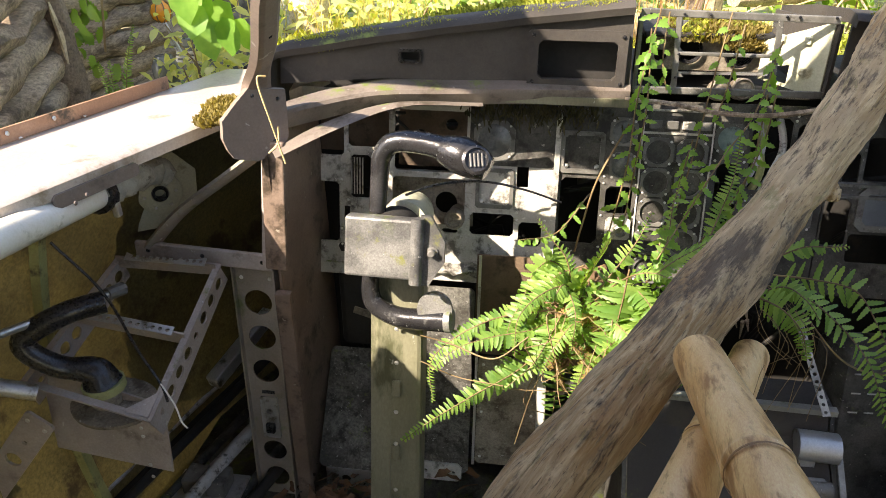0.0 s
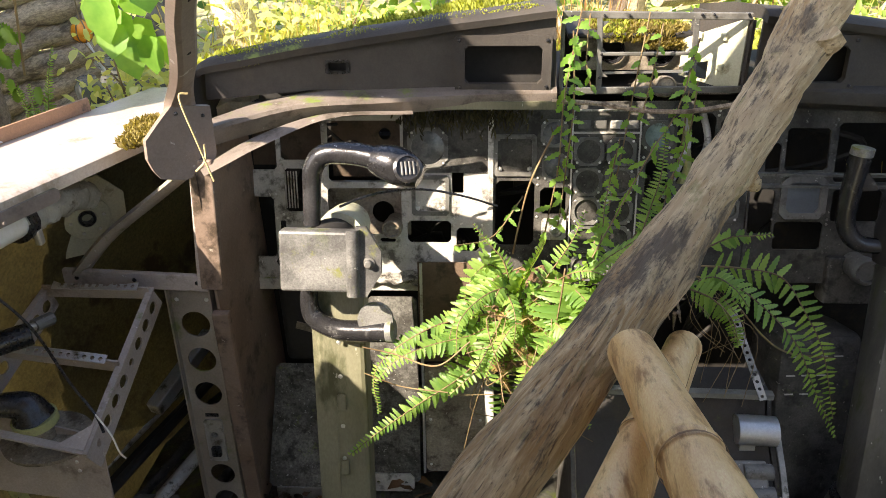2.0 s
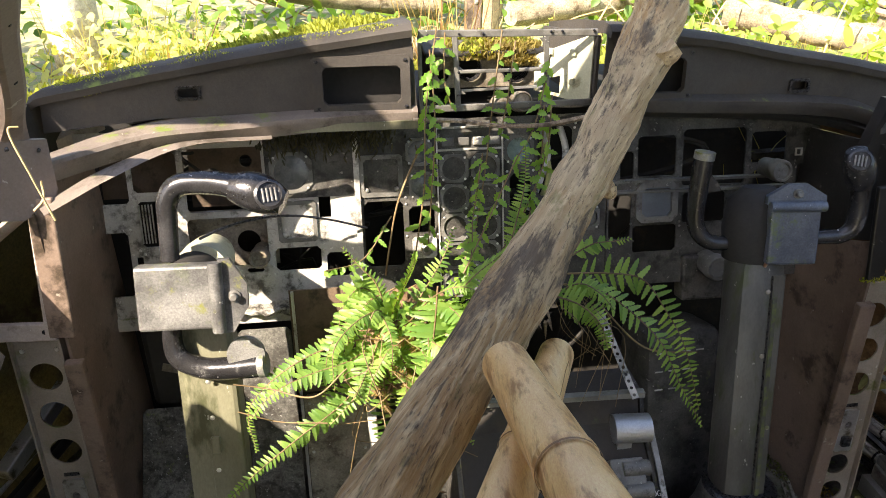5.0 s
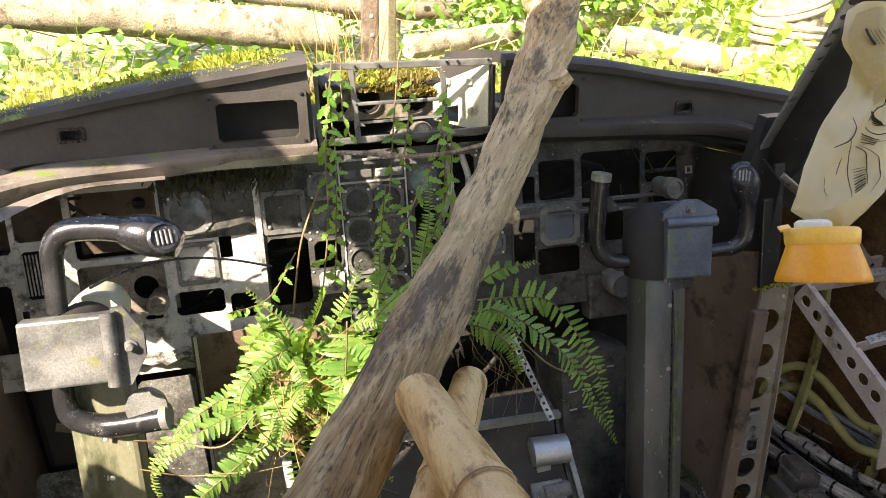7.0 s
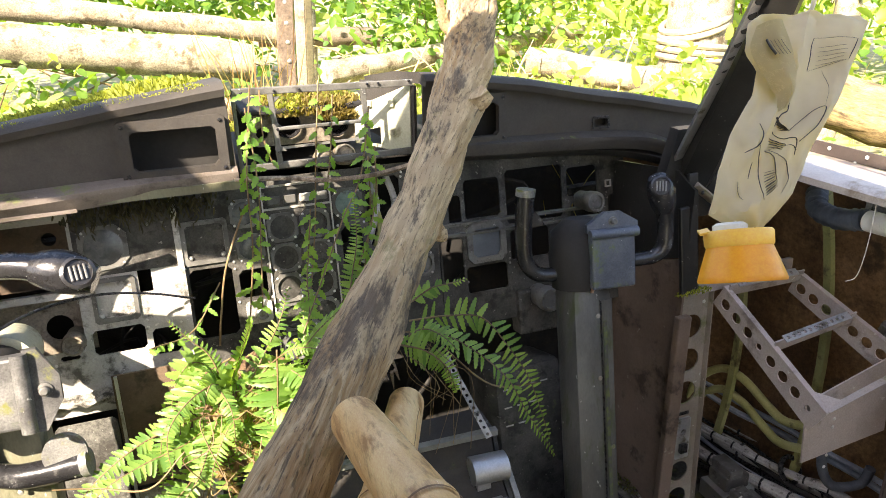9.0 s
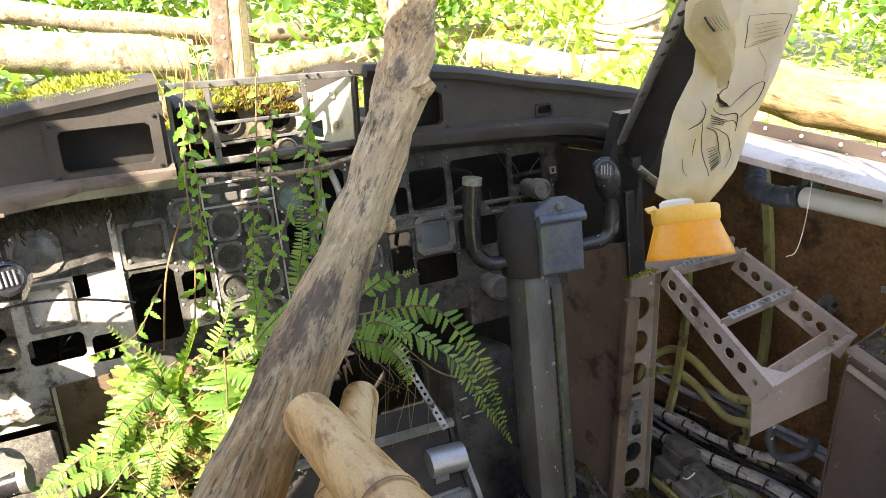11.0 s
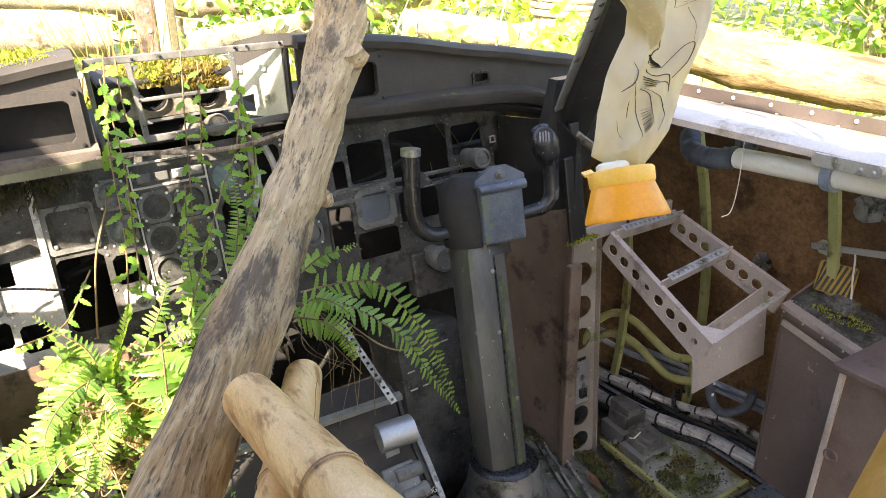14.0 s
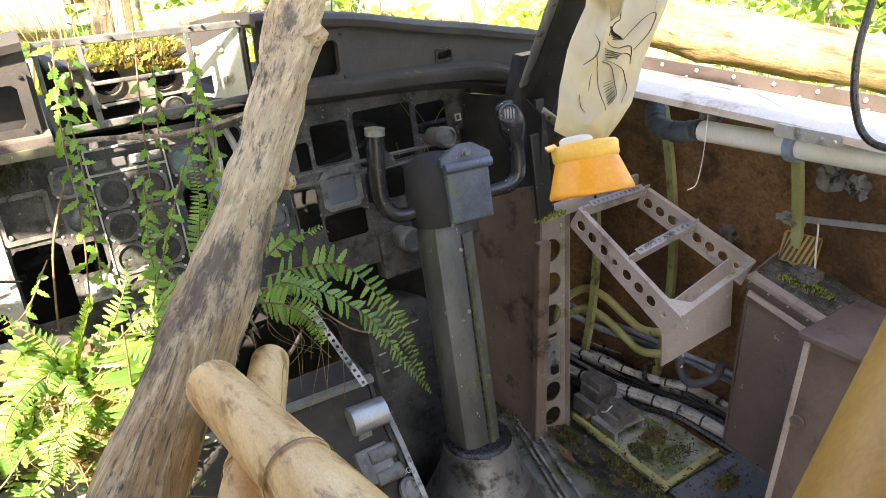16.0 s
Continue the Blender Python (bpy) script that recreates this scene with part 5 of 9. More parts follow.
# ---- side structure by each seat ----
def build_side(s):
    where = "left" if s < 0 else "right"
    # upright perforated strip
    pu = 0.880 if s < 0 else 0.862
    ob = thing("perforated_post", (side_x(s, pu), 1.27, 0.0), "brown-grey sheet metal post with round lightening holes", "frame post", "posts beside the panels")
    lean = Matrix.Rotation(radians(-3), 4, "X")
    m = Matrix.Translation((side_x(s, pu), 1.27, 0.0)) @ lean @ frame_at((0, 0, 0), (1, 0, 0), (0, 0, 1))
    w = 0.048
    holes = [disc(0, z, 0.031, 24) for z in (0.545, 0.455, 0.365)] + [disc(0, z, 0.029, 24) for z in (0.135, 0.055)]
    part("web", sheeted(rect(-w, 0.0, w, 0.655), holes + [rect(-0.017, 0.185, 0.017, 0.29)], 0.004, m), M_STRIP, ob)
    for e in (-1, 1):
        part("side_flange", boxed((0.004, 0.03, 0.655), Matrix.Translation((side_x(s, pu) + e * (w - 0.002), 1.287, 0.328)) @ lean, 0.001), M_STRIP, ob)
    bm = bmesh.new()
    for x in (-0.032, 0.032):
        for z in (0.635, 0.605):
            dots(bm, [m @ Vector((x, z, 0.0))], m.to_3x3() @ Vector((0, 0, 1)), 0.005)
    part("bolts", bm, M_RIVET, ob)
    lt = part("latch_plate", sheeted(rect(-0.021, 0.178, 0.021, 0.295, 0.003), [disc(0, 0.255, 0.008, 14)], 0.008, m @ Matrix.Translation((0, 0, 0.006))), M_ALU, ob, "dull metal latch plate")
    part("latch_button", boxed((0.022, 0.026, 0.012), m @ Matrix.Translation((0, 0.21, 0.010)), 0.003), M_RUBBER, lt)
    part("legend", boxed((0.030, 0.008, 0.002), m @ Matrix.Translation((0, 0.307, 0.001)), 0.0), M_RUBBER, ob)
    # brown panel that runs forward from the post to the instrument panel
    ob = thing("partition", (side_x(s, 0.81), 1.42, 0.0), "brown painted upright side panel under the glareshield", "partition", "brown partitions")
    mm = frame_at((side_x(s, 0.808), 1.27, 0.0), (-s * 0.06, 1, 0), (0, 0, 1))
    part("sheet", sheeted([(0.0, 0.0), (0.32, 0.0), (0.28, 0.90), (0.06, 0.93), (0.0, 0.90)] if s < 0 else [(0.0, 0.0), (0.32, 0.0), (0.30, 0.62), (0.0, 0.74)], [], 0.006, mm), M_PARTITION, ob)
    if s > 0:
        part("upper_sheet", sheeted([(0.0, 0.743), (0.30, 0.623), (0.28, 0.90), (0.06, 0.93), (0.0, 0.90)], [], 0.006, mm), M_POSTBLACK, ob, "black upper sheet")
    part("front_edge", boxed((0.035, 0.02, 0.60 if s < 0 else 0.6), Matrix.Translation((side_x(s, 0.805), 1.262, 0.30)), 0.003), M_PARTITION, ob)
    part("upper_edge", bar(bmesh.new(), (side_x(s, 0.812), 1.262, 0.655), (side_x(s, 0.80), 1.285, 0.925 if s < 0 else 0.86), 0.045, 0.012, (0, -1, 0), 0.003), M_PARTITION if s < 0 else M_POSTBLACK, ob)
    # triangular window-brace frame
    ob = thing("brace_frame", (side_x(s, 0.95), 1.29, 0.65), "brown-grey triangular brace frame with curved arm", "brace frame", "brace frames")
    part("upright", bar(bmesh.new(), (side_x(s, 0.835), 1.275, 0.655), (side_x(s, 0.815), 1.30, 0.93), 0.024, 0.010, (0, -1, 0), 0.002), M_TRAY if s < 0 else M_POSTBLACK, ob)
    part("base_bar", bar(bmesh.new(), (side_x(s, 0.83), 1.285, 0.655), (side_x(s, 1.13), 1.285, 0.668), 0.012, 0.038, (0, 0, 1), 0.003), M_TRAY, ob)
    bm = tubed(smooth_path([(side_x(s, 0.82), 1.30, 0.905), (side_x(s, 0.90), 1.30, 0.845), (side_x(s, 1.02), 1.30, 0.755), (side_x(s, 1.10), 1.295, 0.672)], 6), 0.024 if s < 0 else 0.018, 8, flat=0.45)
    part("curved_arm", bm, M_STRIP, ob, smooth=True)
    bm = bmesh.new()
    for u, z in ((0.85, 0.658), (0.98, 0.664), (1.10, 0.668), (0.83, 0.89)):
        dots(bm, [(side_x(s, u), 1.278, z)], (0, -1, 0), 0.005)
    part("bolts", bm, M_RUBBER, ob)

    # slanted tray frame with perforated side rails
    ob = thing("tray_frame", (side_x(s, 1.03), 1.05, 0.34), "mauve-grey open tray frame with perforated rails, bolted to the side wall", "tray frame", "tray frames")
    out = 0.03 if s < 0 else 0.0
    A, B = Vector((side_x(s, 0.935 + out), 0.95, 0.50)), Vector((side_x(s, 0.90 + out), 1.245, 0.665))
    C, D = Vector((side_x(s, 1.165 + out), 0.95, 0.56)), Vector((side_x(s, 1.115 + out), 1.245, 0.665))
    for p, q, n_ in ((A, B, 8), (C, D, 8)):
        L = (q - p).length
        mr = frame_at(p, q - p, (0, -0.35, 1))
        hs = [disc(L * (0.10 + 0.82 * k / (n_ - 1)), -0.032, 0.0135 if k % 4 else 0.008, 16) for k in range(n_)]
        part("side_rail", sheeted([(0, -0.07), (L, -0.058), (L, 0.0), (0, 0.0)], hs, 0.004, mr), M_TRAY, ob)
        part("rail_lip", bar(bmesh.new(), p + Vector((0, 0, 0.002)), q + Vector((0, 0, 0.002)), 0.014, 0.004), M_TRAY, ob)
    mf = frame_at((A.x, 0.95, 0.0), (C.x - A.x, 0, 0), (0, 0.10, 1)) if s > 0 else frame_at((C.x, 0.95, 0.0), (A.x - C.x, 0, 0), (0, 0.10, 1))
    wd = abs(C.x - A.x)
    zl, zr = (A.z, C.z) if s > 0 else (C.z, A.z)
    zb = (0.355, 0.375) if s > 0 else (0.375, 0.345)
    part("front_plate", sheeted([(-0.004, zb[0]), (wd + 0.004, zb[1]), (wd + 0.004, zr), (-0.004, zl)], [], 0.004, mf), M_TRAY, ob)
    part("front_lip", bar(bmesh.new(), A + Vector((0, 0.004, 0.004)), C + Vector((0, 0.004, 0.004)), 0.016, 0.004), M_TRAY, ob)
    part("corner_plate", sheeted([(0, 0), (0.05, 0), (0, 0.05)], [], 0.004, frame_at(A + Vector((0, 0.004, 0.006)), (s, 0, 0.2), (0, 1, 0.55))), M_TRAY, ob)
    bm = bmesh.new()
    dots(bm, [(A.x + s * 0.012, 0.944, z) for z in (0.37, 0.40, 0.47, 0.49)], (0, -1, 0), 0.004)
    part("rivets", bm, M_RIVET, ob)
    for f in (0.97, 0.50):
        p, q = A.lerp(B, f), C.lerp(D, f)
        part("cross_bar", bar(bmesh.new(), p, q, 0.004, 0.032, (0, -0.3, 1)), M_TRAY, ob)
        L = (q - p).length
        mt = frame_at(p + (q - p) * 0.08 + Vector((0, -0.008, 0.018)), q - p, (0, 0.9, 0.5))
        part("hole_strip", sheeted(rect(0, -0.009, L * 0.8, 0.009), [disc(L * 0.8 * (k + 0.7) / 12, 0, 0.0045, 8) for k in range(11)], 0.003, mt), M_ALU, ob, "bright perforated metal strip")

    # tubular grab rail along the sill with wrapped end
    ob = thing("grab_rail", (side_x(s, 1.08), 1.1, 0.82), "white tubular rail with tape-wrapped end under the sill", "rail", "rails under the sills")
    if s < 0:
        tb = [(side_x(s, 1.065), 0.55, 0.965), (side_x(s, 1.065), 0.863, 0.915), (side_x(s, 1.065), 1.105, 0.876)]
        part("tube", tubed(tb, lambda f: 0.027 if f < 0.9 else 0.024, 16), M_WHITE, ob, smooth=True)
        part("wrap", tubed(smooth_path([(side_x(s, 1.065), 1.10, 0.876), (side_x(s, 1.065), 1.18, 0.866), (side_x(s, 1.065), 1.29, 0.845), (side_x(s, 1.065), 1.335, 0.825)], 8), lambda f: 0.027 + 0.003 * math.sin(f * 40), 14, wobble=0.2), M_FABRIC, ob, "wrinkled grey cloth wrap", True)
        part("clamp_ring", tubed([(side_x(s, 1.065), 1.10, 0.876), (side_x(s, 1.065), 1.12, 0.873)], 0.034, 16), M_RUBBER, ob, smooth=True)
        part("clamp_tab", boxed((0.012, 0.015, 0.03), Matrix.Translation((side_x(s, 1.04), 1.115, 0.846)), 0.003), M_ALU, ob)
    else:
        tb = [(side_x(s, 1.070), 1.059, 0.864), (side_x(s, 1.070), 0.673, 0.900), (side_x(s, 1.070), 0.30, 0.935)]
        part("tube", tubed(tb, 0.022, 16), M_WHITE, ob, smooth=True)
        part("wrap", tubed(smooth_path([(side_x(s, 1.070), 1.065, 0.864), (side_x(s, 1.070), 1.131, 0.845), (side_x(s, 1.085), 1.198, 0.844), (side_x(s, 1.120), 1.240, 0.867)], 8), lambda f: 0.023 + 0.002 * math.sin(f * 60), 14), M_FABRIC_DARK, ob, "slate tape wrapped elbow", True)
        part("clamp_ring", tubed([(side_x(s, 1.070), 0.853, 0.883), (side_x(s, 1.070), 0.833, 0.885)], 0.030, 16), M_CABLE_BLUE, ob, "violet-grey clamp ring", True)
        part("clamp_stud", tubed([(side_x(s, 1.060), 0.843, 0.908), (side_x(s, 1.055), 0.843, 0.934)], 0.007, 10), M_ALU, ob)
        part("back_channel", bar(bmesh.new(), (side_x(s, 1.09), 1.009, 0.851), (side_x(s, 1.09), 0.4, 0.907), 0.012, 0.022), M_ALU, ob)
    # round bracket on the wall
    ob = thing("flange_bracket", (side_x(s, 1.08), 1.42, 0.75), "cream-green round flange bracket with bolts", "bracket", "flange brackets")
    c = Vector((side_x(s, 1.15), 1.45, 0.725)) if s < 0 else Vector((side_x(s, 1.235), 1.42, 0.735))
    mb = frame_at(c, (0.72, 0.69 * -s if s > 0 else 0.69, 0), (0, 0, 1)) if s > 0 else frame_at(c, (0.80, 0.55, 0.1), (0, 0, 1))
    part("plate", sheeted([(-0.09, -0.08), (0.0, -0.09), (0.075, -0.05), (0.09, 0.03), (0.05, 0.085), (-0.04, 0.08), (-0.10, 0.03)], [disc(0.0, 0.0, 0.018, 18)], 0.008, mb), M_CREAM, ob)
    part("flange", lathed(((0.05, 0), (0.05, 0.012), (0.044, 0.016), (0.02, 0.016), (0.018, 0.0)), mb, 26), M_CREAM, ob, smooth=True)
    part("bore", lathed(((0.018, -0.01), (0.018, 0.018), (0.012, 0.018), (0.011, -0.01)), mb, 18), M_RUBBER, ob, smooth=True)
    bm = bmesh.new()
    for k in range(6):
        a = k * math.pi / 3
        dots(bm, [mb @ Vector((0.035 * math.cos(a), 0.035 * math.sin(a), 0.017))], mb.to_3x3() @ Vector((0, 0, 1)), 0.004)
    part("bolts", bm, M_RIVET, ob)


build_side(-1)
build_side(1)


# ---- branch and bamboo ----
def build_branch():
    ob = thing("fallen_branch", (0.0, 0.5, 0.62), "weathered grey-brown tree branch lying across the cockpit", "branch")
    ctr = [(-0.13, 0.45, 0.60), (0.045, 0.69, 0.735), (0.245, 0.945, 0.835), (0.335, 1.06, 0.90), (0.432, 1.175, 0.97), (0.535, 1.305, 1.075), (0.615, 1.405, 1.17), (0.655, 1.47, 1.27), (0.70, 1.55, 1.42), (0.80, 1.66, 1.62)]
    path = smooth_path(ctr, 22)
    rad = lambda f: 0.048 + 0.003 * math.sin(f * 9 + 1) - 0.004 * f + 0.006 * math.exp(-((f - 0.25) / 0.06) ** 2) + 0.004 * math.exp(-((f - 0.62) / 0.05) ** 2)
    bm = tubed(path, rad, 72, wobble=0.16, ridges=0.07)
    for v in bm.verts:
        q = Vector((v.co.x * 60 - v.co.y * 20, v.co.y * 24, v.co.z * 60))
        k = 0.0035 * noise.noise(q) + 0.0022 * noise.noise(q * 2.6)
        v.co += Vector((0.6, -0.5, 0.6)) * k
    part("limb", bm, M_BARK, ob, smooth=True)
    # a slab of bark split off along the lower edge
    part("loose_bark", tubed(smooth_path([(0.145, 0.80, 0.835), (0.10, 0.74, 0.805), (0.055, 0.68, 0.775), (0.02, 0.63, 0.745)], 8), lambda f: 0.004 + 0.012 * math.sin(math.pi * min(1, 0.1 + f)), 10, flat=0.45, wobble=0.6), M_BARK, ob, "thin slab of bark splitting off", True)
    part("knot", tubed(smooth_path([(0.445, 1.17, 0.95), (0.465, 1.155, 0.935), (0.474, 1.15, 0.935)], 5), lambda f: 0.018 - 0.010 * f, 10, wobble=0.5), M_BARK, ob, smooth=True)
    part("knot", tubed(smooth_path([(0.575, 1.34, 1.12), (0.605, 1.325, 1.125), (0.625, 1.32, 1.14)], 5), lambda f: 0.032 - 0.016 * f, 14, wobble=0.4), M_BARK, ob, "healed knot", smooth=True)
    part("twig_stub", tubed(smooth_path([(0.63, 1.45, 1.24), (0.595, 1.45, 1.245), (0.582, 1.445, 1.27), (0.575, 1.445, 1.30)], 5), lambda f: 0.013 - 0.005 * f, 8, wobble=0.4), M_BARK, ob, smooth=True)
    rnd = random.Random(4)
    # torn fibres near the crotch
    for k in range(7):
        a = Vector((0.27 + 0.05 * rnd.random(), 0.95 + 0.05 * rnd.random(), 0.80 + 0.02 * rnd.random()))
        part("splinter", tubed(line(a, a + Vector((0.02 * rnd.random(), 0.05 * rnd.random(), -0.03 - 0.03 * rnd.random())), 3), lambda f: 0.0028 * (1 - f) + 0.0006, 5), M_HUTLOG, ob)


def bamboo(name, a, b, r0, r1, nodes, mat_, label, cut=True, hole=None):
    ob = thing(name, a, label, "bamboo pole")
    a, b = Vector(a), Vector(b)
    L = (b - a).length
    n = 60
    def rad(f):
        r = r0 + (r1 - r0) * f
        for q in nodes:
            d = (f - q) * L
            r += 0.0018 * math.exp(-(d / 0.006) ** 2) - 0.0015 * math.exp(-((d - 0.014) / 0.008) ** 2)
        return r
    fs = sorted(set([i / n for i in range(n + 1)] + [max(0, min(1, q + d / L)) for q in nodes for d in (-0.012, -0.006, -0.003, 0, 0.003, 0.006, 0.012, 0.018)]))
    bm = bmesh.new()
    path = [a.lerp(b, f) for f in fs]
    d = (b - a).normalized()
    x = d.orthogonal().normalized()
    y = d.cross(x)
    rings = []
    for f, p in zip(fs, path):
        r = rad(f)
        rings.append([bm.verts.new(p + x * (r * math.cos(2 * math.pi * k / 28)) + y * (r * math.sin(2 * math.pi * k / 28))) for k in range(28)])
    if cut:
        r = rad(0)
        inner = [bm.verts.new(a + d * 0.002 + x * (r * 0.80 * math.cos(2 * math.pi * k / 28)) + y * (r * 0.80 * math.sin(2 * math.pi * k / 28))) for k in range(28)]
        deep = [bm.verts.new(v.co + d * 0.05) for v in inner]
        rings = [deep, inner] + rings
    for p, q in zip(rings, rings[1:]):
        for k in range(28):
            bm.faces.new((p[k], p[(k + 1) % 28], q[(k + 1) % 28], q[k]))
    bm.faces.new(rings[0])
    bm.faces.new(rings[-1])
    part("culm", bm, mat_, ob, smooth=True)
    bm = bmesh.new()
    for q in nodes:
        m = Matrix.Translation(a.lerp(b, q)) @ d.to_track_quat("Z", "Y").to_matrix().to_4x4()
        r = rad(q)
        lathe(bm, ((r * 0.99, 0.0085), (r * 1.004, 0.0095), (r * 1.004, 0.011), (r * 0.99, 0.012)), m, 28, False)
    part("node_ring", bm, M_NODE, ob, smooth=True)
    if cut:
        # long drying cracks and a split at the sawn end
        for f0, f1, ang, w in ((0.0, 0.13, 1.15, 0.0034), (0.05, 0.30, 2.9, 0.0008), (0.40, 0.74, 2.2, 0.0009)):
            u = (x * math.cos(ang) + y * math.sin(ang))
            q = [a.lerp(b, f0 + (f1 - f0) * k / 12) + (u + d.cross(u) * (0.05 * math.sin(k * 0.9))) * (rad(f0 + (f1 - f0) * k / 12) - w * 0.15) for k in range(13)]
            part("split", tubed(q, lambda f: w * (1.05 - 0.8 * f), 6, flat=0.5), M_NODE, ob, "dark drying split")
    if hole:
        p = a.lerp(b, hole[0]) + (x * math.cos(hole[1]) + y * math.sin(hole[1])) * rad(hole[0])
        part("nick", lathed(((0.009, -0.006), (0.009, 0.0012)), Matrix.Translation(p) @ (p - a.lerp(b, hole[0])).to_track_quat("Z", "Y").to_matrix().to_4x4() @ Matrix.Diagonal((1, 0.5, 1, 1)), 10), M_VOID, ob)
    return ob


build_branch()
bamboo("bamboo_pole", (0.216, 0.805, 0.846), (0.234, 0.10, 1.01), 0.0315, 0.036, (0.36, 0.78), M_BAMBOO, "thick tan bamboo pole with sawn end resting on branch", True, (0.16, 2.2))
bamboo("bamboo_pole", (0.320, 0.925, 0.770), (-0.03, 0.12, 0.905), 0.0265, 0.036, (0.30, 0.75), M_BAMBOO, "tan bamboo pole crossing under another pole")
bamboo("bamboo_pole", (-0.550, 0.047, 0.03), (0.662, 0.142, 1.72), 0.040, 0.040, (0.2, 0.42, 0.80), M_POST, "dark honey-brown bamboo pole leaning across the aisle", False)
bamboo("bamboo_pole", (-0.55, 0.10, 0.93), (0.50, 0.105, 0.93), 0.035, 0.035, (0.2, 0.5, 0.8), M_BAMBOO_OLD, "grey bamboo cross rail carrying the leaning poles", False)


# ---- plants ----
def leaflet(bm, p, d, n, length, width, droop):
    """One oblong fern leaflet: blunt tip, finely notched edge, folded along its midrib."""
    d = d.normalized()
    side = d.cross(n)
    side = side.normalized() if side.length > 1e-4 else d.orthogonal().normalized()
    up = side.cross(d).normalized()
    rows = []
    for f, w in ((0.0, 0.5), (0.09, 1.1), (0.20, 0.78), (0.32, 1.02), (0.42, 0.72), (0.54, 0.92), (0.64, 0.60), (0.76, 0.74), (0.85, 0.42), (0.93, 0.44), (1.0, 0.08)):
        c = p + d * (length * f) - up * (droop * length * f * f)
        h = 0.5 * width * w
        rows.append((bm.verts.new(c + side * h + up * (0.22 * h)), bm.verts.new(c), bm.verts.new(c - side * h + up * (0.22 * h))))
    for a, b in zip(rows, rows[1:]):
        bm.faces.new((a[0], a[1], b[1], b[0]))
        bm.faces.new((a[1], a[2], b[2], b[1]))


def frond(parent, pts, leaf, rnd, face=(0, -0.7, 0.7), gap=0.0, lean=0.35, start=0.08, wide=0.36, droop=0.25, material=None, thick=0.0019):
    """A sword-fern frond along a few points: close pairs of leaflets that shorten to the tip."""
    leaf *= 0.84
    path = smooth_path(pts, 14)
    bm = tubed(path, lambda f: thick * (1 - 0.7 * f), 5)
    for f in bm.faces:
        f.material_index = 1
    gap = 0.86 * gap if gap else leaf * 0.36
    bend = rnd.uniform(0, 6.28)
    lens = [(q - p).length for p, q in zip(path, path[1:])]
    total = sum(lens)
    at_, k, run = start * total, 0, 0.0
    face = Vector(face).normalized()
    while at_ < total * 0.995:
        while k < len(lens) - 1 and run + lens[k] < at_:
            run += lens[k]
            k += 1
        p = path[k].lerp(path[k + 1], (at_ - run) / lens[k])
        d = (path[k + 1] - path[k]).normalized()
        f = at_ / total
        sd = d.cross(face)
        sd = sd.normalized() if sd.length > 1e-3 else d.orthogonal().normalized()
        up = (sd.cross(d) + sd * (0.35 * math.sin(5.0 * f + bend))).normalized()
        size = leaf * min(1.0, 0.55 + 2.2 * f) * (1.0 - 0.80 * max(0.0, (f - 0.30) / 0.70) ** 1.15)
        for s in (-1, 1):
            if rnd.random() < 0.05:
                continue
            j = Vector((rnd.gauss(0, 0.10), rnd.gauss(0, 0.10), rnd.gauss(0, 0.10)))
            leaflet(bm, p + d * (0.25 * gap * s), sd * s + d * (lean + rnd.gauss(0, 0.07)) - up * rnd.uniform(-0.05, 0.25) + j, up + j, size * rnd.uniform(0.86, 1.12), max(size * wide, leaf * 0.16) * rnd.uniform(0.85, 1.15), droop * rnd.uniform(0.2, 1.6))
        at_ += gap * rnd.uniform(0.85, 1.15) * (1 - 0.35 * f)
    return raw("frond", bm, [material or M_FERN, M_STEM], parent)


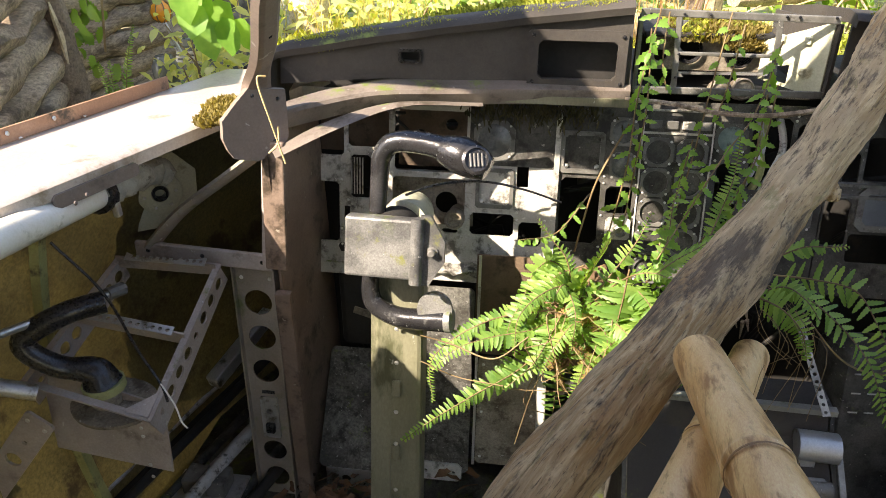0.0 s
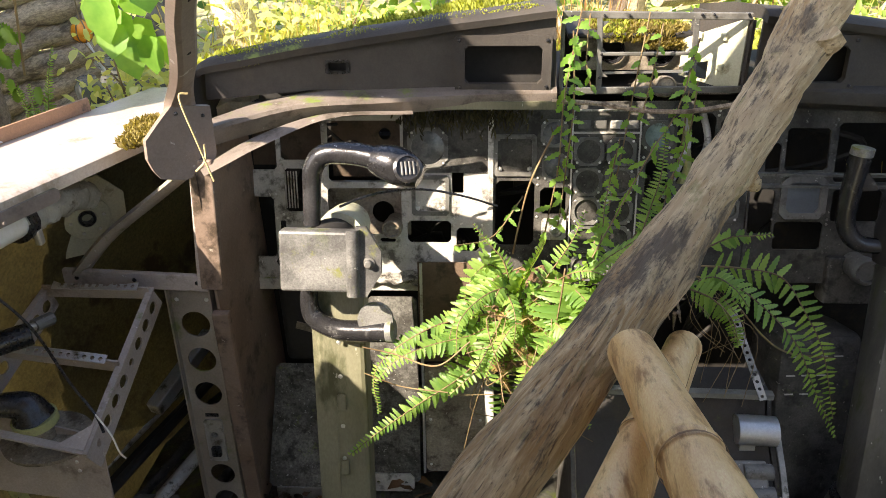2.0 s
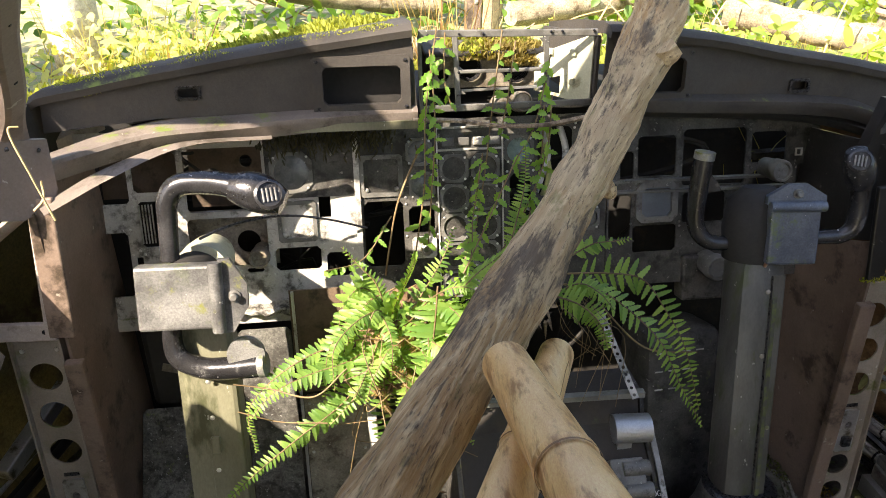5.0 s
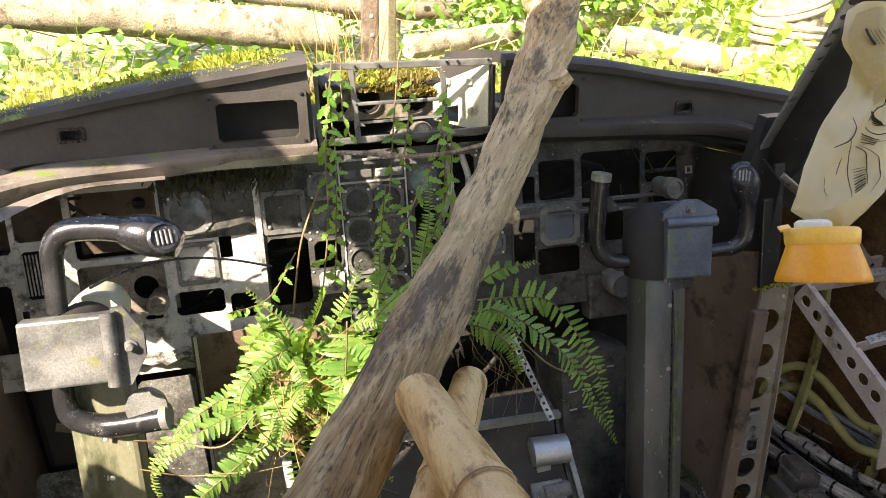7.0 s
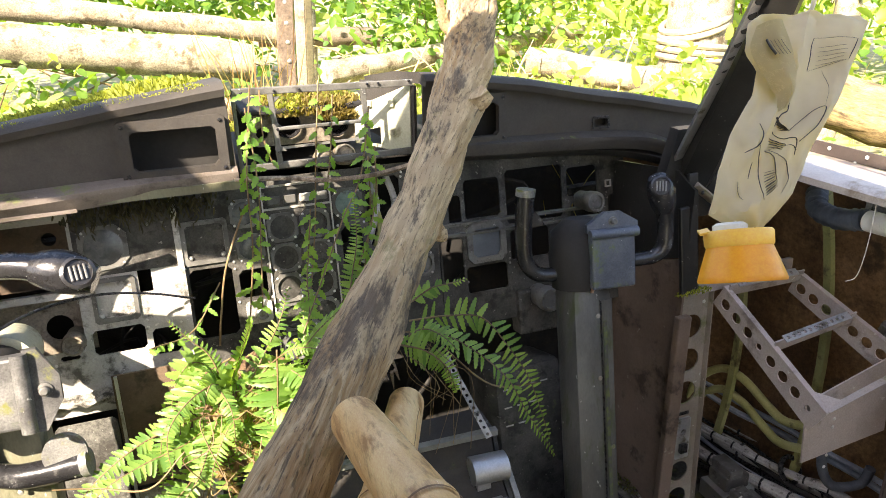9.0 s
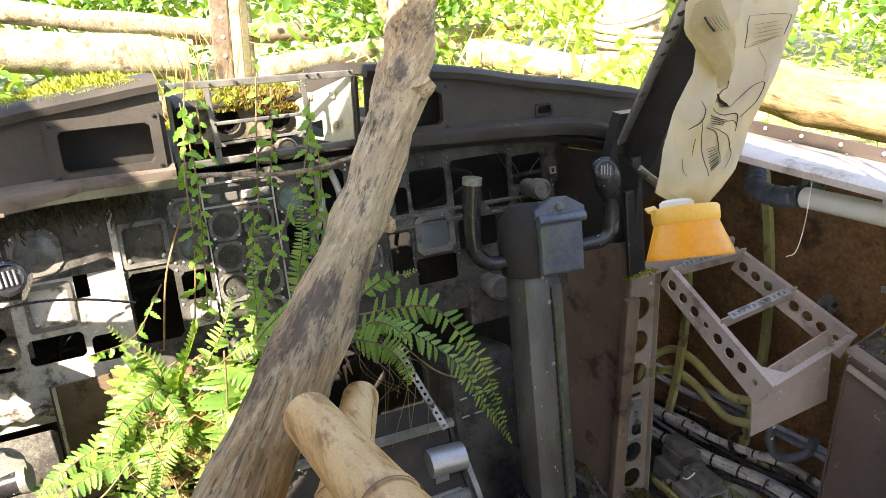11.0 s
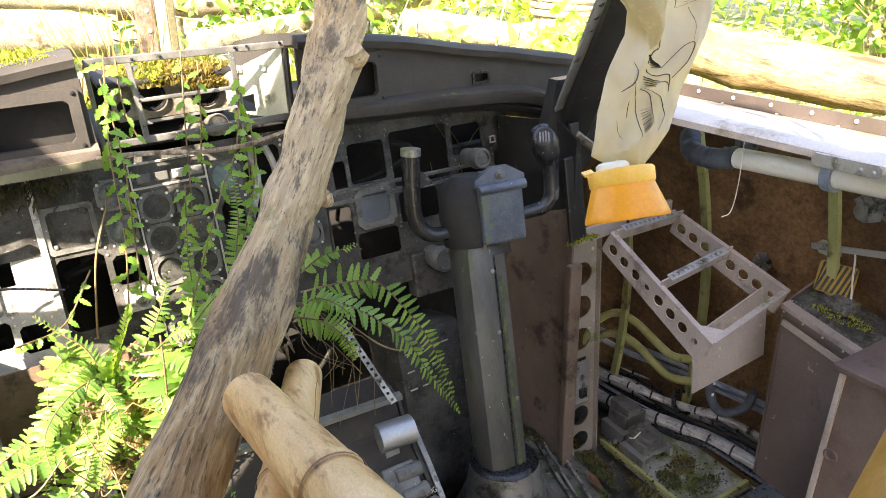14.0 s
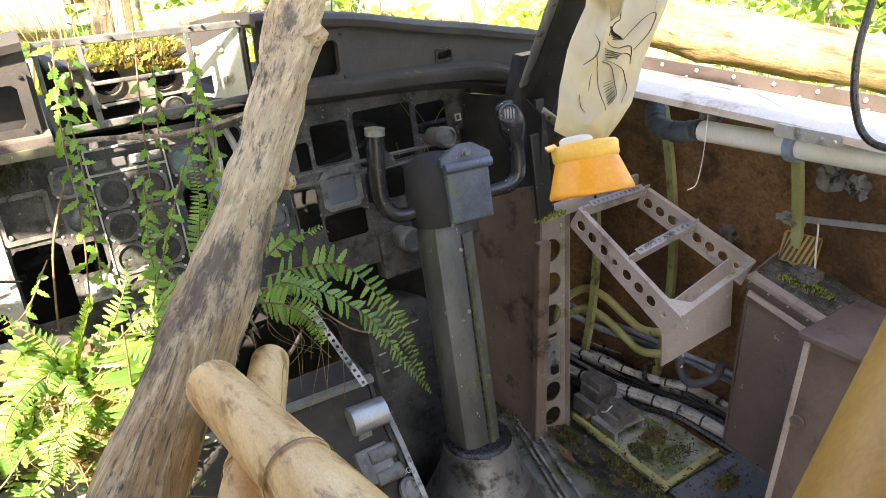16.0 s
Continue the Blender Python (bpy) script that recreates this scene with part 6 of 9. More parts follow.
def build_ferns():
    rnd = random.Random(11)
    ob = thing("fern", (0.14, 1.20, 0.42), "lush green sword fern growing from the centre panel", "fern")
    up_, aft = (0.1, -0.55, 0.85), (0.1, -0.9, 0.45)
    frond(ob, [(0.061, 1.25, 0.594), (-0.004, 1.18, 0.527), (-0.101, 1.12, 0.487), (-0.174, 1.08, 0.452), (-0.227, 1.05, 0.42)], 0.040, rnd, (0.5, -0.6, 0.6), 0.0125)
    frond(ob, [(0.05, 1.24, 0.602), (0.0, 1.19, 0.602), (-0.073, 1.15, 0.606), (-0.134, 1.12, 0.594), (-0.176, 1.10, 0.554)], 0.040, rnd, (0.0, -0.45, 0.9), 0.014, wide=0.45)
    frond(ob, [(0.076, 1.30, 0.668), (0.032, 1.27, 0.713), (-0.001, 1.24, 0.695), (-0.018, 1.22, 0.642)], 0.038, rnd, aft, 0.013, wide=0.5)
    frond(ob, [(0.089, 1.24, 0.613), (0.064, 1.25, 0.723), (0.034, 1.25, 0.767), (0.001, 1.25, 0.812)], 0.026, rnd, aft, 0.014)
    frond(ob, [(0.073, 1.24, 0.627), (0.095, 1.23, 0.696), (0.116, 1.22, 0.749), (0.134, 1.22, 0.793)], 0.046, rnd, (0.7, -0.5, 0.5), 0.012, lean=0.8, wide=0.42)
    frond(ob, [(0.071, 1.28, 0.628), (0.068, 1.28, 0.518), (0.065, 1.27, 0.409), (0.06, 1.26, 0.31), (0.043, 1.25, 0.223)], 0.046, rnd, aft, 0.021, lean=0.12, wide=0.34)
    frond(ob, [(0.17, 1.18, 0.757), (0.16, 1.16, 0.673), (0.145, 1.15, 0.58), (0.119, 1.14, 0.476)], 0.060, rnd, aft, 0.0135, lean=0.15, wide=0.24)
    frond(ob, [(0.212, 1.14, 0.707), (0.192, 1.13, 0.642), (0.165, 1.12, 0.562), (0.112, 1.12, 0.479)], 0.045, rnd, (0.3, -0.8, 0.5), 0.0125, lean=0.25)
    frond(ob, [(0.11, 1.22, 0.65), (0.16, 1.18, 0.734), (0.205, 1.14, 0.775), (0.255, 1.11, 0.77)], 0.030, rnd, up_, 0.010, start=0.60)
    frond(ob, [(0.20, 1.17, 0.738), (0.238, 1.16, 0.788), (0.275, 1.15, 0.825), (0.322, 1.15, 0.866)], 0.030, rnd, (-0.8, -0.2, 0.6), 0.010, lean=0.7)
    frond(ob, [(0.088, 1.22, 0.613), (0.106, 1.17, 0.594), (0.104, 1.15, 0.543), (0.087, 1.14, 0.485)], 0.036, rnd, aft, 0.013)
    frond(ob, [(0.061, 1.22, 0.627), (0.037, 1.16, 0.605), (0.009, 1.13, 0.564), (-0.035, 1.11, 0.524)], 0.038, rnd, up_, 0.013)
    frond(ob, [(0.079, 1.25, 0.646), (0.057, 1.20, 0.703), (0.039, 1.17, 0.68), (0.032, 1.16, 0.631)], 0.036, rnd, (0.2, -0.7, 0.7), 0.013, wide=0.45)
    frond(ob, [(0.112, 1.24, 0.651), (0.159, 1.28, 0.701), (0.197, 1.32, 0.742), (0.222, 1.35, 0.789)], 0.034, rnd, aft, 0.013)
    frond(ob, [(0.08, 1.27, 0.66), (0.053, 1.23, 0.71), (0.014, 1.20, 0.681), (0.001, 1.19, 0.638)], 0.034, rnd, up_, 0.013, wide=0.45)
    frond(ob, [(0.328, 1.32, 0.743), (0.348, 1.35, 0.795), (0.369, 1.38, 0.858), (0.378, 1.42, 0.939)], 0.026, rnd, aft, 0.0105, lean=0.1)
    frond(ob, [(0.228, 1.27, 0.708), (0.253, 1.32, 0.745), (0.262, 1.36, 0.805), (0.273, 1.38, 0.839)], 0.024, rnd, aft, 0.014, wide=0.5)
    # shorter fronds that fill the heart of the plant, and dead ones
    for k in range(17):
        a = Vector((rnd.uniform(0.04, 0.21), rnd.uniform(1.22, 1.28), rnd.uniform(0.60, 0.72)))
        w = Vector((rnd.gauss(0.0, 0.05), rnd.uniform(-0.10, -0.03), rnd.uniform(-0.02, 0.05)))
        frond(ob, [a, a + w, a + w * 1.7 + Vector((rnd.gauss(0, 0.02), -0.02, -0.05)), a + w * 2.0 + Vector((rnd.gauss(0, 0.03), -0.02, -rnd.uniform(0.10, 0.16)))], rnd.uniform(0.026, 0.038), rnd, (rnd.gauss(0, 0.3), -0.7, 0.6))
    for k in range(6):
        a = Vector((rnd.uniform(0.05, 0.16), rnd.uniform(1.20, 1.26), rnd.uniform(0.58, 0.66)))
        frond(ob, [a, a + Vector((rnd.gauss(0, 0.03), -0.05, -0.04)), a + Vector((rnd.gauss(0, 0.05), -0.06, -rnd.uniform(0.12, 0.2)))], rnd.uniform(0.014, 0.022), rnd, aft, material=M_DEADLEAF)
    bm = bmesh.new()
    for k in range(16):
        p = Vector((rnd.uniform(0.03, 0.20), rnd.uniform(1.12, 1.24), rnd.uniform(0.50, 0.70)))
        tube(bm, smooth_path([p, p + Vector((rnd.gauss(0, 0.04), rnd.gauss(-0.03, 0.03), rnd.gauss(-0.03, 0.04))), p + Vector((rnd.gauss(0, 0.07), rnd.gauss(-0.04, 0.04), rnd.gauss(-0.12, 0.06)))], 5), 0.0010, 4, False)
    tagged(part("straw", bm, M_STEM, ob, "thin dry brown stalks"), kind="stuff")
    bm = lathed(((0.03, -0.16), (0.075, -0.10), (0.095, -0.03), (0.09, 0.03), (0.05, 0.06), (0.02, 0.065)), Matrix.Translation((0.12, 1.33, 0.585)), 30)
    bmesh.ops.subdivide_edges(bm, edges=bm.edges[:], cuts=2, use_grid_fill=True)
    for v in bm.verts:
        v.co += Vector((1, 1, 1)) * (0.016 * noise.noise(v.co * 38)) + Vector((0, -0.012, 0.006)) * noise.noise(v.co * 90)
    part("root_clump", bm, M_INSUL, ob, "matted brown roots")
    bm = bmesh.new()
    for k in range(520):
        c = rnd.choice(((0.235, 1.20, 0.715, 0.035, 0.03), (0.10, 1.225, 0.60, 0.05, 0.05), (0.15, 1.24, 0.66, 0.06, 0.04)))
        p = Vector((rnd.gauss(c[0], c[3]), c[1] - abs(rnd.gauss(0, 0.02)), rnd.gauss(c[2], c[4])))
        blade(bm, p, Vector((rnd.gauss(0, 1), rnd.gauss(-0.6, 0.5), rnd.gauss(0, 1))), Vector((rnd.gauss(0, 0.5), -1, 0.5)), rnd.uniform(0.006, 0.013), rnd.uniform(0.005, 0.010), 0.2)
    tagged(raw("small_leaves", bm, M_LEAF_DARK, ob, "small dark round leaves among the roots"), kind="stuff")
    ob = thing("fern", (0.40, 1.16, 0.60), "arching green fern fronds rooted behind the branch", "fern")
    frond(ob, [(0.377, 1.13, 0.775), (0.435, 1.09, 0.78), (0.489, 1.06, 0.749), (0.537, 1.03, 0.70), (0.565, 1.01, 0.639), (0.623, 1.0, 0.534)], 0.036, rnd, (0.1, -0.6, 0.8), 0.0165, lean=0.62, wide=0.36, droop=0.1)
    frond(ob, [(0.406, 1.17, 0.771), (0.464, 1.13, 0.789), (0.518, 1.10, 0.789), (0.552, 1.07, 0.745), (0.591, 1.05, 0.673), (0.626, 1.03, 0.551)], 0.040, rnd, (-0.1, -0.9, 0.4), 0.0175, lean=0.30, wide=0.30, droop=0.1)
    frond(ob, [(0.349, 1.06, 0.793), (0.391, 1.04, 0.782), (0.42, 1.02, 0.756), (0.435, 1.01, 0.71)], 0.036, rnd, (-0.3, -0.8, 0.5), 0.0095, lean=0.25, wide=0.26)
    frond(ob, [(0.417, 1.19, 0.797), (0.453, 1.18, 0.823), (0.486, 1.17, 0.831), (0.513, 1.16, 0.84)], 0.024, rnd, (0.0, -0.7, 0.7), 0.010, wide=0.5)
    frond(ob, [(0.36, 1.10, 0.77), (0.40, 1.08, 0.80), (0.43, 1.06, 0.79), (0.455, 1.05, 0.76)], 0.030, rnd, (-0.2, -0.7, 0.6), 0.011)
    bm = bmesh.new()
    for k in range(13):
        a = Vector((0.35 + 0.06 * rnd.random(), 1.02 + 0.1 * rnd.random(), 0.765 + 0.03 * rnd.random()))
        tube(bm, smooth_path([a, a + Vector((rnd.gauss(0.03, 0.02), rnd.gauss(-0.01, 0.02), -0.04)), a + Vector((rnd.gauss(0.05, 0.03), rnd.gauss(-0.02, 0.03), -0.08 - 0.14 * rnd.random()))], 4), 0.0006, 4, False)
    tagged(part("root_hair", bm, M_STEM, ob, "thin brown hanging roots"), kind="stuff")


def build_vines():
    rnd = random.Random(5)
    runs = [([(0.205, 1.47, 1.16), (0.178, 1.435, 1.00), (0.172, 1.42, 0.86), (0.150, 1.40, 0.72)], 0.036, 0.9),
            ([(0.225, 1.50, 1.15), (0.22, 1.47, 1.06), (0.235, 1.47, 1.0)], 0.028, 0.8),
            ([(0.335, 1.48, 1.15), (0.315, 1.46, 1.0), (0.300, 1.45, 0.86), (0.27, 1.42, 0.70)], 0.034, 0.7),
            ([(0.435, 1.48, 1.10), (0.40, 1.44, 0.97), (0.35, 1.40, 0.90), (0.29, 1.35, 0.80), (0.23, 1.28, 0.72)], 0.036, 1.0),
            ([(0.425, 1.47, 1.0), (0.415, 1.44, 0.88), (0.38, 1.40, 0.76), (0.31, 1.32, 0.68)], 0.032, 0.9),
            ([(0.29, 1.42, 0.92), (0.27, 1.40, 0.80), (0.24, 1.34, 0.70)], 0.030, 0.9),
            ([(0.10, 1.36, 0.82), (0.04, 1.30, 0.76), (-0.03, 1.20, 0.79)], 0.024, 0.8),
            ([(0.19, 1.46, 1.12), (0.196, 1.43, 0.98), (0.185, 1.41, 0.84), (0.175, 1.39, 0.74)], 0.030, 0.8),
            ([(0.44, 1.47, 1.02), (0.43, 1.44, 0.93), (0.405, 1.42, 0.85), (0.36, 1.38, 0.78), (0.30, 1.30, 0.74)], 0.032, 0.9),
            ([(0.36, 1.47, 1.13), (0.345, 1.45, 1.03), (0.33, 1.44, 0.95)], 0.028, 0.7)]
    for pts, size, dens in runs:
        ob = thing("vine", pts[-1], "thin green climbing vine with lobed leaves over the panel", "vine", "vines over the centre panel")
        path = smooth_path(pts, 10)
        part("stem", tubed(path, 0.0016, 5), M_STEM, ob)
        k, s = 0, 1
        acc = 0.0
        for p, q in zip(path, path[1:]):
            acc += (q - p).length
            if acc > size * 0.36 / dens:
                acc = 0.0
                s = -s
                bm = bmesh.new()
                way = Vector((s * rnd.uniform(0.25, 0.9), rnd.uniform(-0.7, 0.1), rnd.uniform(-1.1, 0.1)))
                blade(bm, q, way, Vector((0, -0.8, 0.5)) + Vector((rnd.gauss(0, 0.3), 0, rnd.gauss(0, 0.2))), size * rnd.uniform(0.5, 1.15), size * rnd.uniform(0.34, 0.5), rnd.uniform(0.0, 0.5), 4)
                raw("leaf", bm, M_VINE, ob)
    for nm, pts, r, mt, lab in (("twig", [(0.155, 1.45, 0.985), (0.24, 1.445, 0.982), (0.33, 1.43, 0.972), (0.44, 1.43, 0.972), (0.56, 1.45, 0.99), (0.66, 1.47, 1.01)], 0.0046, M_HUTLOG, "long grey twig lying under the empty frame"),
                                ("twig", [(0.086, 1.440, 0.646), (0.097, 1.440, 0.715), (0.120, 1.450, 0.815), (0.172, 1.470, 0.929)], 0.0022, M_STEM, "brown dead stalk hanging before the panel"),
                                ("straw", [(-0.475, 1.20, 1.075), (-0.487, 1.19, 1.07), (-0.472, 1.19, 1.0), (-0.452, 1.19, 0.92)], 0.0019, M_STRAW, "bent dry straw beside the post"),
                                ("straw", [(-0.462, 1.2, 0.985), (-0.466, 1.2, 0.955), (-0.485, 1.2, 0.935)], 0.002, M_STRAW, "short dry straw beside the post"),
                                ("twig", [(0.46, 1.14, 0.72), (0.53, 1.08, 0.66), (0.62, 1.06, 0.655)], 0.0016, M_STEM, "thin dry tendril beside the pedestal"),
                                ("twig", [(-0.20, 1.12, 0.62), (-0.14, 1.12, 0.605), (-0.06, 1.08, 0.61), (0.0, 1.1, 0.65)], 0.0014, M_STEM, "thin dry tendril crossing to the fern"),
                                ("twig", [(-0.20, 1.12, 0.56), (-0.13, 1.12, 0.53), (-0.04, 1.08, 0.55)], 0.0012, M_STEM, "thin dry tendril crossing to the fern")):
        tagged(part_free(nm, tubed(smooth_path(pts, 8), r, 7, wobble=0.3), mt), lab, nm)


def part_free(name, bm, material):
    return solid(name, bm, material, True)


def tuft_field(name, spots, material, label, category, h=0.012, n=900, seed=1):
    """A cushion of many fine upright blades over elliptical spots (x, y, z, rx, ry, slope along x)."""
    rnd = random.Random(seed)
    bm = bmesh.new()
    for x, y, z, rx, ry, sl in spots:
        for _ in range(n):
            a, r = rnd.uniform(0, 2 * math.pi), math.sqrt(rnd.random())
            px, py = x + rx * r * math.cos(a), y + ry * r * math.sin(a)
            bump = 0.02 * (1 - r * r) + 0.006 * noise.noise(Vector((px, py, 0)) * 40)
            p = Vector((px, py, z + sl * (px - x) + bump * min(1, rx / 0.1)))
            d = Vector((rnd.gauss(0, 0.5), rnd.gauss(-0.15, 0.5), 1))
            blade(bm, p, d, Vector((rnd.gauss(0, 1), rnd.gauss(0, 1), 0.1)), h * rnd.uniform(0.6, 1.5), h * 0.45, 0.3)
    return tagged(raw(name, bm, material), label, category, kind="stuff")


build_ferns()
build_vines()
tuft_field("moss", [(-0.38, 1.58, 1.045, 0.17, 0.09, 0.155), (-0.16, 1.62, 1.085, 0.16, 0.10, 0.14), (-0.47, 1.50, 1.05, 0.06, 0.03, 0.1), (0.02, 1.66, 1.115, 0.13, 0.10, 0.1)], M_MOSS, "yellow-green moss cushions on the glareshield top", "moss", 0.016, 1500, 2)
tuft_field("moss", [(-0.40, 1.478, 1.079, 0.10, 0.012, 0.155), (-0.24, 1.476, 1.105, 0.08, 0.010, 0.15), (-0.05, 1.478, 1.134, 0.10, 0.009, 0.135), (0.08, 1.478, 1.152, 0.06, 0.008, 0.13), (0.62, 1.48, 1.143, 0.05, 0.006, -0.1)], M_MOSS, "green moss along the glareshield edge", "moss", 0.004, 260, 12)
tuft_field("moss", [(0.34, 1.675, 1.080, 0.105, 0.065, 0.0), (0.40, 1.64, 1.076, 0.05, 0.04, 0.0), (0.35, 1.612, 1.064, 0.085, 0.012, 0.0), (0.40, 1.608, 1.05, 0.04, 0.010, 0.0)], M_MOSS_BROWN, "olive-brown moss cushion on the metal unit", "moss", 0.014, 1300, 3)
tuft_field("moss", [(0.31, 1.67, 1.086, 0.07, 0.05, 0.0), (0.39, 1.66, 1.084, 0.05, 0.04, 0.0), (0.30, 1.612, 1.07, 0.05, 0.010, 0.0)], M_MOSS, "bright green moss tips on the metal unit", "moss", 0.014, 450, 31)
tuft_field("moss", [(-0.625, 1.30, 0.958, 0.030, 0.055, 0.0), (-0.635, 1.36, 0.962, 0.03, 0.05, 0.0)], M_MOSS_BROWN, "brown-green moss clump on the window sill", "moss", 0.012, 900, 4)
tuft_field("moss", [(1.27, 1.06, 0.022, 0.03, 0.04, 0.0), (1.33, 1.0, 0.02, 0.06, 0.03, 0.0), (1.09, 1.385, 0.03, 0.035, 0.05, 0.0), (1.13, 1.18, 0.03, 0.014, 0.09, 0.0), (1.09, 1.02, 0.03, 0.014, 0.09, 0.0), (-0.30, 1.30, 0.02, 0.05, 0.05, 0.0)], M_MOSS_WET, "dark green moss on the wet floor", "moss", 0.007, 420, 5)
tuft_field("dead_moss", [(1.34, 1.08, 0.02, 0.045, 0.035, 0.0), (1.24, 1.2, 0.02, 0.03, 0.05, 0.0), (1.35, 0.86, 0.026, 0.04, 0.02, 0.0), (1.20, 1.02, 0.006, 0.025, 0.12, 0.0), (1.17, 1.25, 0.006, 0.02, 0.10, 0.0)], M_MOSS_BROWN, "brown rotting moss and dirt on the floor", "moss", 0.008, 420, 15)
tuft_field("moss", [(1.49, 0.84, 0.535, 0.025, 0.07, 0.0), (1.115, 1.262, 0.655, 0.05, 0.012, 0.0)], M_MOSS, "bright green moss on metal edges", "moss", 0.006, 350, 6)


# ---- oxygen mask ----
def build_mask():
    ob = thing("oxygen_mask", (0.67, 0.67, 1.0), "orange rubber oxygen mask hanging with a cream printed bag", "oxygen mask")
    right, view = Vector((0.94, -0.34, 0.0)), Vector((0.27, 0.80, -0.53)).normalized()
    top, bot = Vector((0.674, 0.691, 1.070)), Vector((0.668, 0.668, 1.020))
    m = Matrix.Translation(top) @ (bot - top).to_track_quat("Z", "Y").to_matrix().to_4x4()
    L = (bot - top).length
    part("cup", lathed(((0.036, 0.010), (0.0385, 0.018), (0.0500, L - 0.004), (0.0515, L + 0.001), (0.0505, L + 0.004), (0.047, L + 0.003), (0.037, 0.020)), m, 44, False), M_ORANGE, ob, smooth=True)
    part("rim", lathed(((0.026, 0.0), (0.038, -0.003), (0.0405, 0.0), (0.0400, 0.014), (0.0385, 0.017), (0.030, 0.016)), m, 44), M_ORANGE_RIM, ob, "pale orange thick rim", True)
    part("valve", lathed(((0.020, 0.0), (0.020, -0.007), (0.016, -0.010), (0.012, -0.008), (0.006, -0.008)), m @ Matrix.Translation((-0.012, 0.004, -0.002)), 26), M_WHITE, ob, "white round valve", True)
    part("rim_tab", bar(bmesh.new(), top + right * -0.048, top + right * -0.036 + Vector((0, 0, 0.003)), 0.012, 0.003), M_ORANGE_RIM, ob)
    # bag: a flattened sack, square at its foot, its upper left corner folded over
    rows = [((0.690, 0.692, 1.074), 0.018), ((0.684, 0.699, 1.090), 0.041), ((0.700, 0.705, 1.110), 0.048), ((0.7185, 0.716, 1.136), 0.0525), ((0.7385, 0.7265, 1.162), 0.054), ((0.756, 0.7355, 1.184), 0.0555), ((0.786, 0.747, 1.216), 0.055), ((0.804, 0.758, 1.243), 0.060), ((0.811, 0.772, 1.268), 0.073), ((0.829, 0.787, 1.298), 0.077), ((0.833, 0.790, 1.306), 0.066)]
    n = 56
    dense = []
    for i in range(len(rows) - 1):
        for k in range(4):
            f = k / 4
            dense.append((Vector(rows[i][0]).lerp(Vector(rows[i + 1][0]), f), rows[i][1] + (rows[i + 1][1] - rows[i][1]) * f))
    dense.append((Vector(rows[-1][0]), rows[-1][1]))

    def skin(i, c, hw, a):
        t = 0.009 * min(1.0, i / 5) * (1.0 - 0.6 * i / len(dense)) + 0.0015
        u = math.cos(a)
        fold = 0.010 * noise.noise(Vector((u * 1.6, i * 0.13, 3.0))) + 0.004 * noise.noise(Vector((u * 5 + i * 0.25, i * 0.22, 8.0))) + 0.0018 * noise.noise(Vector((u * 11 - i * 0.3, i * 0.5, 1.0)))
        fold += 0.012 * math.exp(-((u + 0.55 - 0.012 * i) / 0.16) ** 2) * min(1.0, max(0.0, (i - 8) / 10))
        return c + right * (hw * u) - view * (t * math.sin(a) + fold)
    bm = bmesh.new()
    rings = [[bm.verts.new(skin(i, c, hw, 2 * math.pi * k / n)) for k in range(n)] for i, (c, hw) in enumerate(dense)]
    for a, b in zip(rings, rings[1:]):
        for k in range(n):
            bm.faces.new((a[k], a[(k + 1) % n], b[(k + 1) % n], b[k]))
    bm.faces.new(rings[-1])
    part("bag", bm, M_BAG, ob, "translucent cream plastic bag", True)
    # the corner that has folded forward
    bm = bmesh.new()
    edge_l = smooth_path([(0.748, 0.788, 1.298), (0.732, 0.776, 1.272), (0.738, 0.757, 1.245), (0.748, 0.738, 1.217), (0.744, 0.733, 1.200)], 5)
    edge_r = smooth_path([(0.780, 0.781, 1.305), (0.781, 0.759, 1.273), (0.777, 0.744, 1.250), (0.770, 0.733, 1.229), (0.757, 0.729, 1.206)], 5)
    grid = []
    for i, (p, q) in enumerate(zip(edge_l, edge_r)):
        grid.append([bm.verts.new(p.lerp(q, f) - view * (0.009 * math.sin(math.pi * f) + 0.003 * noise.noise(Vector((f * 4, i * 0.5, 5.0))))) for f in [k / 8 for k in range(9)]])
    for a, b in zip(grid, grid[1:]):
        for k in range(8):
            bm.faces.new((a[k], a[k + 1], b[k + 1], b[k]))
    bmesh.ops.solidify(bm, geom=bm.faces[:], thickness=0.0008)
    flap = part("folded_corner", bm, M_BAG, ob, "bag corner folded forward", True)
    for k in range(5):
        f0 = 0.30 + 0.09 * k
        part("print_bar", tubed([edge_l[4 + j].lerp(edge_r[4 + j], f0 + 0.05 * j) - view * 0.0115 for j in range(4)], 0.0006 if k else 0.0045, 5, flat=0.35), M_INK, flap)

    def on_bag(u, i):
        i = max(0, min(len(dense) - 1.001, i))
        k = int(i)
        a = math.acos(max(-1, min(1, u)))
        return skin(k, *dense[k], a).lerp(skin(k + 1, *dense[k + 1], a), i - k) - view * 0.0012

    def stroke(name, pts, w):
        q = [on_bag(p.x, p.y) for p in smooth_path([(u, i, 0) for u, i in pts], 6)]
        part(name, tubed(q, lambda f: w * (0.55 + 0.45 * math.sin(math.pi * f)), 5, flat=0.3), M_INK, ob)
    # printed line work, kept abstract
    stroke("print_line", [(-0.51, 19.8), (-0.37, 17.0), (-0.41, 15.2), (-0.58, 14.6)], 0.0009)
    stroke("print_line", [(-0.39, 15.6), (-0.17, 12.8), (-0.01, 9.8), (0.30, 6.4)], 0.0010)
    stroke("print_line", [(-0.15, 14.8), (0.11, 13.6), (0.31, 11.2), (0.48, 9.0)], 0.0018)
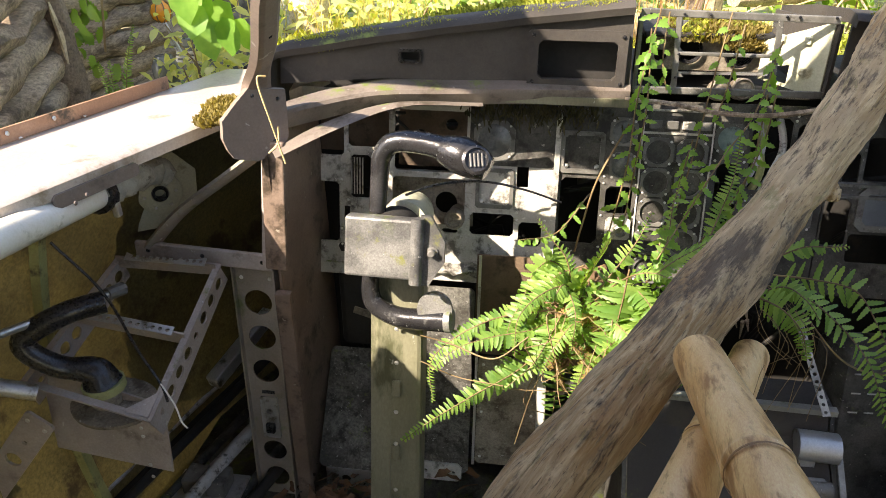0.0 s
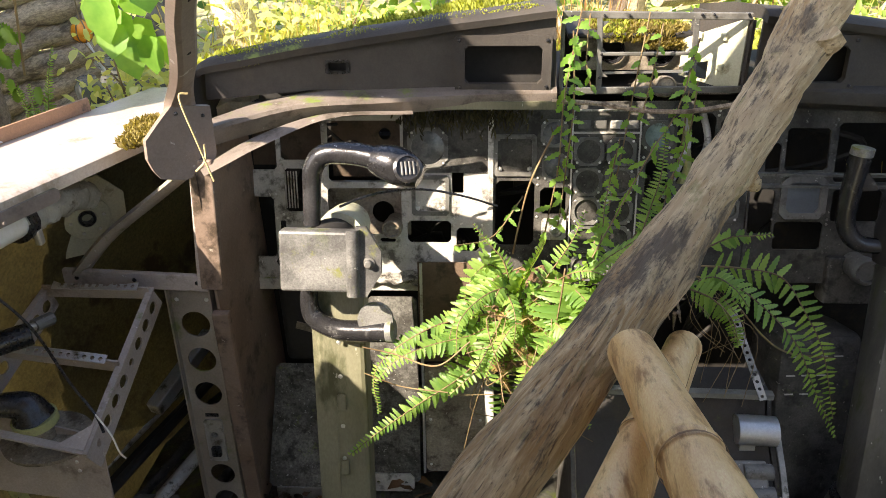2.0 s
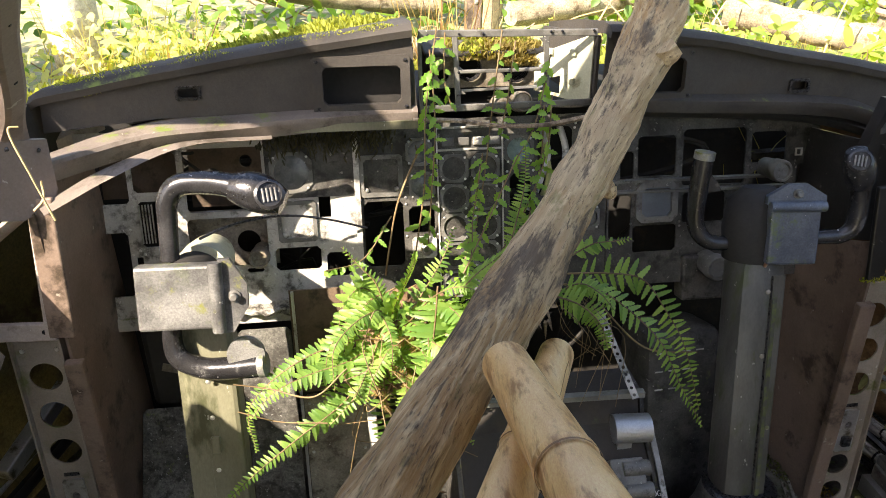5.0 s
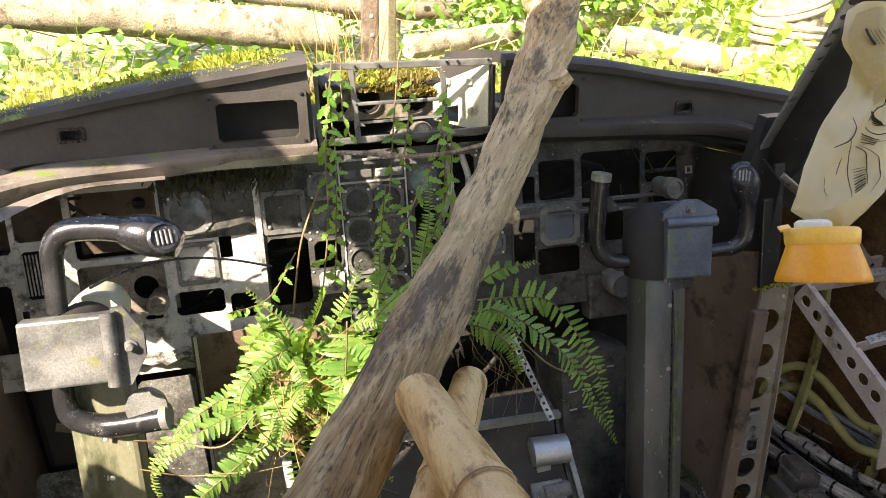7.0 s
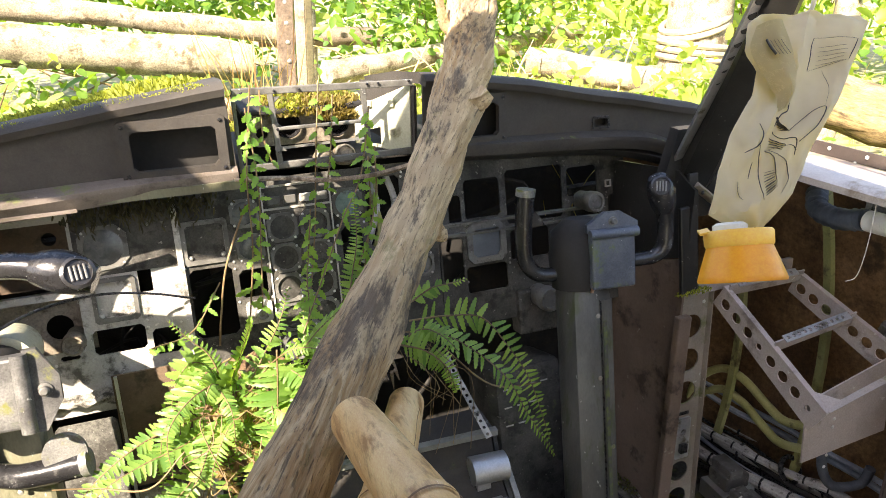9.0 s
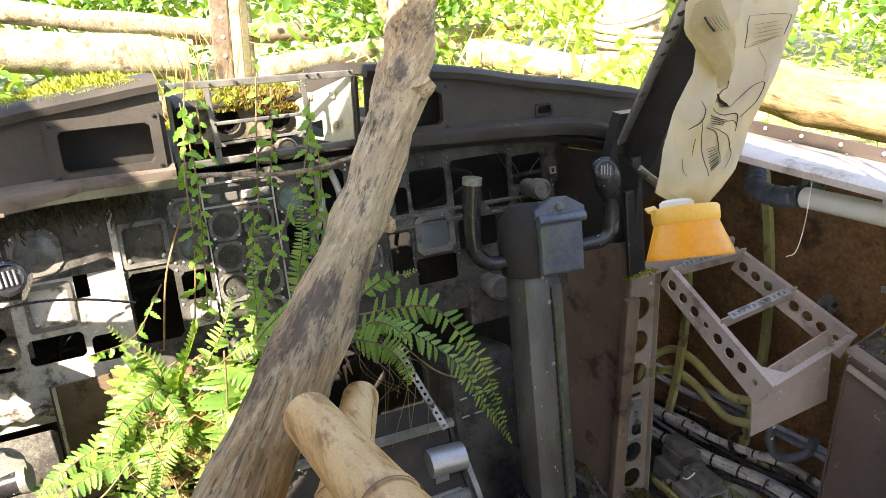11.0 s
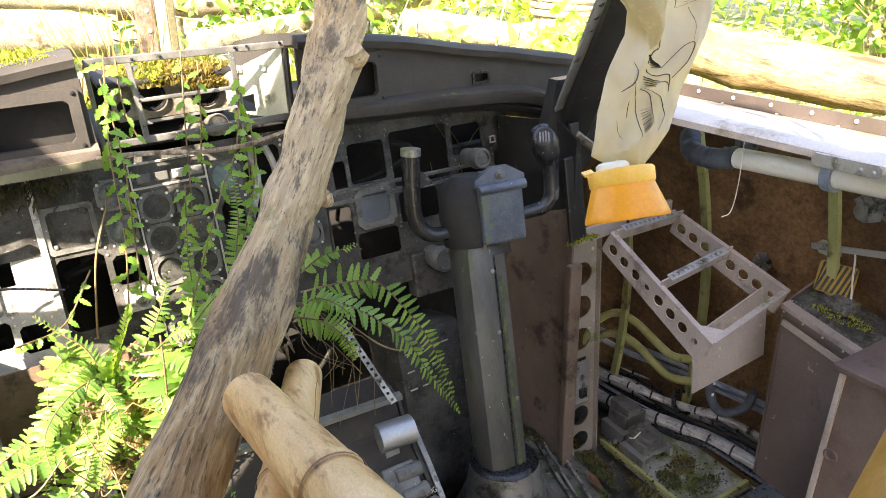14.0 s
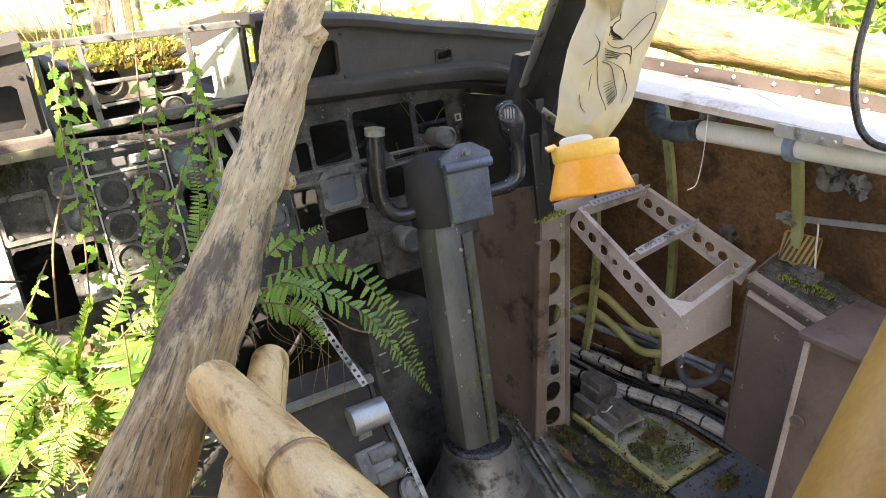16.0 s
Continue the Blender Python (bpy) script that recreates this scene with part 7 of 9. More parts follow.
    stroke("print_line", [(-0.07, 14.8), (0.35, 13.4), (0.69, 10.8), (0.66, 7.8)], 0.0011)
    stroke("print_line", [(0.19, 18.2), (0.37, 20.2), (0.58, 21.8), (0.78, 22.0), (0.80, 19.4), (0.54, 16.2)], 0.0008)
    stroke("print_line", [(-0.19, 23.2), (-0.06, 21.6), (-0.17, 20.8), (-0.19, 19.0)], 0.0009)
    stroke("print_line", [(-0.18, 18.0), (0.16, 16.8), (0.43, 16.8), (0.60, 14.2)], 0.0009)
    stroke("print_line", [(-0.15, 14.8), (0.36, 15.6), (0.58, 15.0)], 0.0008)
    stroke("print_line", [(-0.51, 10.0), (-0.40, 8.2), (-0.22, 6.8)], 0.0010)
    stroke("print_line", [(-0.35, 12.8), (-0.27, 10.4)], 0.0006)
    stroke("print_line", [(0.37, 28.0), (0.62, 25.6), (0.74, 22.4)], 0.0006)
    for k in range(5):
        stroke("print_blot", [(-0.24 + 0.05 * k, 20.4 - 0.45 * k), (0.12 + 0.02 * k, 18.9 - 0.15 * k)], 0.0022 - 0.0002 * k)
    for k in range(4):
        stroke("print_blot", [(-0.18 + 0.03 * k, 16.9 - 0.5 * k), (0.26 - 0.02 * k, 15.7 - 0.25 * k)], 0.0016)
    for k in range(9):
        f = k / 8
        stroke("print_bar", [(0.02 + 0.28 * f, 11.2 - 3.8 * f), (0.25 + 0.20 * f, 11.6 - 2.7 * f)], 0.0015 if k % 2 else 0.0008)
    for pts in ([(0.11, 33.2), (0.90, 33.4)], [(0.90, 33.4), (0.85, 30.0)], [(0.85, 30.0), (0.05, 27.8)], [(0.05, 27.8), (0.11, 33.2)]):
        stroke("print_frame", pts, 0.0007)
    for k in range(5):
        stroke("print_bar", [(0.22, 31.8 - 0.75 * k), (0.72 + 0.03 * (k % 3), 32.3 - 0.62 * k)], 0.0006)
    part("cord", tubed(smooth_path([(0.833, 0.790, 1.305), (0.80, 0.74, 1.45), (0.68, 0.64, 1.70), (0.52, 0.55, 1.95)], 8), 0.003, 6), M_WHITE, ob)


build_mask()


# ---- pedestal and foot wells ----
def build_pedestal():
    ob = thing("throttle_pedestal", (0.38, 1.0, 0.0), "dark grey throttle pedestal with moss on its edges", "pedestal")
    m = frame_at((0.595, 1.30, 0.0), (0, -1, 0), (0, 0, 1))
    part("side_plate", sheeted([(0.0, 0.0), (0.40, 0.0), (0.40, 0.045), (0.35, 0.165), (0.26, 0.265), (0.18, 0.34), (0.11, 0.395), (0.085, 0.447), (0.0, 0.45)], [], 0.008, m), M_PANEL_DARK, ob)
    m2 = frame_at((0.20, 1.30, 0.0), (0, -1, 0), (0, 0, 1))
    part("side_plate", sheeted([(0.0, 0.0), (0.40, 0.0), (0.40, 0.045), (0.35, 0.165), (0.26, 0.265), (0.18, 0.34), (0.11, 0.395), (0.085, 0.447), (0.0, 0.45)], [], 0.008, m2), M_PANEL_DARK, ob)
    arc = [(1.30, 0.455), (1.215, 0.452), (1.19, 0.40), (1.12, 0.345), (1.04, 0.27), (0.95, 0.17), (0.90, 0.05)]

    def ribbon(x0, x1, pts, t):
        bm = bmesh.new()
        rings = [[bm.verts.new((x, y, z + d)) for x, d in ((x0, 0), (x1, 0), (x1, -t), (x0, -t))] for y, z in pts]
        for a, b in zip(rings, rings[1:]):
            for q in range(4):
                bm.faces.new((a[q], a[(q + 1) % 4], b[(q + 1) % 4], b[q]))
        bm.faces.new(rings[0])
        bm.faces.new(rings[-1][::-1])
        return bm
    part("top_cover", ribbon(0.21, 0.59, arc, 0.008), M_SHIELD, ob)
    bm = ribbon(0.603, 0.614, [(y - 0.012, z + 0.002) for y, z in arc[2:]], 0.006)
    part("quadrant_edge", bm, M_STRIPWORN, ob, "bright curved quadrant edge")
    part("front_edge", bar(bmesh.new(), (0.24, 1.215, 0.458), (0.60, 1.205, 0.458), 0.016, 0.012), M_SLAB, ob, "moss-stained top edge")
    bm = tubed([(0.525, 1.165, 0.405), (0.60, 1.16, 0.405)], 0.032, 24, flat=0.9)
    lv = part("flap_lever", bm, M_ALU, ob, "rounded grey lever knob", True)
    part("stem", bar(bmesh.new(), (0.545, 1.15, 0.33), (0.55, 1.165, 0.41), 0.03, 0.02, (0, 1, 0)), M_ALU, lv)
    for y, z in ((1.105, 0.29), (1.075, 0.26)):
        part("roller", tubed([(0.53, y, z + 0.06), (0.585, y, z + 0.06)], 0.016, 14), M_BEZEL, ob, smooth=True)
    part("slot_bracket", boxed((0.07, 0.07, 0.03), Matrix.Translation((0.54, 1.10, 0.335)) @ Matrix.Rotation(radians(42), 4, "X"), 0.004), M_BEZEL, ob)
    dm = Matrix.Translation((0.585, 1.045, 0.285)) @ Matrix.Rotation(radians(44), 4, "X") @ Matrix.Rotation(radians(25), 4, "Y")
    dp = part("dial_plate", lathed(((0.028, 0), (0.028, 0.006), (0.022, 0.009), (0.020, 0.006)), dm, 26), M_BEZEL, ob, "round dial with pale face", True)
    part("dial_face", lathed(((0.02, 0.006), (0.019, 0.008), (0.002, 0.008)), dm, 24), M_ALU, dp, smooth=True)
    cu = bpy.data.curves.new("legend", "FONT")
    cu.body, cu.size, cu.extrude = "LDG", 0.016, 0.0003
    cu.align_x = "CENTER"
    cu.materials.append(M_WHITE)
    tx = new("legend", cu)
    tx.parent = dp
    tx.matrix_basis = Matrix.Translation(-dp.location) @ dm @ Matrix.Translation((0.0, 0.032, 0.008))
    part("round_knob", tubed([(0.125, 1.40, 0.255), (0.115, 1.34, 0.275)], 0.02, 16), M_RUBBER, ob, "black knob", True)
    # perforated rail that slopes down to the pedestal
    a, b = Vector((0.535, 1.33, 0.585)), Vector((0.575, 1.185, 0.462))
    mr = frame_at(a, b - a, (1, 0, 0.2))
    L = (b - a).length
    rl = thing("perforated_rail", a, "thin perforated metal rail beside the pedestal", "rail")
    part("strip", sheeted(rect(0, -0.007, L, 0.007), [disc(L * (k + 0.5) / 13, 0, 0.0038, 8) for k in range(13)], 0.003, mr), M_STRIPWORN, rl)
    # slanted dark casing beside the pedestal
    ob = thing("pedal_casing", (0.74, 1.42, 0.0), "dusty dark metal pedal casing on the floor", "casing")
    mm = Matrix.Translation((0.775, 1.435, 0.22)) @ Matrix.Rotation(radians(-14), 4, "X") @ Matrix.Rotation(radians(6), 4, "Z")
    part("case", boxed((0.20, 0.16, 0.46), mm, 0.03), M_PANEL_DARK, ob, smooth=True)
    bm = bmesh.new()
    for k in range(3):
        for j in range(4 - k):
            box(bm, (0.02, 0.002, 0.003), mm @ Matrix.Translation((-0.07 + 0.035 * j, -0.081, 0.18 - 0.045 * k)))
    part("scuff_marks", bm, M_PANEL, ob)


def build_foot_well():
    ob = thing("pedal_plate", (-0.43, 1.42, 0.02), "grey floor plate flaking with white dust", "plate")
    m = frame_at((-0.50, 1.32, 0.055), (1, 0, 0), (0, 0.62, 0.78))
    part("plate", sheeted(rect(0.0, 0.0, 0.17, 0.30, 0.01), [], 0.006, m), M_DEBRIS, ob)
    part("skirt", sheeted(rect(0.02, -0.06, 0.19, 0.0), [disc(0.07, -0.03, 0.012, 14)], 0.005, frame_at((-0.50, 1.315, 0.055), (1, 0, 0), (0, 0, 1))), M_ALU, ob)
    ob = thing("pedal_plate", (-0.19, 1.42, 0.02), "dull grey plate with white lichen specks", "plate")
    m = frame_at((-0.245, 1.37, 0.03), (1, 0, 0), (0, 0.16, 1))
    part("plate", sheeted(rect(0.0, 0.0, 0.115, 0.50, 0.008), [], 0.008, m), M_DEBRIS, ob)
    part("foot", sheeted(rect(-0.01, -0.02, 0.10, 0.03, 0.01), [disc(0.01, 0.005, 0.005, 10), disc(0.08, 0.005, 0.005, 10)], 0.006, m @ Matrix.Translation((0.0, 0.0, 0.012))), M_PANEL, ob)
    ob = thing("access_panel", (-0.05, 1.42, 0.04), "rust-brown stained access panel with flaking edges", "panel")
    m = frame_at((-0.115, 1.385, 0.055), (1, 0, 0), (0, 0.14, 1))
    part("plate", sheeted(rect(0.0, 0.0, 0.145, 0.30, 0.008), [], 0.008, m), M_BEIGE, ob)
    part("upper_sheet", sheeted(rect(-0.012, 0.31, 0.15, 0.56), [], 0.006, m), M_RUST, ob, "brown rusty upper sheet")
    part("edge", bar(bmesh.new(), m @ Vector((-0.004, 0, 0.006)), m @ Vector((-0.004, 0.56, 0.006)), 0.006, 0.008, (0, -1, 0)), M_ALU, ob)
    bm = bmesh.new()
    dots(bm, [m @ Vector((x, z, 0.0)) for x in (0.012, 0.133) for z in (0.02, 0.15, 0.28)], (0, -1, 0.1), 0.004)
    part("screws", bm, M_RIVET, ob)
    ob = thing("pale_strut", (0.04, 1.40, 0.0), "pale upright metal strut behind the fern", "strut")
    part("strut", bar(bmesh.new(), (0.045, 1.395, 0.0), (0.035, 1.43, 0.42), 0.022, 0.015, (0, -1, 0), 0.003), M_PANEL, ob)
    ob = thing("seat_box", (-0.41, 1.52, 0.33), "dark hanging box behind the side panel", "box")
    part("case", boxed((0.14, 0.10, 0.30), Matrix.Translation((-0.40, 1.55, 0.45)), 0.015), M_VOID, ob)
    part("strap", boxed((0.09, 0.004, 0.02), Matrix.Translation((-0.39, 1.497, 0.40)) @ Matrix.Rotation(0.3, 4, "Y"), 0.001), M_BEIGE, ob)


build_pedestal()
build_foot_well()


# ---- right-hand side: cabinets, cables, hoses ----
def build_right_side():
    ob = thing("side_cabinet", (1.53, 0.80, 0.0), "brown-grey painted metal side cabinet standing by the wall", "cabinet")
    m = frame_at((1.462, 0.955, 0.0), (0.01, -1, 0), (0, 0, 1))
    part("front", sheeted([(0.0, 0.0), (0.60, 0.0), (0.60, 0.40), (0.27, 0.485), (0.0, 0.525)], [], 0.006, m), M_BROWN, ob)
    part("end", sheeted([(0.0, 0.0), (0.12, 0.0), (0.12, 0.56), (0.0, 0.525)], [], 0.006, frame_at((1.462, 0.957, 0.0), (1, 0, 0), (0, 0, 1))), M_BROWN, ob)
    part("top_edge", bar(bmesh.new(), (1.458, 0.955, 0.528), (1.462, 0.36, 0.42), 0.03, 0.012), M_TRAY, ob, "worn pale top edge")
    part("bead", bar(bmesh.new(), (1.452, 0.95, 0.485), (1.455, 0.60, 0.415), 0.006, 0.014), M_SILL, ob)
    part("top", sheeted([(0.0, 0.0), (0.13, 0.0), (0.13, 0.50), (0.0, 0.50)], [], 0.008, frame_at((1.47, 0.95, 0.532), (1, 0, 0), (0, -1, -0.19))), M_DEBRIS, ob, "dirty grey mossy top shelf")
    bm = bmesh.new()
    dots(bm, [(1.451, 0.95 - 0.05 * k, 0.512 - 0.009 * k) for k in range(8)], (-1, 0, 0), 0.003)
    part("rivets", bm, M_RIVET, ob)

    ob = thing("side_cabinet", (1.25, 0.55, 0.0), "dark red-brown cabinet with worn edge near the aisle", "cabinet")
    m = frame_at((1.245, 0.695, 0.0), (0.02, -1, 0), (0, 0, 1))
    part("front", sheeted([(0.0, 0.0), (0.50, 0.0), (0.50, 0.62), (0.02, 0.585)], [], 0.006, m), M_REDBROWN, ob)
    part("body", boxed((0.16, 0.48, 0.56), Matrix.Translation((1.34, 0.44, 0.28)), 0.006), M_BROWN, ob)
    part("worn_edge", bar(bmesh.new(), (1.243, 0.70, 0.0), (1.243, 0.678, 0.585), 0.008, 0.010, (0, -1, 0)), M_SILL, ob, "pale worn corner edge")
    part("pull", lathed(((0.014, 0), (0.014, 0.006), (0.010, 0.007), (0.009, 0.002)), Matrix.Translation((1.24, 0.665, 0.40)) @ Matrix.Rotation(radians(-90), 4, "Y"), 18), M_REDBROWN, ob, smooth=True)
    part("top", boxed((0.20, 0.50, 0.014), Matrix.Translation((1.33, 0.445, 0.60)) @ Matrix.Rotation(radians(-3), 4, "X"), 0.003), M_REDBROWN, ob)

    ob = thing("hazard_plate", (1.56, 0.82, 0.56), "small yellow and black striped warning plate", "warning plate")
    m = frame_at((1.535, 0.945, 0.548), (0.15, -1, 0.06), (0.35, 0, 1))
    part("plate", sheeted(rect(0.0, 0.0, 0.085, 0.07, 0.004), [], 0.004, m), M_YELLOW, ob)
    for k in range(8):
        x = -0.012 + 0.0125 * k
        bm = sheeted([(max(0.002, x), 0.002), (max(0.003, x + 0.006), 0.002), (min(0.083, x + 0.026), 0.068), (min(0.082, x + 0.020), 0.068)], [], 0.001, m @ Matrix.Translation((0, 0, 0.0012)))
        part("stripe", bm, M_INK, ob)
    part("base_block", boxed((0.05, 0.06, 0.022), Matrix.Translation((1.515, 0.86, 0.55)), 0.004), M_DEBRIS, ob, "dirty grey mossy block")
    part("wires", tubed(smooth_path([(1.555, 0.90, 0.655), (1.55, 0.875, 0.66), (1.545, 0.865, 0.60), (1.54, 0.85, 0.52)], 6), 0.002, 6), M_WHITE, ob, "white twisted wires", True)

    ob = thing("wall_rod", (1.56, 0.85, 0.66), "thin bare metal rod along the side wall", "rod")
    part("rod", bar(bmesh.new(), (1.55, 0.975, 0.643), (1.55, 0.40, 0.775), 0.006, 0.014), M_ALU, ob)
    part("stud", lathed(((0.007, 0), (0.007, 0.008)), Matrix.Translation((1.553, 0.80, 0.682)), 10), M_RIVET, ob)

    for k, (y, zt, zb) in enumerate(((1.235, 0.90, 0.05), (0.915, 0.90, 0.10), (1.46, 0.88, 0.05))):
        ob = thing("wall_rib", (1.58, y, 0.05), "yellow-green primed fuselage rib on brown insulation", "rib", "ribs of the side wall")
        pts = [(side_x(1, 1.20 + 0.12 * math.sin(math.pi * min(1, (z + 0.25) / 1.25)) - 0.036 - (0.0 if y < 0.9 else 0.28 * (y - 0.9) ** 1.6)), y + 0.03 * (z - 0.5), z) for z in [zb + (zt - zb) * i / 10 for i in range(11)]]
        bm = bmesh.new()
        for a, b in zip(pts, pts[1:]):
            bar(bm, a, b, 0.022, 0.014, (-1, 0, 0))
        part("rib", bm, M_CHROMATE, ob)
        if k < 2:
            z = 0.60 if k == 0 else 0.64
            mm = frame_at((1.565, y + 0.03, z), (0, -1, 0), (0, 0, 1))
            part("lug", sheeted(rect(-0.028, -0.016, 0.03, 0.016, 0.008), [disc(0.012, 0.0, 0.006, 12)], 0.006, mm), M_CREAM, ob)
    ob = thing("wall_rib", (side_x(-1, 1.3), 1.15, 0.05), "yellow-green primed fuselage rib beside the captain's seat", "rib", "ribs of the side wall")
    for y in (1.12, 0.86):
        bm = bmesh.new()
        pts = [(side_x(-1, 1.20 + 0.12 * math.sin(math.pi * min(1, (z + 0.25) / 1.25)) - 0.02 - (0.0 if y < 0.9 else 0.28 * (y - 0.9) ** 1.6)), y, z) for z in [0.05 + 0.85 * i / 10 for i in range(11)]]
        for a, b in zip(pts, pts[1:]):
            bar(bm, a, b, 0.024, 0.02, (1, 0, 0))
        part("rib", bm, M_CHROMATE, ob)
    for n_, (dy, dz) in enumerate(((0.0, 0.0), (-0.02, -0.07))):
        ob = thing("hose", (1.47, 1.4, 0.2 + dz), "yellow-green hydraulic hose with black clips along the wall", "hose", "hydraulic hoses")
        path = smooth_path([(1.43, 1.60, 0.02 + dz), (1.44, 1.575, 0.16 + dz), (1.46, 1.50, 0.245 + dz), (1.47, 1.42, 0.25 + dz), (1.475, 1.33, 0.22 + dz), (1.47, 1.26, 0.215 + dz), (1.48, 1.17, 0.25 + dz)], 8)
        part("hose", tubed(path, 0.012, 12), M_HOSE, ob, smooth=True)
        part("clip", tubed([path[20], path[21]], 0.0155, 12), M_RUBBER, ob)
    rnd = random.Random(8)
    lanes = [(1.37 + 0.022 * q, 1.44 + 0.02 * q, 1.47 + 0.02 * q, 0.98 + 0.01 * q, 0.028 + 0.012 * (q % 4), 0.005 + 0.0012 * (q % 3), (M_RUBBER, M_CABLE_BLUE, M_VOID)[q % 3]) for q in range(9)] + [(1.415, 1.495, 1.575, 1.02, 0.045, 0.020, M_CABLE), (1.345, 1.43, 1.49, 0.97, 0.04, 0.016, M_CABLE), (1.46, 1.55, 1.60, 1.05, 0.07, 0.013, M_CABLE), (1.45, 1.56, 1.56, 1.04, 0.14, 0.009, M_CABLE_BLUE), (1.45, 1.58, 1.55, 1.02, 0.17, 0.008, M_CABLE_BLUE), (1.32, 1.40, 1.46, 0.99, 0.025, 0.010, M_RUBBER), (1.40, 1.50, 1.53, 1.0, 0.03, 0.012, M_RUBBER), (1.38, 1.46, 1.52, 1.06, 0.085, 0.010, M_CABLE)]
    for x0, y0, x1, y1, z, r, mt in lanes:
        ob = thing("cable_bundle", (x0, y0, z - r), "dusty tied bundle of old cables along the floor" if mt is M_CABLE else ("faded blue cable along the wall" if mt is M_CABLE_BLUE else "black cable along the floor"), "cable", "cables by the right wall")
        pts = [Vector((x0, y0 + 0.12, z)), Vector((x0, y0, z))] + [Vector((x0 + (x1 - x0) * f + rnd.gauss(0, 0.008), y0 + (y1 - y0) * f, z + rnd.gauss(0, 0.006))) for f in (0.25, 0.5, 0.75, 1.0)] + [Vector((x1 + 0.02, y1 - 0.25, z - 0.01))]
        path = smooth_path(pts, 8)
        if mt is M_CABLE:
            for k in range(6):
                a = k * math.pi / 3
                off = Vector((0, math.cos(a), math.sin(a))) * r * 0.62 + Vector((math.cos(a), 0, 0)) * r * 0.4
                part("cable", tubed([p + off for p in path], r * 0.42, 7), mt, ob, smooth=True)
            for k in range(6, len(path) - 2, 5):
                part("tie", tubed([path[k], path[k].lerp(path[k + 1], 0.35)], r * 1.12, 12), M_RUBBER, ob)
        else:
            part("cable", tubed(path, r, 8), mt, ob, smooth=True)
    ob = thing("cable_coil", (1.48, 1.22, 0.06), "small black cable loop on the bundles", "cable")
    part("loop", tubed([(1.475 + 0.03 * math.cos(a), 1.22 + 0.018 * math.sin(a), 0.085 + 0.03 * math.sin(a)) for a in [i * 0.5 for i in range(16)]], 0.007, 8), M_RUBBER, ob, smooth=True)
    ob = thing("elbow_pipe", (1.50, 1.05, 0.10), "short black elbow pipe below the tray", "pipe")
    part("pipe", tubed(smooth_path([(1.42, 1.10, 0.28), (1.425, 1.09, 0.20), (1.45, 1.07, 0.155), (1.50, 1.04, 0.17), (1.51, 1.03, 0.22)], 6), 0.012, 12), M_FABRIC_DARK, ob, smooth=True)
    part("collar", tubed([(1.42, 1.10, 0.285), (1.42, 1.10, 0.265)], 0.016, 14), M_BEIGE, ob)

    # junction boxes, floor tray, mat, rails
    for x, y, w, h, lab in ((1.318, 1.272, 0.076, 0.070, "grey relay box on a small bracket table"), (1.292, 1.168, 0.082, 0.050, "grey metal junction box with loose white wires")):
        ob = thing("junction_box", (x, y, 0.0), lab, "junction box")
        part("plate", boxed((w + 0.03, 0.085, 0.005), Matrix.Translation((x, y, 0.05)), 0.001), M_ALU, ob)
        for sx in (-1, 1):
            part("leg", boxed((0.012, 0.09, 0.05), Matrix.Translation((x + sx * (w / 2 + 0.008), y, 0.026)), 0.002), M_ALU, ob)
        part("case", boxed((w, 0.07, h * 0.6), Matrix.Translation((x, y, 0.053 + h * 0.3)), 0.005), M_BEZEL, ob)
        part("lid", boxed((w * 0.55, 0.075, h * 0.4), Matrix.Translation((x - 0.01, y, 0.053 + h * 0.75)), 0.004), M_BEZEL, ob)
    part("loose_wire", tubed(smooth_path([(1.25, 1.16, 0.11), (1.24, 1.145, 0.13), (1.225, 1.15, 0.115), (1.23, 1.17, 0.10)], 6), 0.002, 5), M_WHITE, ob)
    ob = thing("floor_tray", (1.32, 1.07, 0.0), "mossy wet floor recess with yellow-green edge strips", "floor tray")
    part("bed", boxed((0.21, 0.32, 0.012), Matrix.Translation((1.325, 1.095, 0.018)), 0.003), M_TRAYBED, ob)
    part("edge_strip", bar(bmesh.new(), (1.222, 0.935, 0.034), (1.218, 1.26, 0.034), 0.010, 0.012), M_HOSE, ob)
    part("edge_strip", bar(bmesh.new(), (1.222, 0.935, 0.034), (1.42, 0.945, 0.034), 0.010, 0.012), M_HOSE, ob)
    ob = thing("floor_mat", (1.33, 0.80, 0.0), "slate-grey rubber floor mat with dirt", "mat")
    part("mat", boxed((0.24, 0.24, 0.008), Matrix.Translation((1.345, 0.805, 0.022)), 0.002), M_MAT, ob)
    ob = thing("floor_slab", (1.05, 1.15, 0.0), "dark wet raised floor slab with mossy edge", "floor slab")
    part("slab", sheeted([(1.155, 1.40), (0.86, 1.40), (0.70, 0.75), (1.06, 0.75)], [], 0.024, Matrix.Translation((0, 0, 0.014))), M_SLAB, ob)
    for k, (p, q) in enumerate((((1.075, 1.36), (0.935, 0.85)), ((1.09, 1.36), (0.952, 0.85)), ((1.122, 1.365), (0.985, 0.85)))):
        ob = thing("floor_rail", ((p[0] + q[0]) / 2, 1.10, 0.025), "worn pale metal strip let into the mossy floor slab", "floor rail", "floor strips")
        part("rail", bar(bmesh.new(), (p[0], p[1], 0.029), (q[0], q[1], 0.029), 0.007, 0.006, (0, 0, 1), 0.001), M_STRIPWORN, ob)
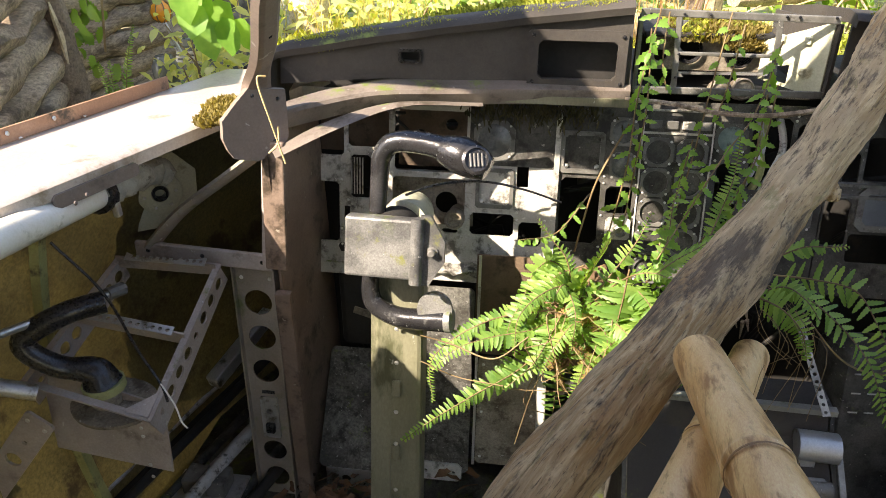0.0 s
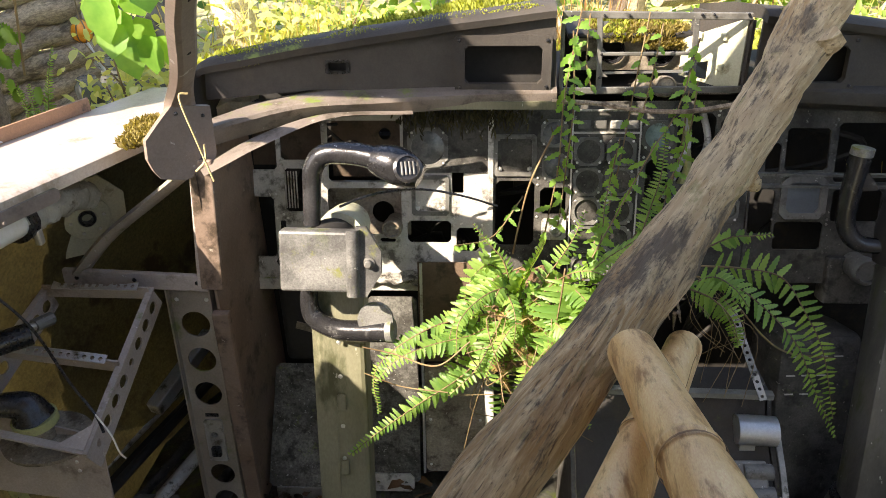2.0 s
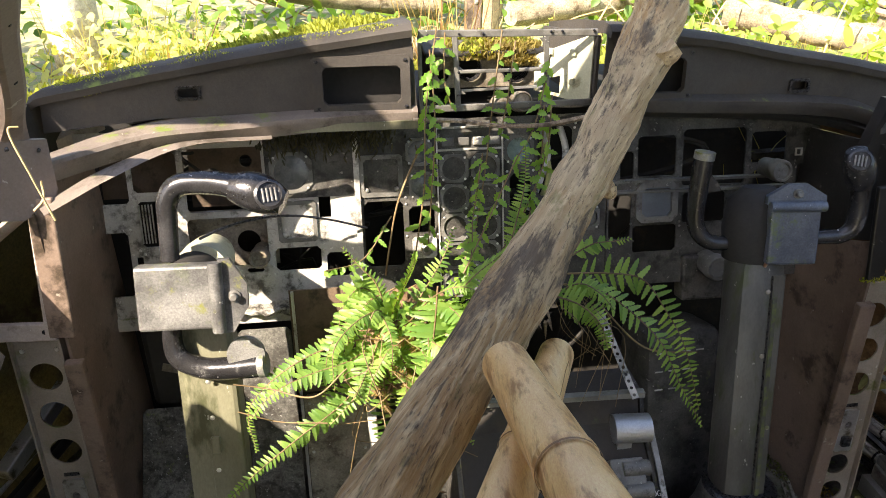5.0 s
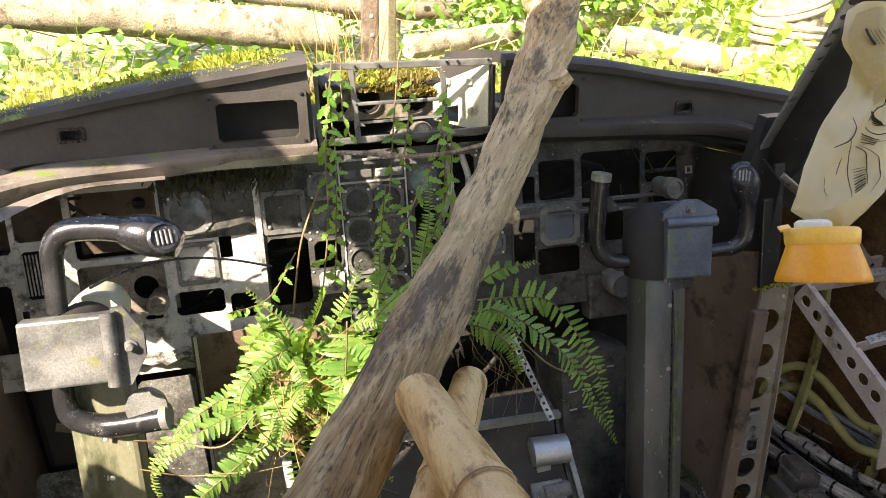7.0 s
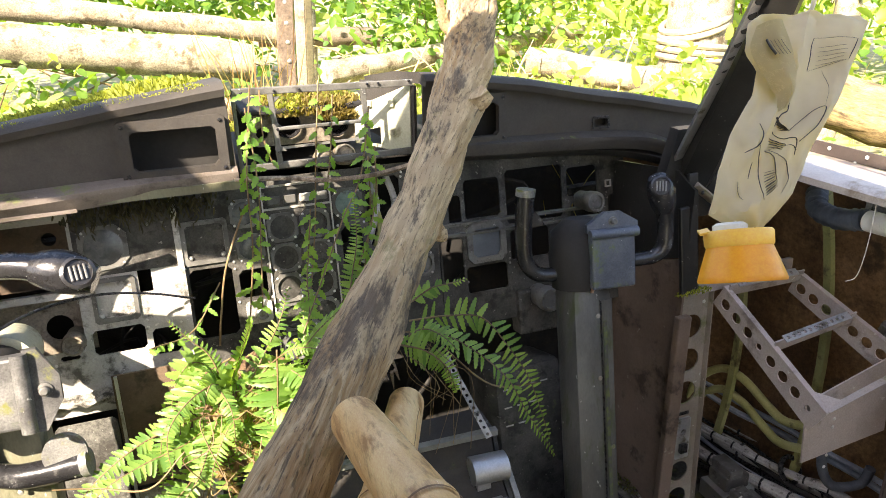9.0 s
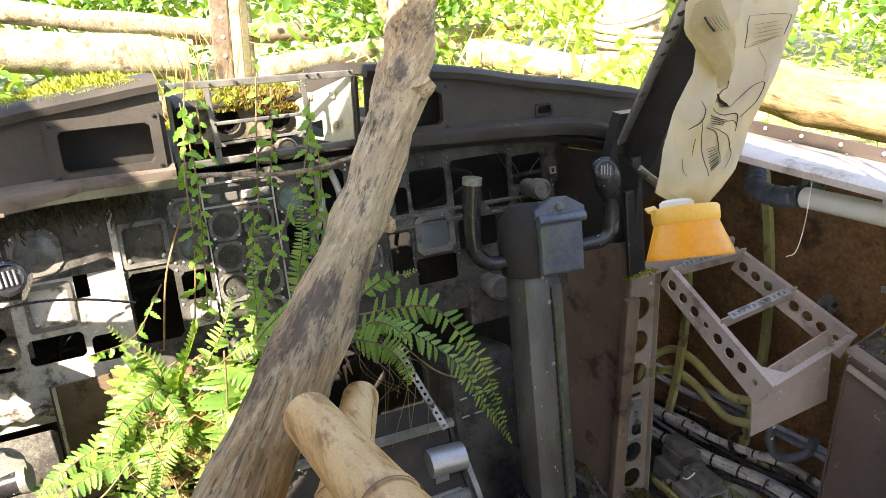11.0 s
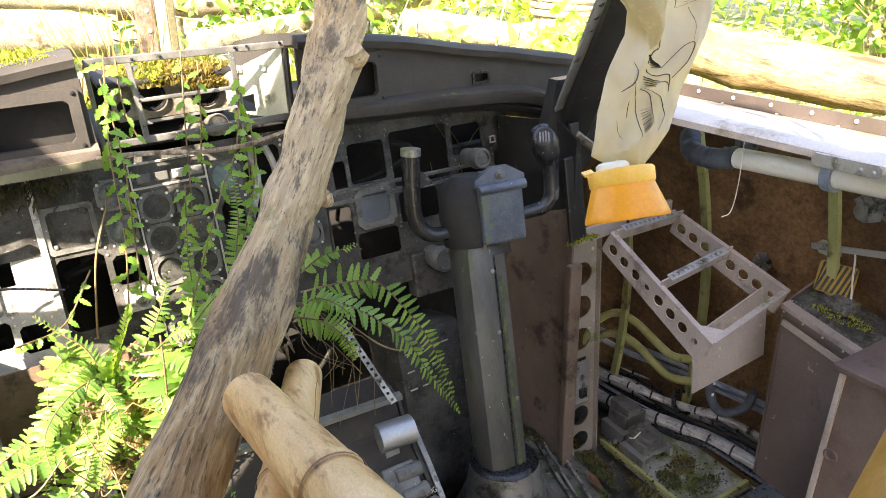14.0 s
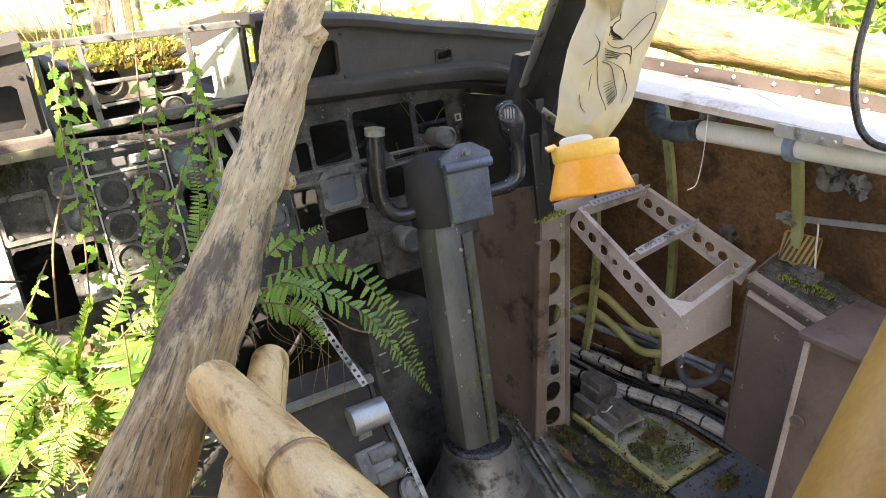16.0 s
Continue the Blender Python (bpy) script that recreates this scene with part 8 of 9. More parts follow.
    for y, z, r in ((0.858, 0.775, 0.036), (1.10, 0.55, 0.026), (1.143, 0.849, 0.034), (0.80, 0.77, 0.028)):
        ob = thing("insulation_patch", (1.55, y, z), "torn grey foil patch on the brown wall insulation", "patch", "foil patches on the wall")
        ux = 1.20 + 0.12 * math.sin(math.pi * min(1, (z + 0.25) / 1.25)) - (0.0 if y < 0.9 else 0.28 * (y - 0.9) ** 1.6) - 0.012
        bm = bmesh.new()
        mid = bm.verts.new((side_x(1, ux - 0.010), y, z))
        ring = [bm.verts.new((side_x(1, ux - 0.014 * rnd.random()), y + r * (0.75 + 0.5 * rnd.random()) * math.cos(a), z + r * (0.7 + 0.4 * rnd.random()) * math.sin(a))) for a in [i * math.pi / 9 for i in range(18)]]
        for i in range(18):
            bm.faces.new((mid, ring[i], ring[(i + 1) % 18]))
        bmesh.ops.solidify(bm, geom=bm.faces[:], thickness=0.002)
        part("foil", bm, M_STRIPWORN, ob, smooth=True)
    ob = thing("black_cable", (0.93, 0.50, 1.05), "looped black cable hanging from the roof", "cable")
    part("cable", tubed(smooth_path([(0.50, 0.42, 1.955), (0.80, 0.50, 1.60), (0.945, 0.53, 1.30), (0.94, 0.53, 1.16), (0.935, 0.51, 1.09), (0.945, 0.485, 1.065), (0.96, 0.46, 1.08), (0.965, 0.45, 1.20), (0.80, 0.42, 1.60), (0.50, 0.36, 1.955)], 10), 0.0046, 8), M_RUBBER, ob, smooth=True)
    part("cable", tubed(smooth_path([(0.50, 0.45, 1.955), (0.84, 0.50, 1.60), (0.98, 0.52, 1.25), (0.975, 0.50, 1.12), (0.985, 0.46, 1.07), (1.0, 0.42, 1.08)], 10), 0.0046, 8), M_RUBBER, ob, smooth=True)
    ob = thing("string", (1.36, 1.05, 0.75), "thin pale string hanging from the sill", "string")
    part("string", tubed(smooth_path([(1.295, 1.0, 0.955), (1.29, 0.995, 0.85), (1.285, 1.0, 0.78), (1.27, 1.01, 0.765)], 8), 0.0009, 5), M_WHITE, ob)


def build_left_side():
    ob = thing("oxygen_hose", (-0.79, 1.0, 0.50), "glossy black elbow hose on a round flange", "hose")
    part("elbow", tubed(smooth_path([(-0.765, 1.04, 0.695), (-0.82, 1.0, 0.69), (-0.885, 0.97, 0.655), (-0.885, 0.965, 0.625), (-0.845, 0.98, 0.585), (-0.795, 1.0, 0.565), (-0.782, 1.0, 0.535)], 8), lambda f: 0.021 + 0.016 * max(0, (f - 0.72) / 0.28), 18), M_RUBBER, ob, smooth=True)
    part("collar", tubed([(-0.782, 1.0, 0.542), (-0.781, 1.0, 0.526)], 0.039, 22), M_CHROMATE, ob, "brass-coloured collar", True)
    part("neck", tubed([(-0.781, 1.0, 0.53), (-0.78, 1.0, 0.495)], 0.030, 18), M_BEIGE, ob, smooth=True)
    part("flange", sheeted([(x * 1.35 - 0.0, y) for x, y in disc(0, 0, 0.062, 26)], [], 0.008, Matrix.Translation((-0.765, 0.995, 0.50)) @ Matrix.Rotation(radians(8), 4, "X")), M_BEIGE, ob, "dusty oval flange")
    ob = thing("control_rod", (-0.85, 1.0, 0.66), "thin bare metal rod with a red mark", "rod")
    part("rod", tubed([(-0.92, 0.86, 0.70), (-0.80, 1.14, 0.655)], 0.008, 10), M_ALU, ob, smooth=True)
    part("mark", tubed([(-0.842, 1.042, 0.671), (-0.836, 1.056, 0.669)], 0.0086, 10), M_RED, ob)
    part("fitting", tubed([(-0.812, 1.115, 0.659), (-0.798, 1.15, 0.654)], 0.013, 10), M_BEZEL, ob)
    part("connector", tubed([(-0.985, 0.90, 0.60), (-0.88, 0.95, 0.545)], 0.016, 12), M_ALU, ob, smooth=True)
    ob = thing("slant_bracket", (-0.97, 0.93, 0.36), "mauve-grey slanted bracket with a hole", "bracket")
    m = frame_at((-0.985, 0.935, 0.36), (0.62, 0, 0.78), (-0.78, 0, 0.62))
    part("plate", sheeted(rect(-0.10, -0.03, 0.17, 0.03, 0.006), [disc(0.03, 0, 0.017, 18), disc(0.09, 0, 0.006, 10)], 0.006, m), M_TRAY, ob)
    bm = bmesh.new()
    dots(bm, [m @ Vector((0.15, s * 0.018, 0)) for s in (-1, 1)], m.to_3x3() @ Vector((0, 0, 1)), 0.005)
    part("bolts", bm, M_RIVET, ob)
    ob = thing("thin_wire", (-0.75, 1.1, 0.5), "thin black wire with white stripped ends", "wire")
    part("wire", tubed(smooth_path([(-0.80, 0.99, 0.84), (-0.735, 1.0, 0.74), (-0.695, 1.0, 0.62), (-0.66, 0.99, 0.56), (-0.64, 0.97, 0.535)], 10), 0.0025, 6), M_RUBBER, ob, smooth=True)
    part("stripped_end", tubed(smooth_path([(-0.66, 0.99, 0.56), (-0.625, 0.965, 0.535), (-0.612, 0.955, 0.505), (-0.60, 0.95, 0.495)], 8), 0.0017, 6), M_WHITE, ob, smooth=True)
    ob = thing("tube_stub", (-0.72, 1.40, 0.30), "pale square tube stub with open end", "tube")
    part("tube", bar(bmesh.new(), (-0.755, 1.34, 0.27), (-0.68, 1.56, 0.34), 0.035, 0.035, (0, 0, 1), 0.004), M_ALU, ob)
    rnd = random.Random(21)
    for k in range(9):
        x = -0.62 - 0.05 * k + rnd.gauss(0, 0.01)
        ob = thing("floor_pipe", (x, 1.3, 0.0), "dusty dark pipe lying along the floor", "pipe", "floor pipes")
        z = 0.035 + 0.03 * (k % 3)
        part("pipe", tubed(smooth_path([(x - 0.10, 0.80, z), (x, 1.25, z + rnd.gauss(0, 0.01)), (x + 0.14, 1.72, z + 0.02)], 6), rnd.uniform(0.008, 0.018), 10), rnd.choice((M_CABLE, M_VOID, M_PANEL_DARK)), ob, smooth=True)
    ob = thing("junction_box", (-0.74, 1.22, 0.0), "grey junction box pair on a small plate", "junction box")
    part("plate", boxed((0.17, 0.12, 0.008), Matrix.Translation((-0.74, 1.20, 0.055)), 0.002), M_ALU, ob)
    for sx in (-1, 1):
        part("leg", boxed((0.012, 0.09, 0.055), Matrix.Translation((-0.74 + sx * 0.07, 1.2, 0.028)), 0.001), M_ALU, ob)
        part("case", boxed((0.05, 0.06, 0.045), Matrix.Translation((-0.74 + sx * 0.028, 1.21, 0.081)), 0.004), M_BEZEL, ob)
    # tangle behind the panels and under the sills
    ob = thing("wire_tangle", (0.3, 1.75, 0.3), "tangle of dusty dark wires behind the panels", "wires")
    bm = bmesh.new()
    for k in range(44):
        p = Vector((rnd.uniform(-0.6, 1.15), rnd.uniform(1.63, 1.9), rnd.uniform(0.1, 0.9)))
        tube(bm, smooth_path([Vector((min(1.0, max(-0.5, w.x)), w.y, min(0.88, w.z))) for w in [p + Vector((rnd.gauss(0, 0.12), rnd.gauss(0, 0.03), rnd.gauss(0, 0.12))) for _ in range(4)]], 5), rnd.uniform(0.002, 0.007), 5, False)
    tagged(part("wiring", bm, M_VOID, ob), kind="stuff")
    for k in range(10):
        x, z = rnd.uniform(-0.55, 1.1), rnd.uniform(0.15, 0.85)
        part("rack_bar", bar(bmesh.new(), (x, 1.78, z), (x + rnd.choice((0.0, 0.35)), 1.80, z + (0.35 if k % 2 else 0.0)) if k % 2 == 0 else (x, 1.8, z + 0.3), 0.02, 0.02, (0.3, 1, 0.2)), M_PANEL_DARK, ob)
    # dark rotten crumbs over the wet floor
    bm = bmesh.new()
    for k in range(900):
        x, y = rnd.choice(((1.19, 1.15), (1.16, 0.98), (1.25, 0.90), (1.05, 1.30), (1.34, 1.06), (1.36, 0.84), (1.10, 0.93), (-0.45, 1.25)))
        p = Vector((x + rnd.gauss(0, 0.05), y + rnd.gauss(0, 0.06), 0.03 + 0.012 * rnd.random()))
        blade(bm, p, Vector((rnd.gauss(0, 1), rnd.gauss(0, 1), rnd.gauss(0.1, 0.4))), Vector((rnd.gauss(0, 0.5), rnd.gauss(0, 0.5), 1)), rnd.uniform(0.004, 0.012), rnd.uniform(0.003, 0.008), 0.2)
    tagged(raw("debris", bm, M_CRUMB), "dark rotten leaf crumbs on the wet floor", "debris", kind="stuff")
    # leaf litter
    ob = thing("leaf_litter", (-0.3, 1.2, 0.02), "dead brown leaves scattered on the floor", "leaves")
    for k in range(97):
        x, y = (rnd.gauss(-0.42, 0.08), rnd.gauss(1.27, 0.06)) if k < 62 else ((rnd.gauss(0.0, 0.10), rnd.gauss(1.25, 0.07)) if k < 90 else (rnd.uniform(0.9, 1.2), rnd.uniform(0.8, 1.3)))
        bm = bmesh.new()
        a = rnd.uniform(0, 6.28)
        blade(bm, Vector((x, y, 0.025 + 0.02 * rnd.random())), Vector((math.cos(a), math.sin(a), rnd.gauss(0, 0.25))), Vector((rnd.gauss(0, 0.4), rnd.gauss(0, 0.4), 1)), rnd.uniform(0.03, 0.07), rnd.uniform(0.018, 0.03), rnd.uniform(-0.3, 0.5), 2)
        raw("leaf", bm, M_LITTER, ob)


build_right_side()
build_left_side()


# ---- the garden outside ----
def log(name, a, b, r, mat_, label, category="log", group=""):
    ob = thing(name, a, label, category, group)
    a, b = Vector(a), Vector(b)
    path = [a.lerp(b, i / 16) + Vector((noise.noise(a * 3 + Vector((i * 0.3, 0, 0))), 0, noise.noise(b * 3 + Vector((0, i * 0.3, 0))))) * r * 0.25 for i in range(17)]
    part("trunk", tubed(path, lambda f: r * (1 - 0.12 * f), 16, wobble=0.22), mat_, ob, smooth=True)
    return ob


def foliage(name, centre, size, n, leaf, material, label, category, seed, kind="", stems=10):
    """A shrub: thin stems from the ground and many single leaves with gaps between them."""
    rnd = random.Random(seed)
    c = Vector(centre)
    ob = thing(name, (c.x, c.y, 0.45), label, category)
    bm = bmesh.new()
    for _ in range(stems):
        e = c + Vector((rnd.gauss(0, size[0] * 0.5), rnd.gauss(0, size[1] * 0.5), rnd.uniform(-0.2, 0.9) * size[2]))
        f = Vector((c.x + rnd.gauss(0, size[0] * 0.25), c.y + rnd.gauss(0, size[1] * 0.25), 0.42))
        tube(bm, smooth_path([f, f.lerp(e, 0.5) + Vector((rnd.gauss(0, 0.05), rnd.gauss(0, 0.05), 0.05)), e], 4), lambda t: 0.006 * (1 - 0.7 * t), 5, False)
    tagged(part("stem", bm, M_STEM, ob), kind="stuff")
    bm = bmesh.new()
    for _ in range(int(n * 1.9)):
        k = Vector((rnd.gauss(0, 0.45), rnd.gauss(0, 0.45), rnd.gauss(0, 0.45)))
        p = c + Vector((k.x * size[0], k.y * size[1], k.z * size[2]))
        blade(bm, p, Vector((rnd.gauss(0, 1), rnd.gauss(-0.3, 1), rnd.gauss(-0.2, 0.6))), Vector((rnd.gauss(0, 0.5), rnd.gauss(-0.5, 0.5), 1)), leaf * rnd.choice((0.4, 0.55, 0.7, 1.2)), leaf * rnd.uniform(0.25, 0.55), 0.25)
    tagged(raw("leaves", bm, material, ob), kind="stuff")
    return ob


def grass(centre, spread, n, h, seed, material=None):
    rnd = random.Random(seed)
    bm = bmesh.new()
    for _ in range(n):
        x, y = centre[0] + rnd.gauss(0, spread[0]), centre[1] + rnd.gauss(0, spread[1])
        p = Vector((x, y, centre[2]))
        d = Vector((rnd.gauss(0, 0.25), rnd.gauss(0, 0.25), 1))
        blade(bm, p, d, Vector((rnd.gauss(0, 1), rnd.gauss(0, 1), 0)), h * rnd.uniform(0.5, 1.3), 0.0034, rnd.uniform(-0.3, 0.6))
    return tagged(raw("grass", bm, material or M_GRASS), "dry yellow grass and thin stalks beside the nose", "grass", kind="stuff")


def build_garden():
    log("fallen_log", (-1.7, 3.36, 1.235), (0.42, 3.28, 0.955), 0.088, M_PALELOG, "thick pale weathered log lying across the garden", group="garden logs")
    log("fallen_log", (-0.9, 3.75, 1.235), (0.62, 3.7, 1.03), 0.05, M_PALELOG, "grey log lying behind the thick log", group="garden logs")
    log("fallen_log", (0.55, 3.95, 0.985), (1.18, 3.9, 0.965), 0.052, M_WOOD_DARK, "short dark weathered log behind the stakes", group="garden logs")
    log("fallen_log", (0.72, 3.2, 0.90), (2.3, 3.8, 0.95), 0.05, M_PALELOG, "bleached thin log on the bank", group="garden logs")
    log("fallen_log", (1.50, 2.86, 0.945), (1.93, 2.55, 0.875), 0.062, M_PALELOG, "sawn pale log with sunlit bark", group="garden logs")
    log("garden_tree", (-0.775, 2.42, 0.35), (-0.765, 2.40, 1.9), 0.078, M_PALETRUNK, "pale sunlit bare tree trunk beyond the windscreen post", "tree")
    rnd = random.Random(77)
    for k in range(46):
        x, y = (rnd.uniform(0.5, 1.5), rnd.uniform(2.6, 3.9)) if k < 26 else (rnd.uniform(-1.0, 2.0), rnd.uniform(2.3, 3.2))
        z = 0.60 + 0.12 * rnd.random()
        e = Vector((x + rnd.gauss(0, 0.28), y + rnd.gauss(0, 0.1), z + rnd.uniform(0.05, 0.42)))
        tagged(part_free("dry_stick", tubed(smooth_path([(x, y, z - 0.1), ((x + e.x) / 2 + rnd.gauss(0, 0.03), (y + e.y) / 2, (z + e.z) / 2 + 0.05), e], 5), lambda f: 0.0055 * (1 - 0.6 * f), 6), M_STRAW if k % 3 else M_PALELOG), "thin dry pale stick in the garden tangle", "stick", "dry sticks")
    log("fallen_log", (1.9, 2.0, 0.975), (2.75, 0.7, 0.69), 0.09, M_LOG, "thick yellow-brown fallen log beside the side window", group="garden logs")
    log("fallen_log", (1.85, 1.75, 0.80), (2.5, 0.75, 0.60), 0.03, M_LOG, "thin pole lying below the thick log", group="garden logs")
    for x, y, h in ((2.9, 2.6, 1.9), (3.2, 1.9, 1.9), (0.9, 4.6, 1.9)):
        log("garden_post", (x, y, 0.3), (x + 0.05, y, h), 0.06, M_PALELOG, "upright weathered wooden garden post", "post", "garden posts")
    ob = log("rope_post", (2.02, 2.52, 0.3), (2.08, 2.5, 1.95), 0.125, M_PALELOG, "thick pale wooden post wound with rope", "post")
    for k, (z, tip) in enumerate(((0.972, 5), (0.998, 6), (1.024, 7), (1.085, -16), (1.11, -17))):
        m = Matrix.Translation((2.045, 2.515, z)) @ Matrix.Rotation(radians(tip), 4, "Y")
        part("rope_turn", tubed([m @ Vector((0.128 * math.cos(a), 0.128 * math.sin(a), 0)) for a in [i * math.pi / 12 for i in range(25)]], 0.013, 8), M_ROPE, ob, smooth=True)
    log("leaning_log", (1.98, 2.42, 0.80), (1.70, 2.65, 0.55), 0.07, M_WOOD_DARK, "dark leaning log beside the rope post")
    for x, w, mt, lab in ((0.408, 0.050, M_WOOD_DARK, "brown wooden stake with screws behind the nose"), (0.452, 0.030, M_WOOD, "pale sunlit stake behind the nose"), (0.478, 0.022, M_OLIVE, "mossy dark-edged stake behind the nose")):
        ob = thing("stake", (x, 2.35, 0.5), lab, "stake", "stakes behind the nose")
        part("board", bar(bmesh.new(), (x - 0.01, 2.36, 0.45), (x + 0.035, 2.34, 1.75), w, 0.022, (0, -1, 0), 0.003), mt, ob)
        if mt is M_WOOD_DARK:
            bm = bmesh.new()
            dots(bm, [(x + 0.018, 2.338, z) for z in (1.08, 1.135, 1.19, 1.25)], (0, -1, 0), 0.007)
            part("screws", bm, M_RIVET, ob)
    ob = thing("red_tray", (0.0, 2.35, 0.93), "faded red plastic tray lying in the plants", "tray")
    part("tray", boxed((0.17, 0.10, 0.03), Matrix.Translation((0.02, 2.2, 1.020)) @ Matrix.Rotation(radians(-8), 4, "Y"), 0.006), M_RED, ob)
    log("fallen_log", (-0.25, 2.22, 0.955), (0.30, 2.24, 0.962), 0.045, M_PALELOG, "short mossy log under the red tray", group="garden logs")
    shrubs = [((-0.45, 3.0, 0.76), (0.5, 0.25, 0.22), 420, 0.08, M_LEAF_DARK), ((0.25, 2.95, 0.74), (0.4, 0.25, 0.2), 300, 0.075, M_LEAF_DARK), ((-0.55, 2.35, 0.90), (0.40, 0.25, 0.20), 420, 0.05, M_PALELEAF), ((-0.98, 2.1, 0.78), (0.16, 0.25, 0.28), 420, 0.045, M_PALELEAF), ((-0.15, 2.30, 0.92), (0.30, 0.12, 0.10), 300, 0.035, M_PALELEAF), ((1.0, 3.0, 0.72), (0.6, 0.3, 0.16), 200, 0.06, M_LEAF), ((1.5, 3.6, 1.1), (0.7, 0.3, 0.5), 900, 0.08, M_LEAF_DARK), ((2.6, 3.2, 1.15), (0.8, 0.4, 0.5), 1000, 0.085, M_LEAF), ((3.2, 1.6, 1.05), (0.5, 1.0, 0.45), 1100, 0.08, M_LEAF_DARK),
              ((3.3, 0.4, 1.0), (0.5, 1.0, 0.5), 900, 0.085, M_LEAF), ((0.0, 5.2, 1.2), (2.4, 0.5, 0.7), 1900, 0.11, M_LEAF_DARK), ((2.6, 5.0, 1.3), (1.6, 0.5, 0.7), 1500, 0.11, M_LEAF), ((1.15, 2.35, 0.88), (0.30, 0.15, 0.14), 260, 0.06, M_LEAF), ((1.75, 2.1, 0.86), (0.2, 0.25, 0.2), 260, 0.07, M_LEAF), ((-2.2, 3.9, 1.2), (0.8, 0.6, 0.6), 800, 0.09, M_LEAF_DARK), ((4.8, 2.5, 1.3), (0.8, 2.0, 0.8), 1500, 0.12, M_LEAF_DARK), ((4.2, 4.2, 1.3), (1.2, 1.0, 0.8), 1300, 0.12, M_LEAF)]
    for k, (c, sz, n, lf, mt) in enumerate(shrubs):
        foliage("shrub", c, sz, n, lf, mt, "sunlit leafy garden shrub" if mt is M_LEAF else "low yellow-green plants, colour paled for glaring sun" if mt is M_PALELEAF else "dark green leafy shrub in half shade", "shrub", 30 + k)
    grass((-0.60, 2.3, 0.80), (0.15, 0.15), 170, 0.28, 51)
    grass((0.29, 2.15, 0.85), (0.05, 0.05), 70, 0.36, 52, M_STALK)
    grass((0.9, 2.3, 0.65), (0.5, 0.2), 350, 0.2, 53)
    grass((1.9, 2.9, 0.55), (0.6, 0.4), 700, 0.35, 55)
    grass((3.1, 1.2, 0.55), (0.25, 0.8), 600, 0.3, 56, M_LEAF)
    tuft_field("moss", [(0.95, 2.15, 0.90, 0.45, 0.25, 0.0), (0.2, 2.1, 0.90, 0.45, 0.2, 0.0), (-0.4, 2.05, 0.90, 0.4, 0.2, 0.0), (2.1, 1.5, 0.56, 0.3, 0.6, 0.0)], M_MOSS, "sunlit yellow-green moss and clover on the bank", "moss", 0.035, 1500, 57)
    # bank of soil just in front of the windscreen
    bm = bmesh.new()
    n = 30
    vs = [[bm.verts.new((-0.95 + 2.5 * i / n, 1.90 + 0.75 * j / 8, 0.90 - 0.35 * max(0, (j - 3) / 5) ** 1.5 - 0.1 * (abs(i - 15) / 15) ** 3 + 0.025 * noise.noise(Vector((i * 0.5, j * 0.5, 9))))) for i in range(n + 1)] for j in range(9)]
    for a, b in zip(vs, vs[1:]):
        for i in range(n):
            bm.faces.new((a[i], a[i + 1], b[i + 1], b[i]))
    rim = [e for e in bm.edges if e.is_boundary]
    ext = bmesh.ops.extrude_edge_only(bm, edges=rim)
    bmesh.ops.translate(bm, vec=(0, 0, -0.5), verts=[g for g in ext["geom"] if isinstance(g, bmesh.types.BMVert)])
    structure("soil_bank", bm, M_SOIL, "mossy soil bank piled against the nose", "bank", True)


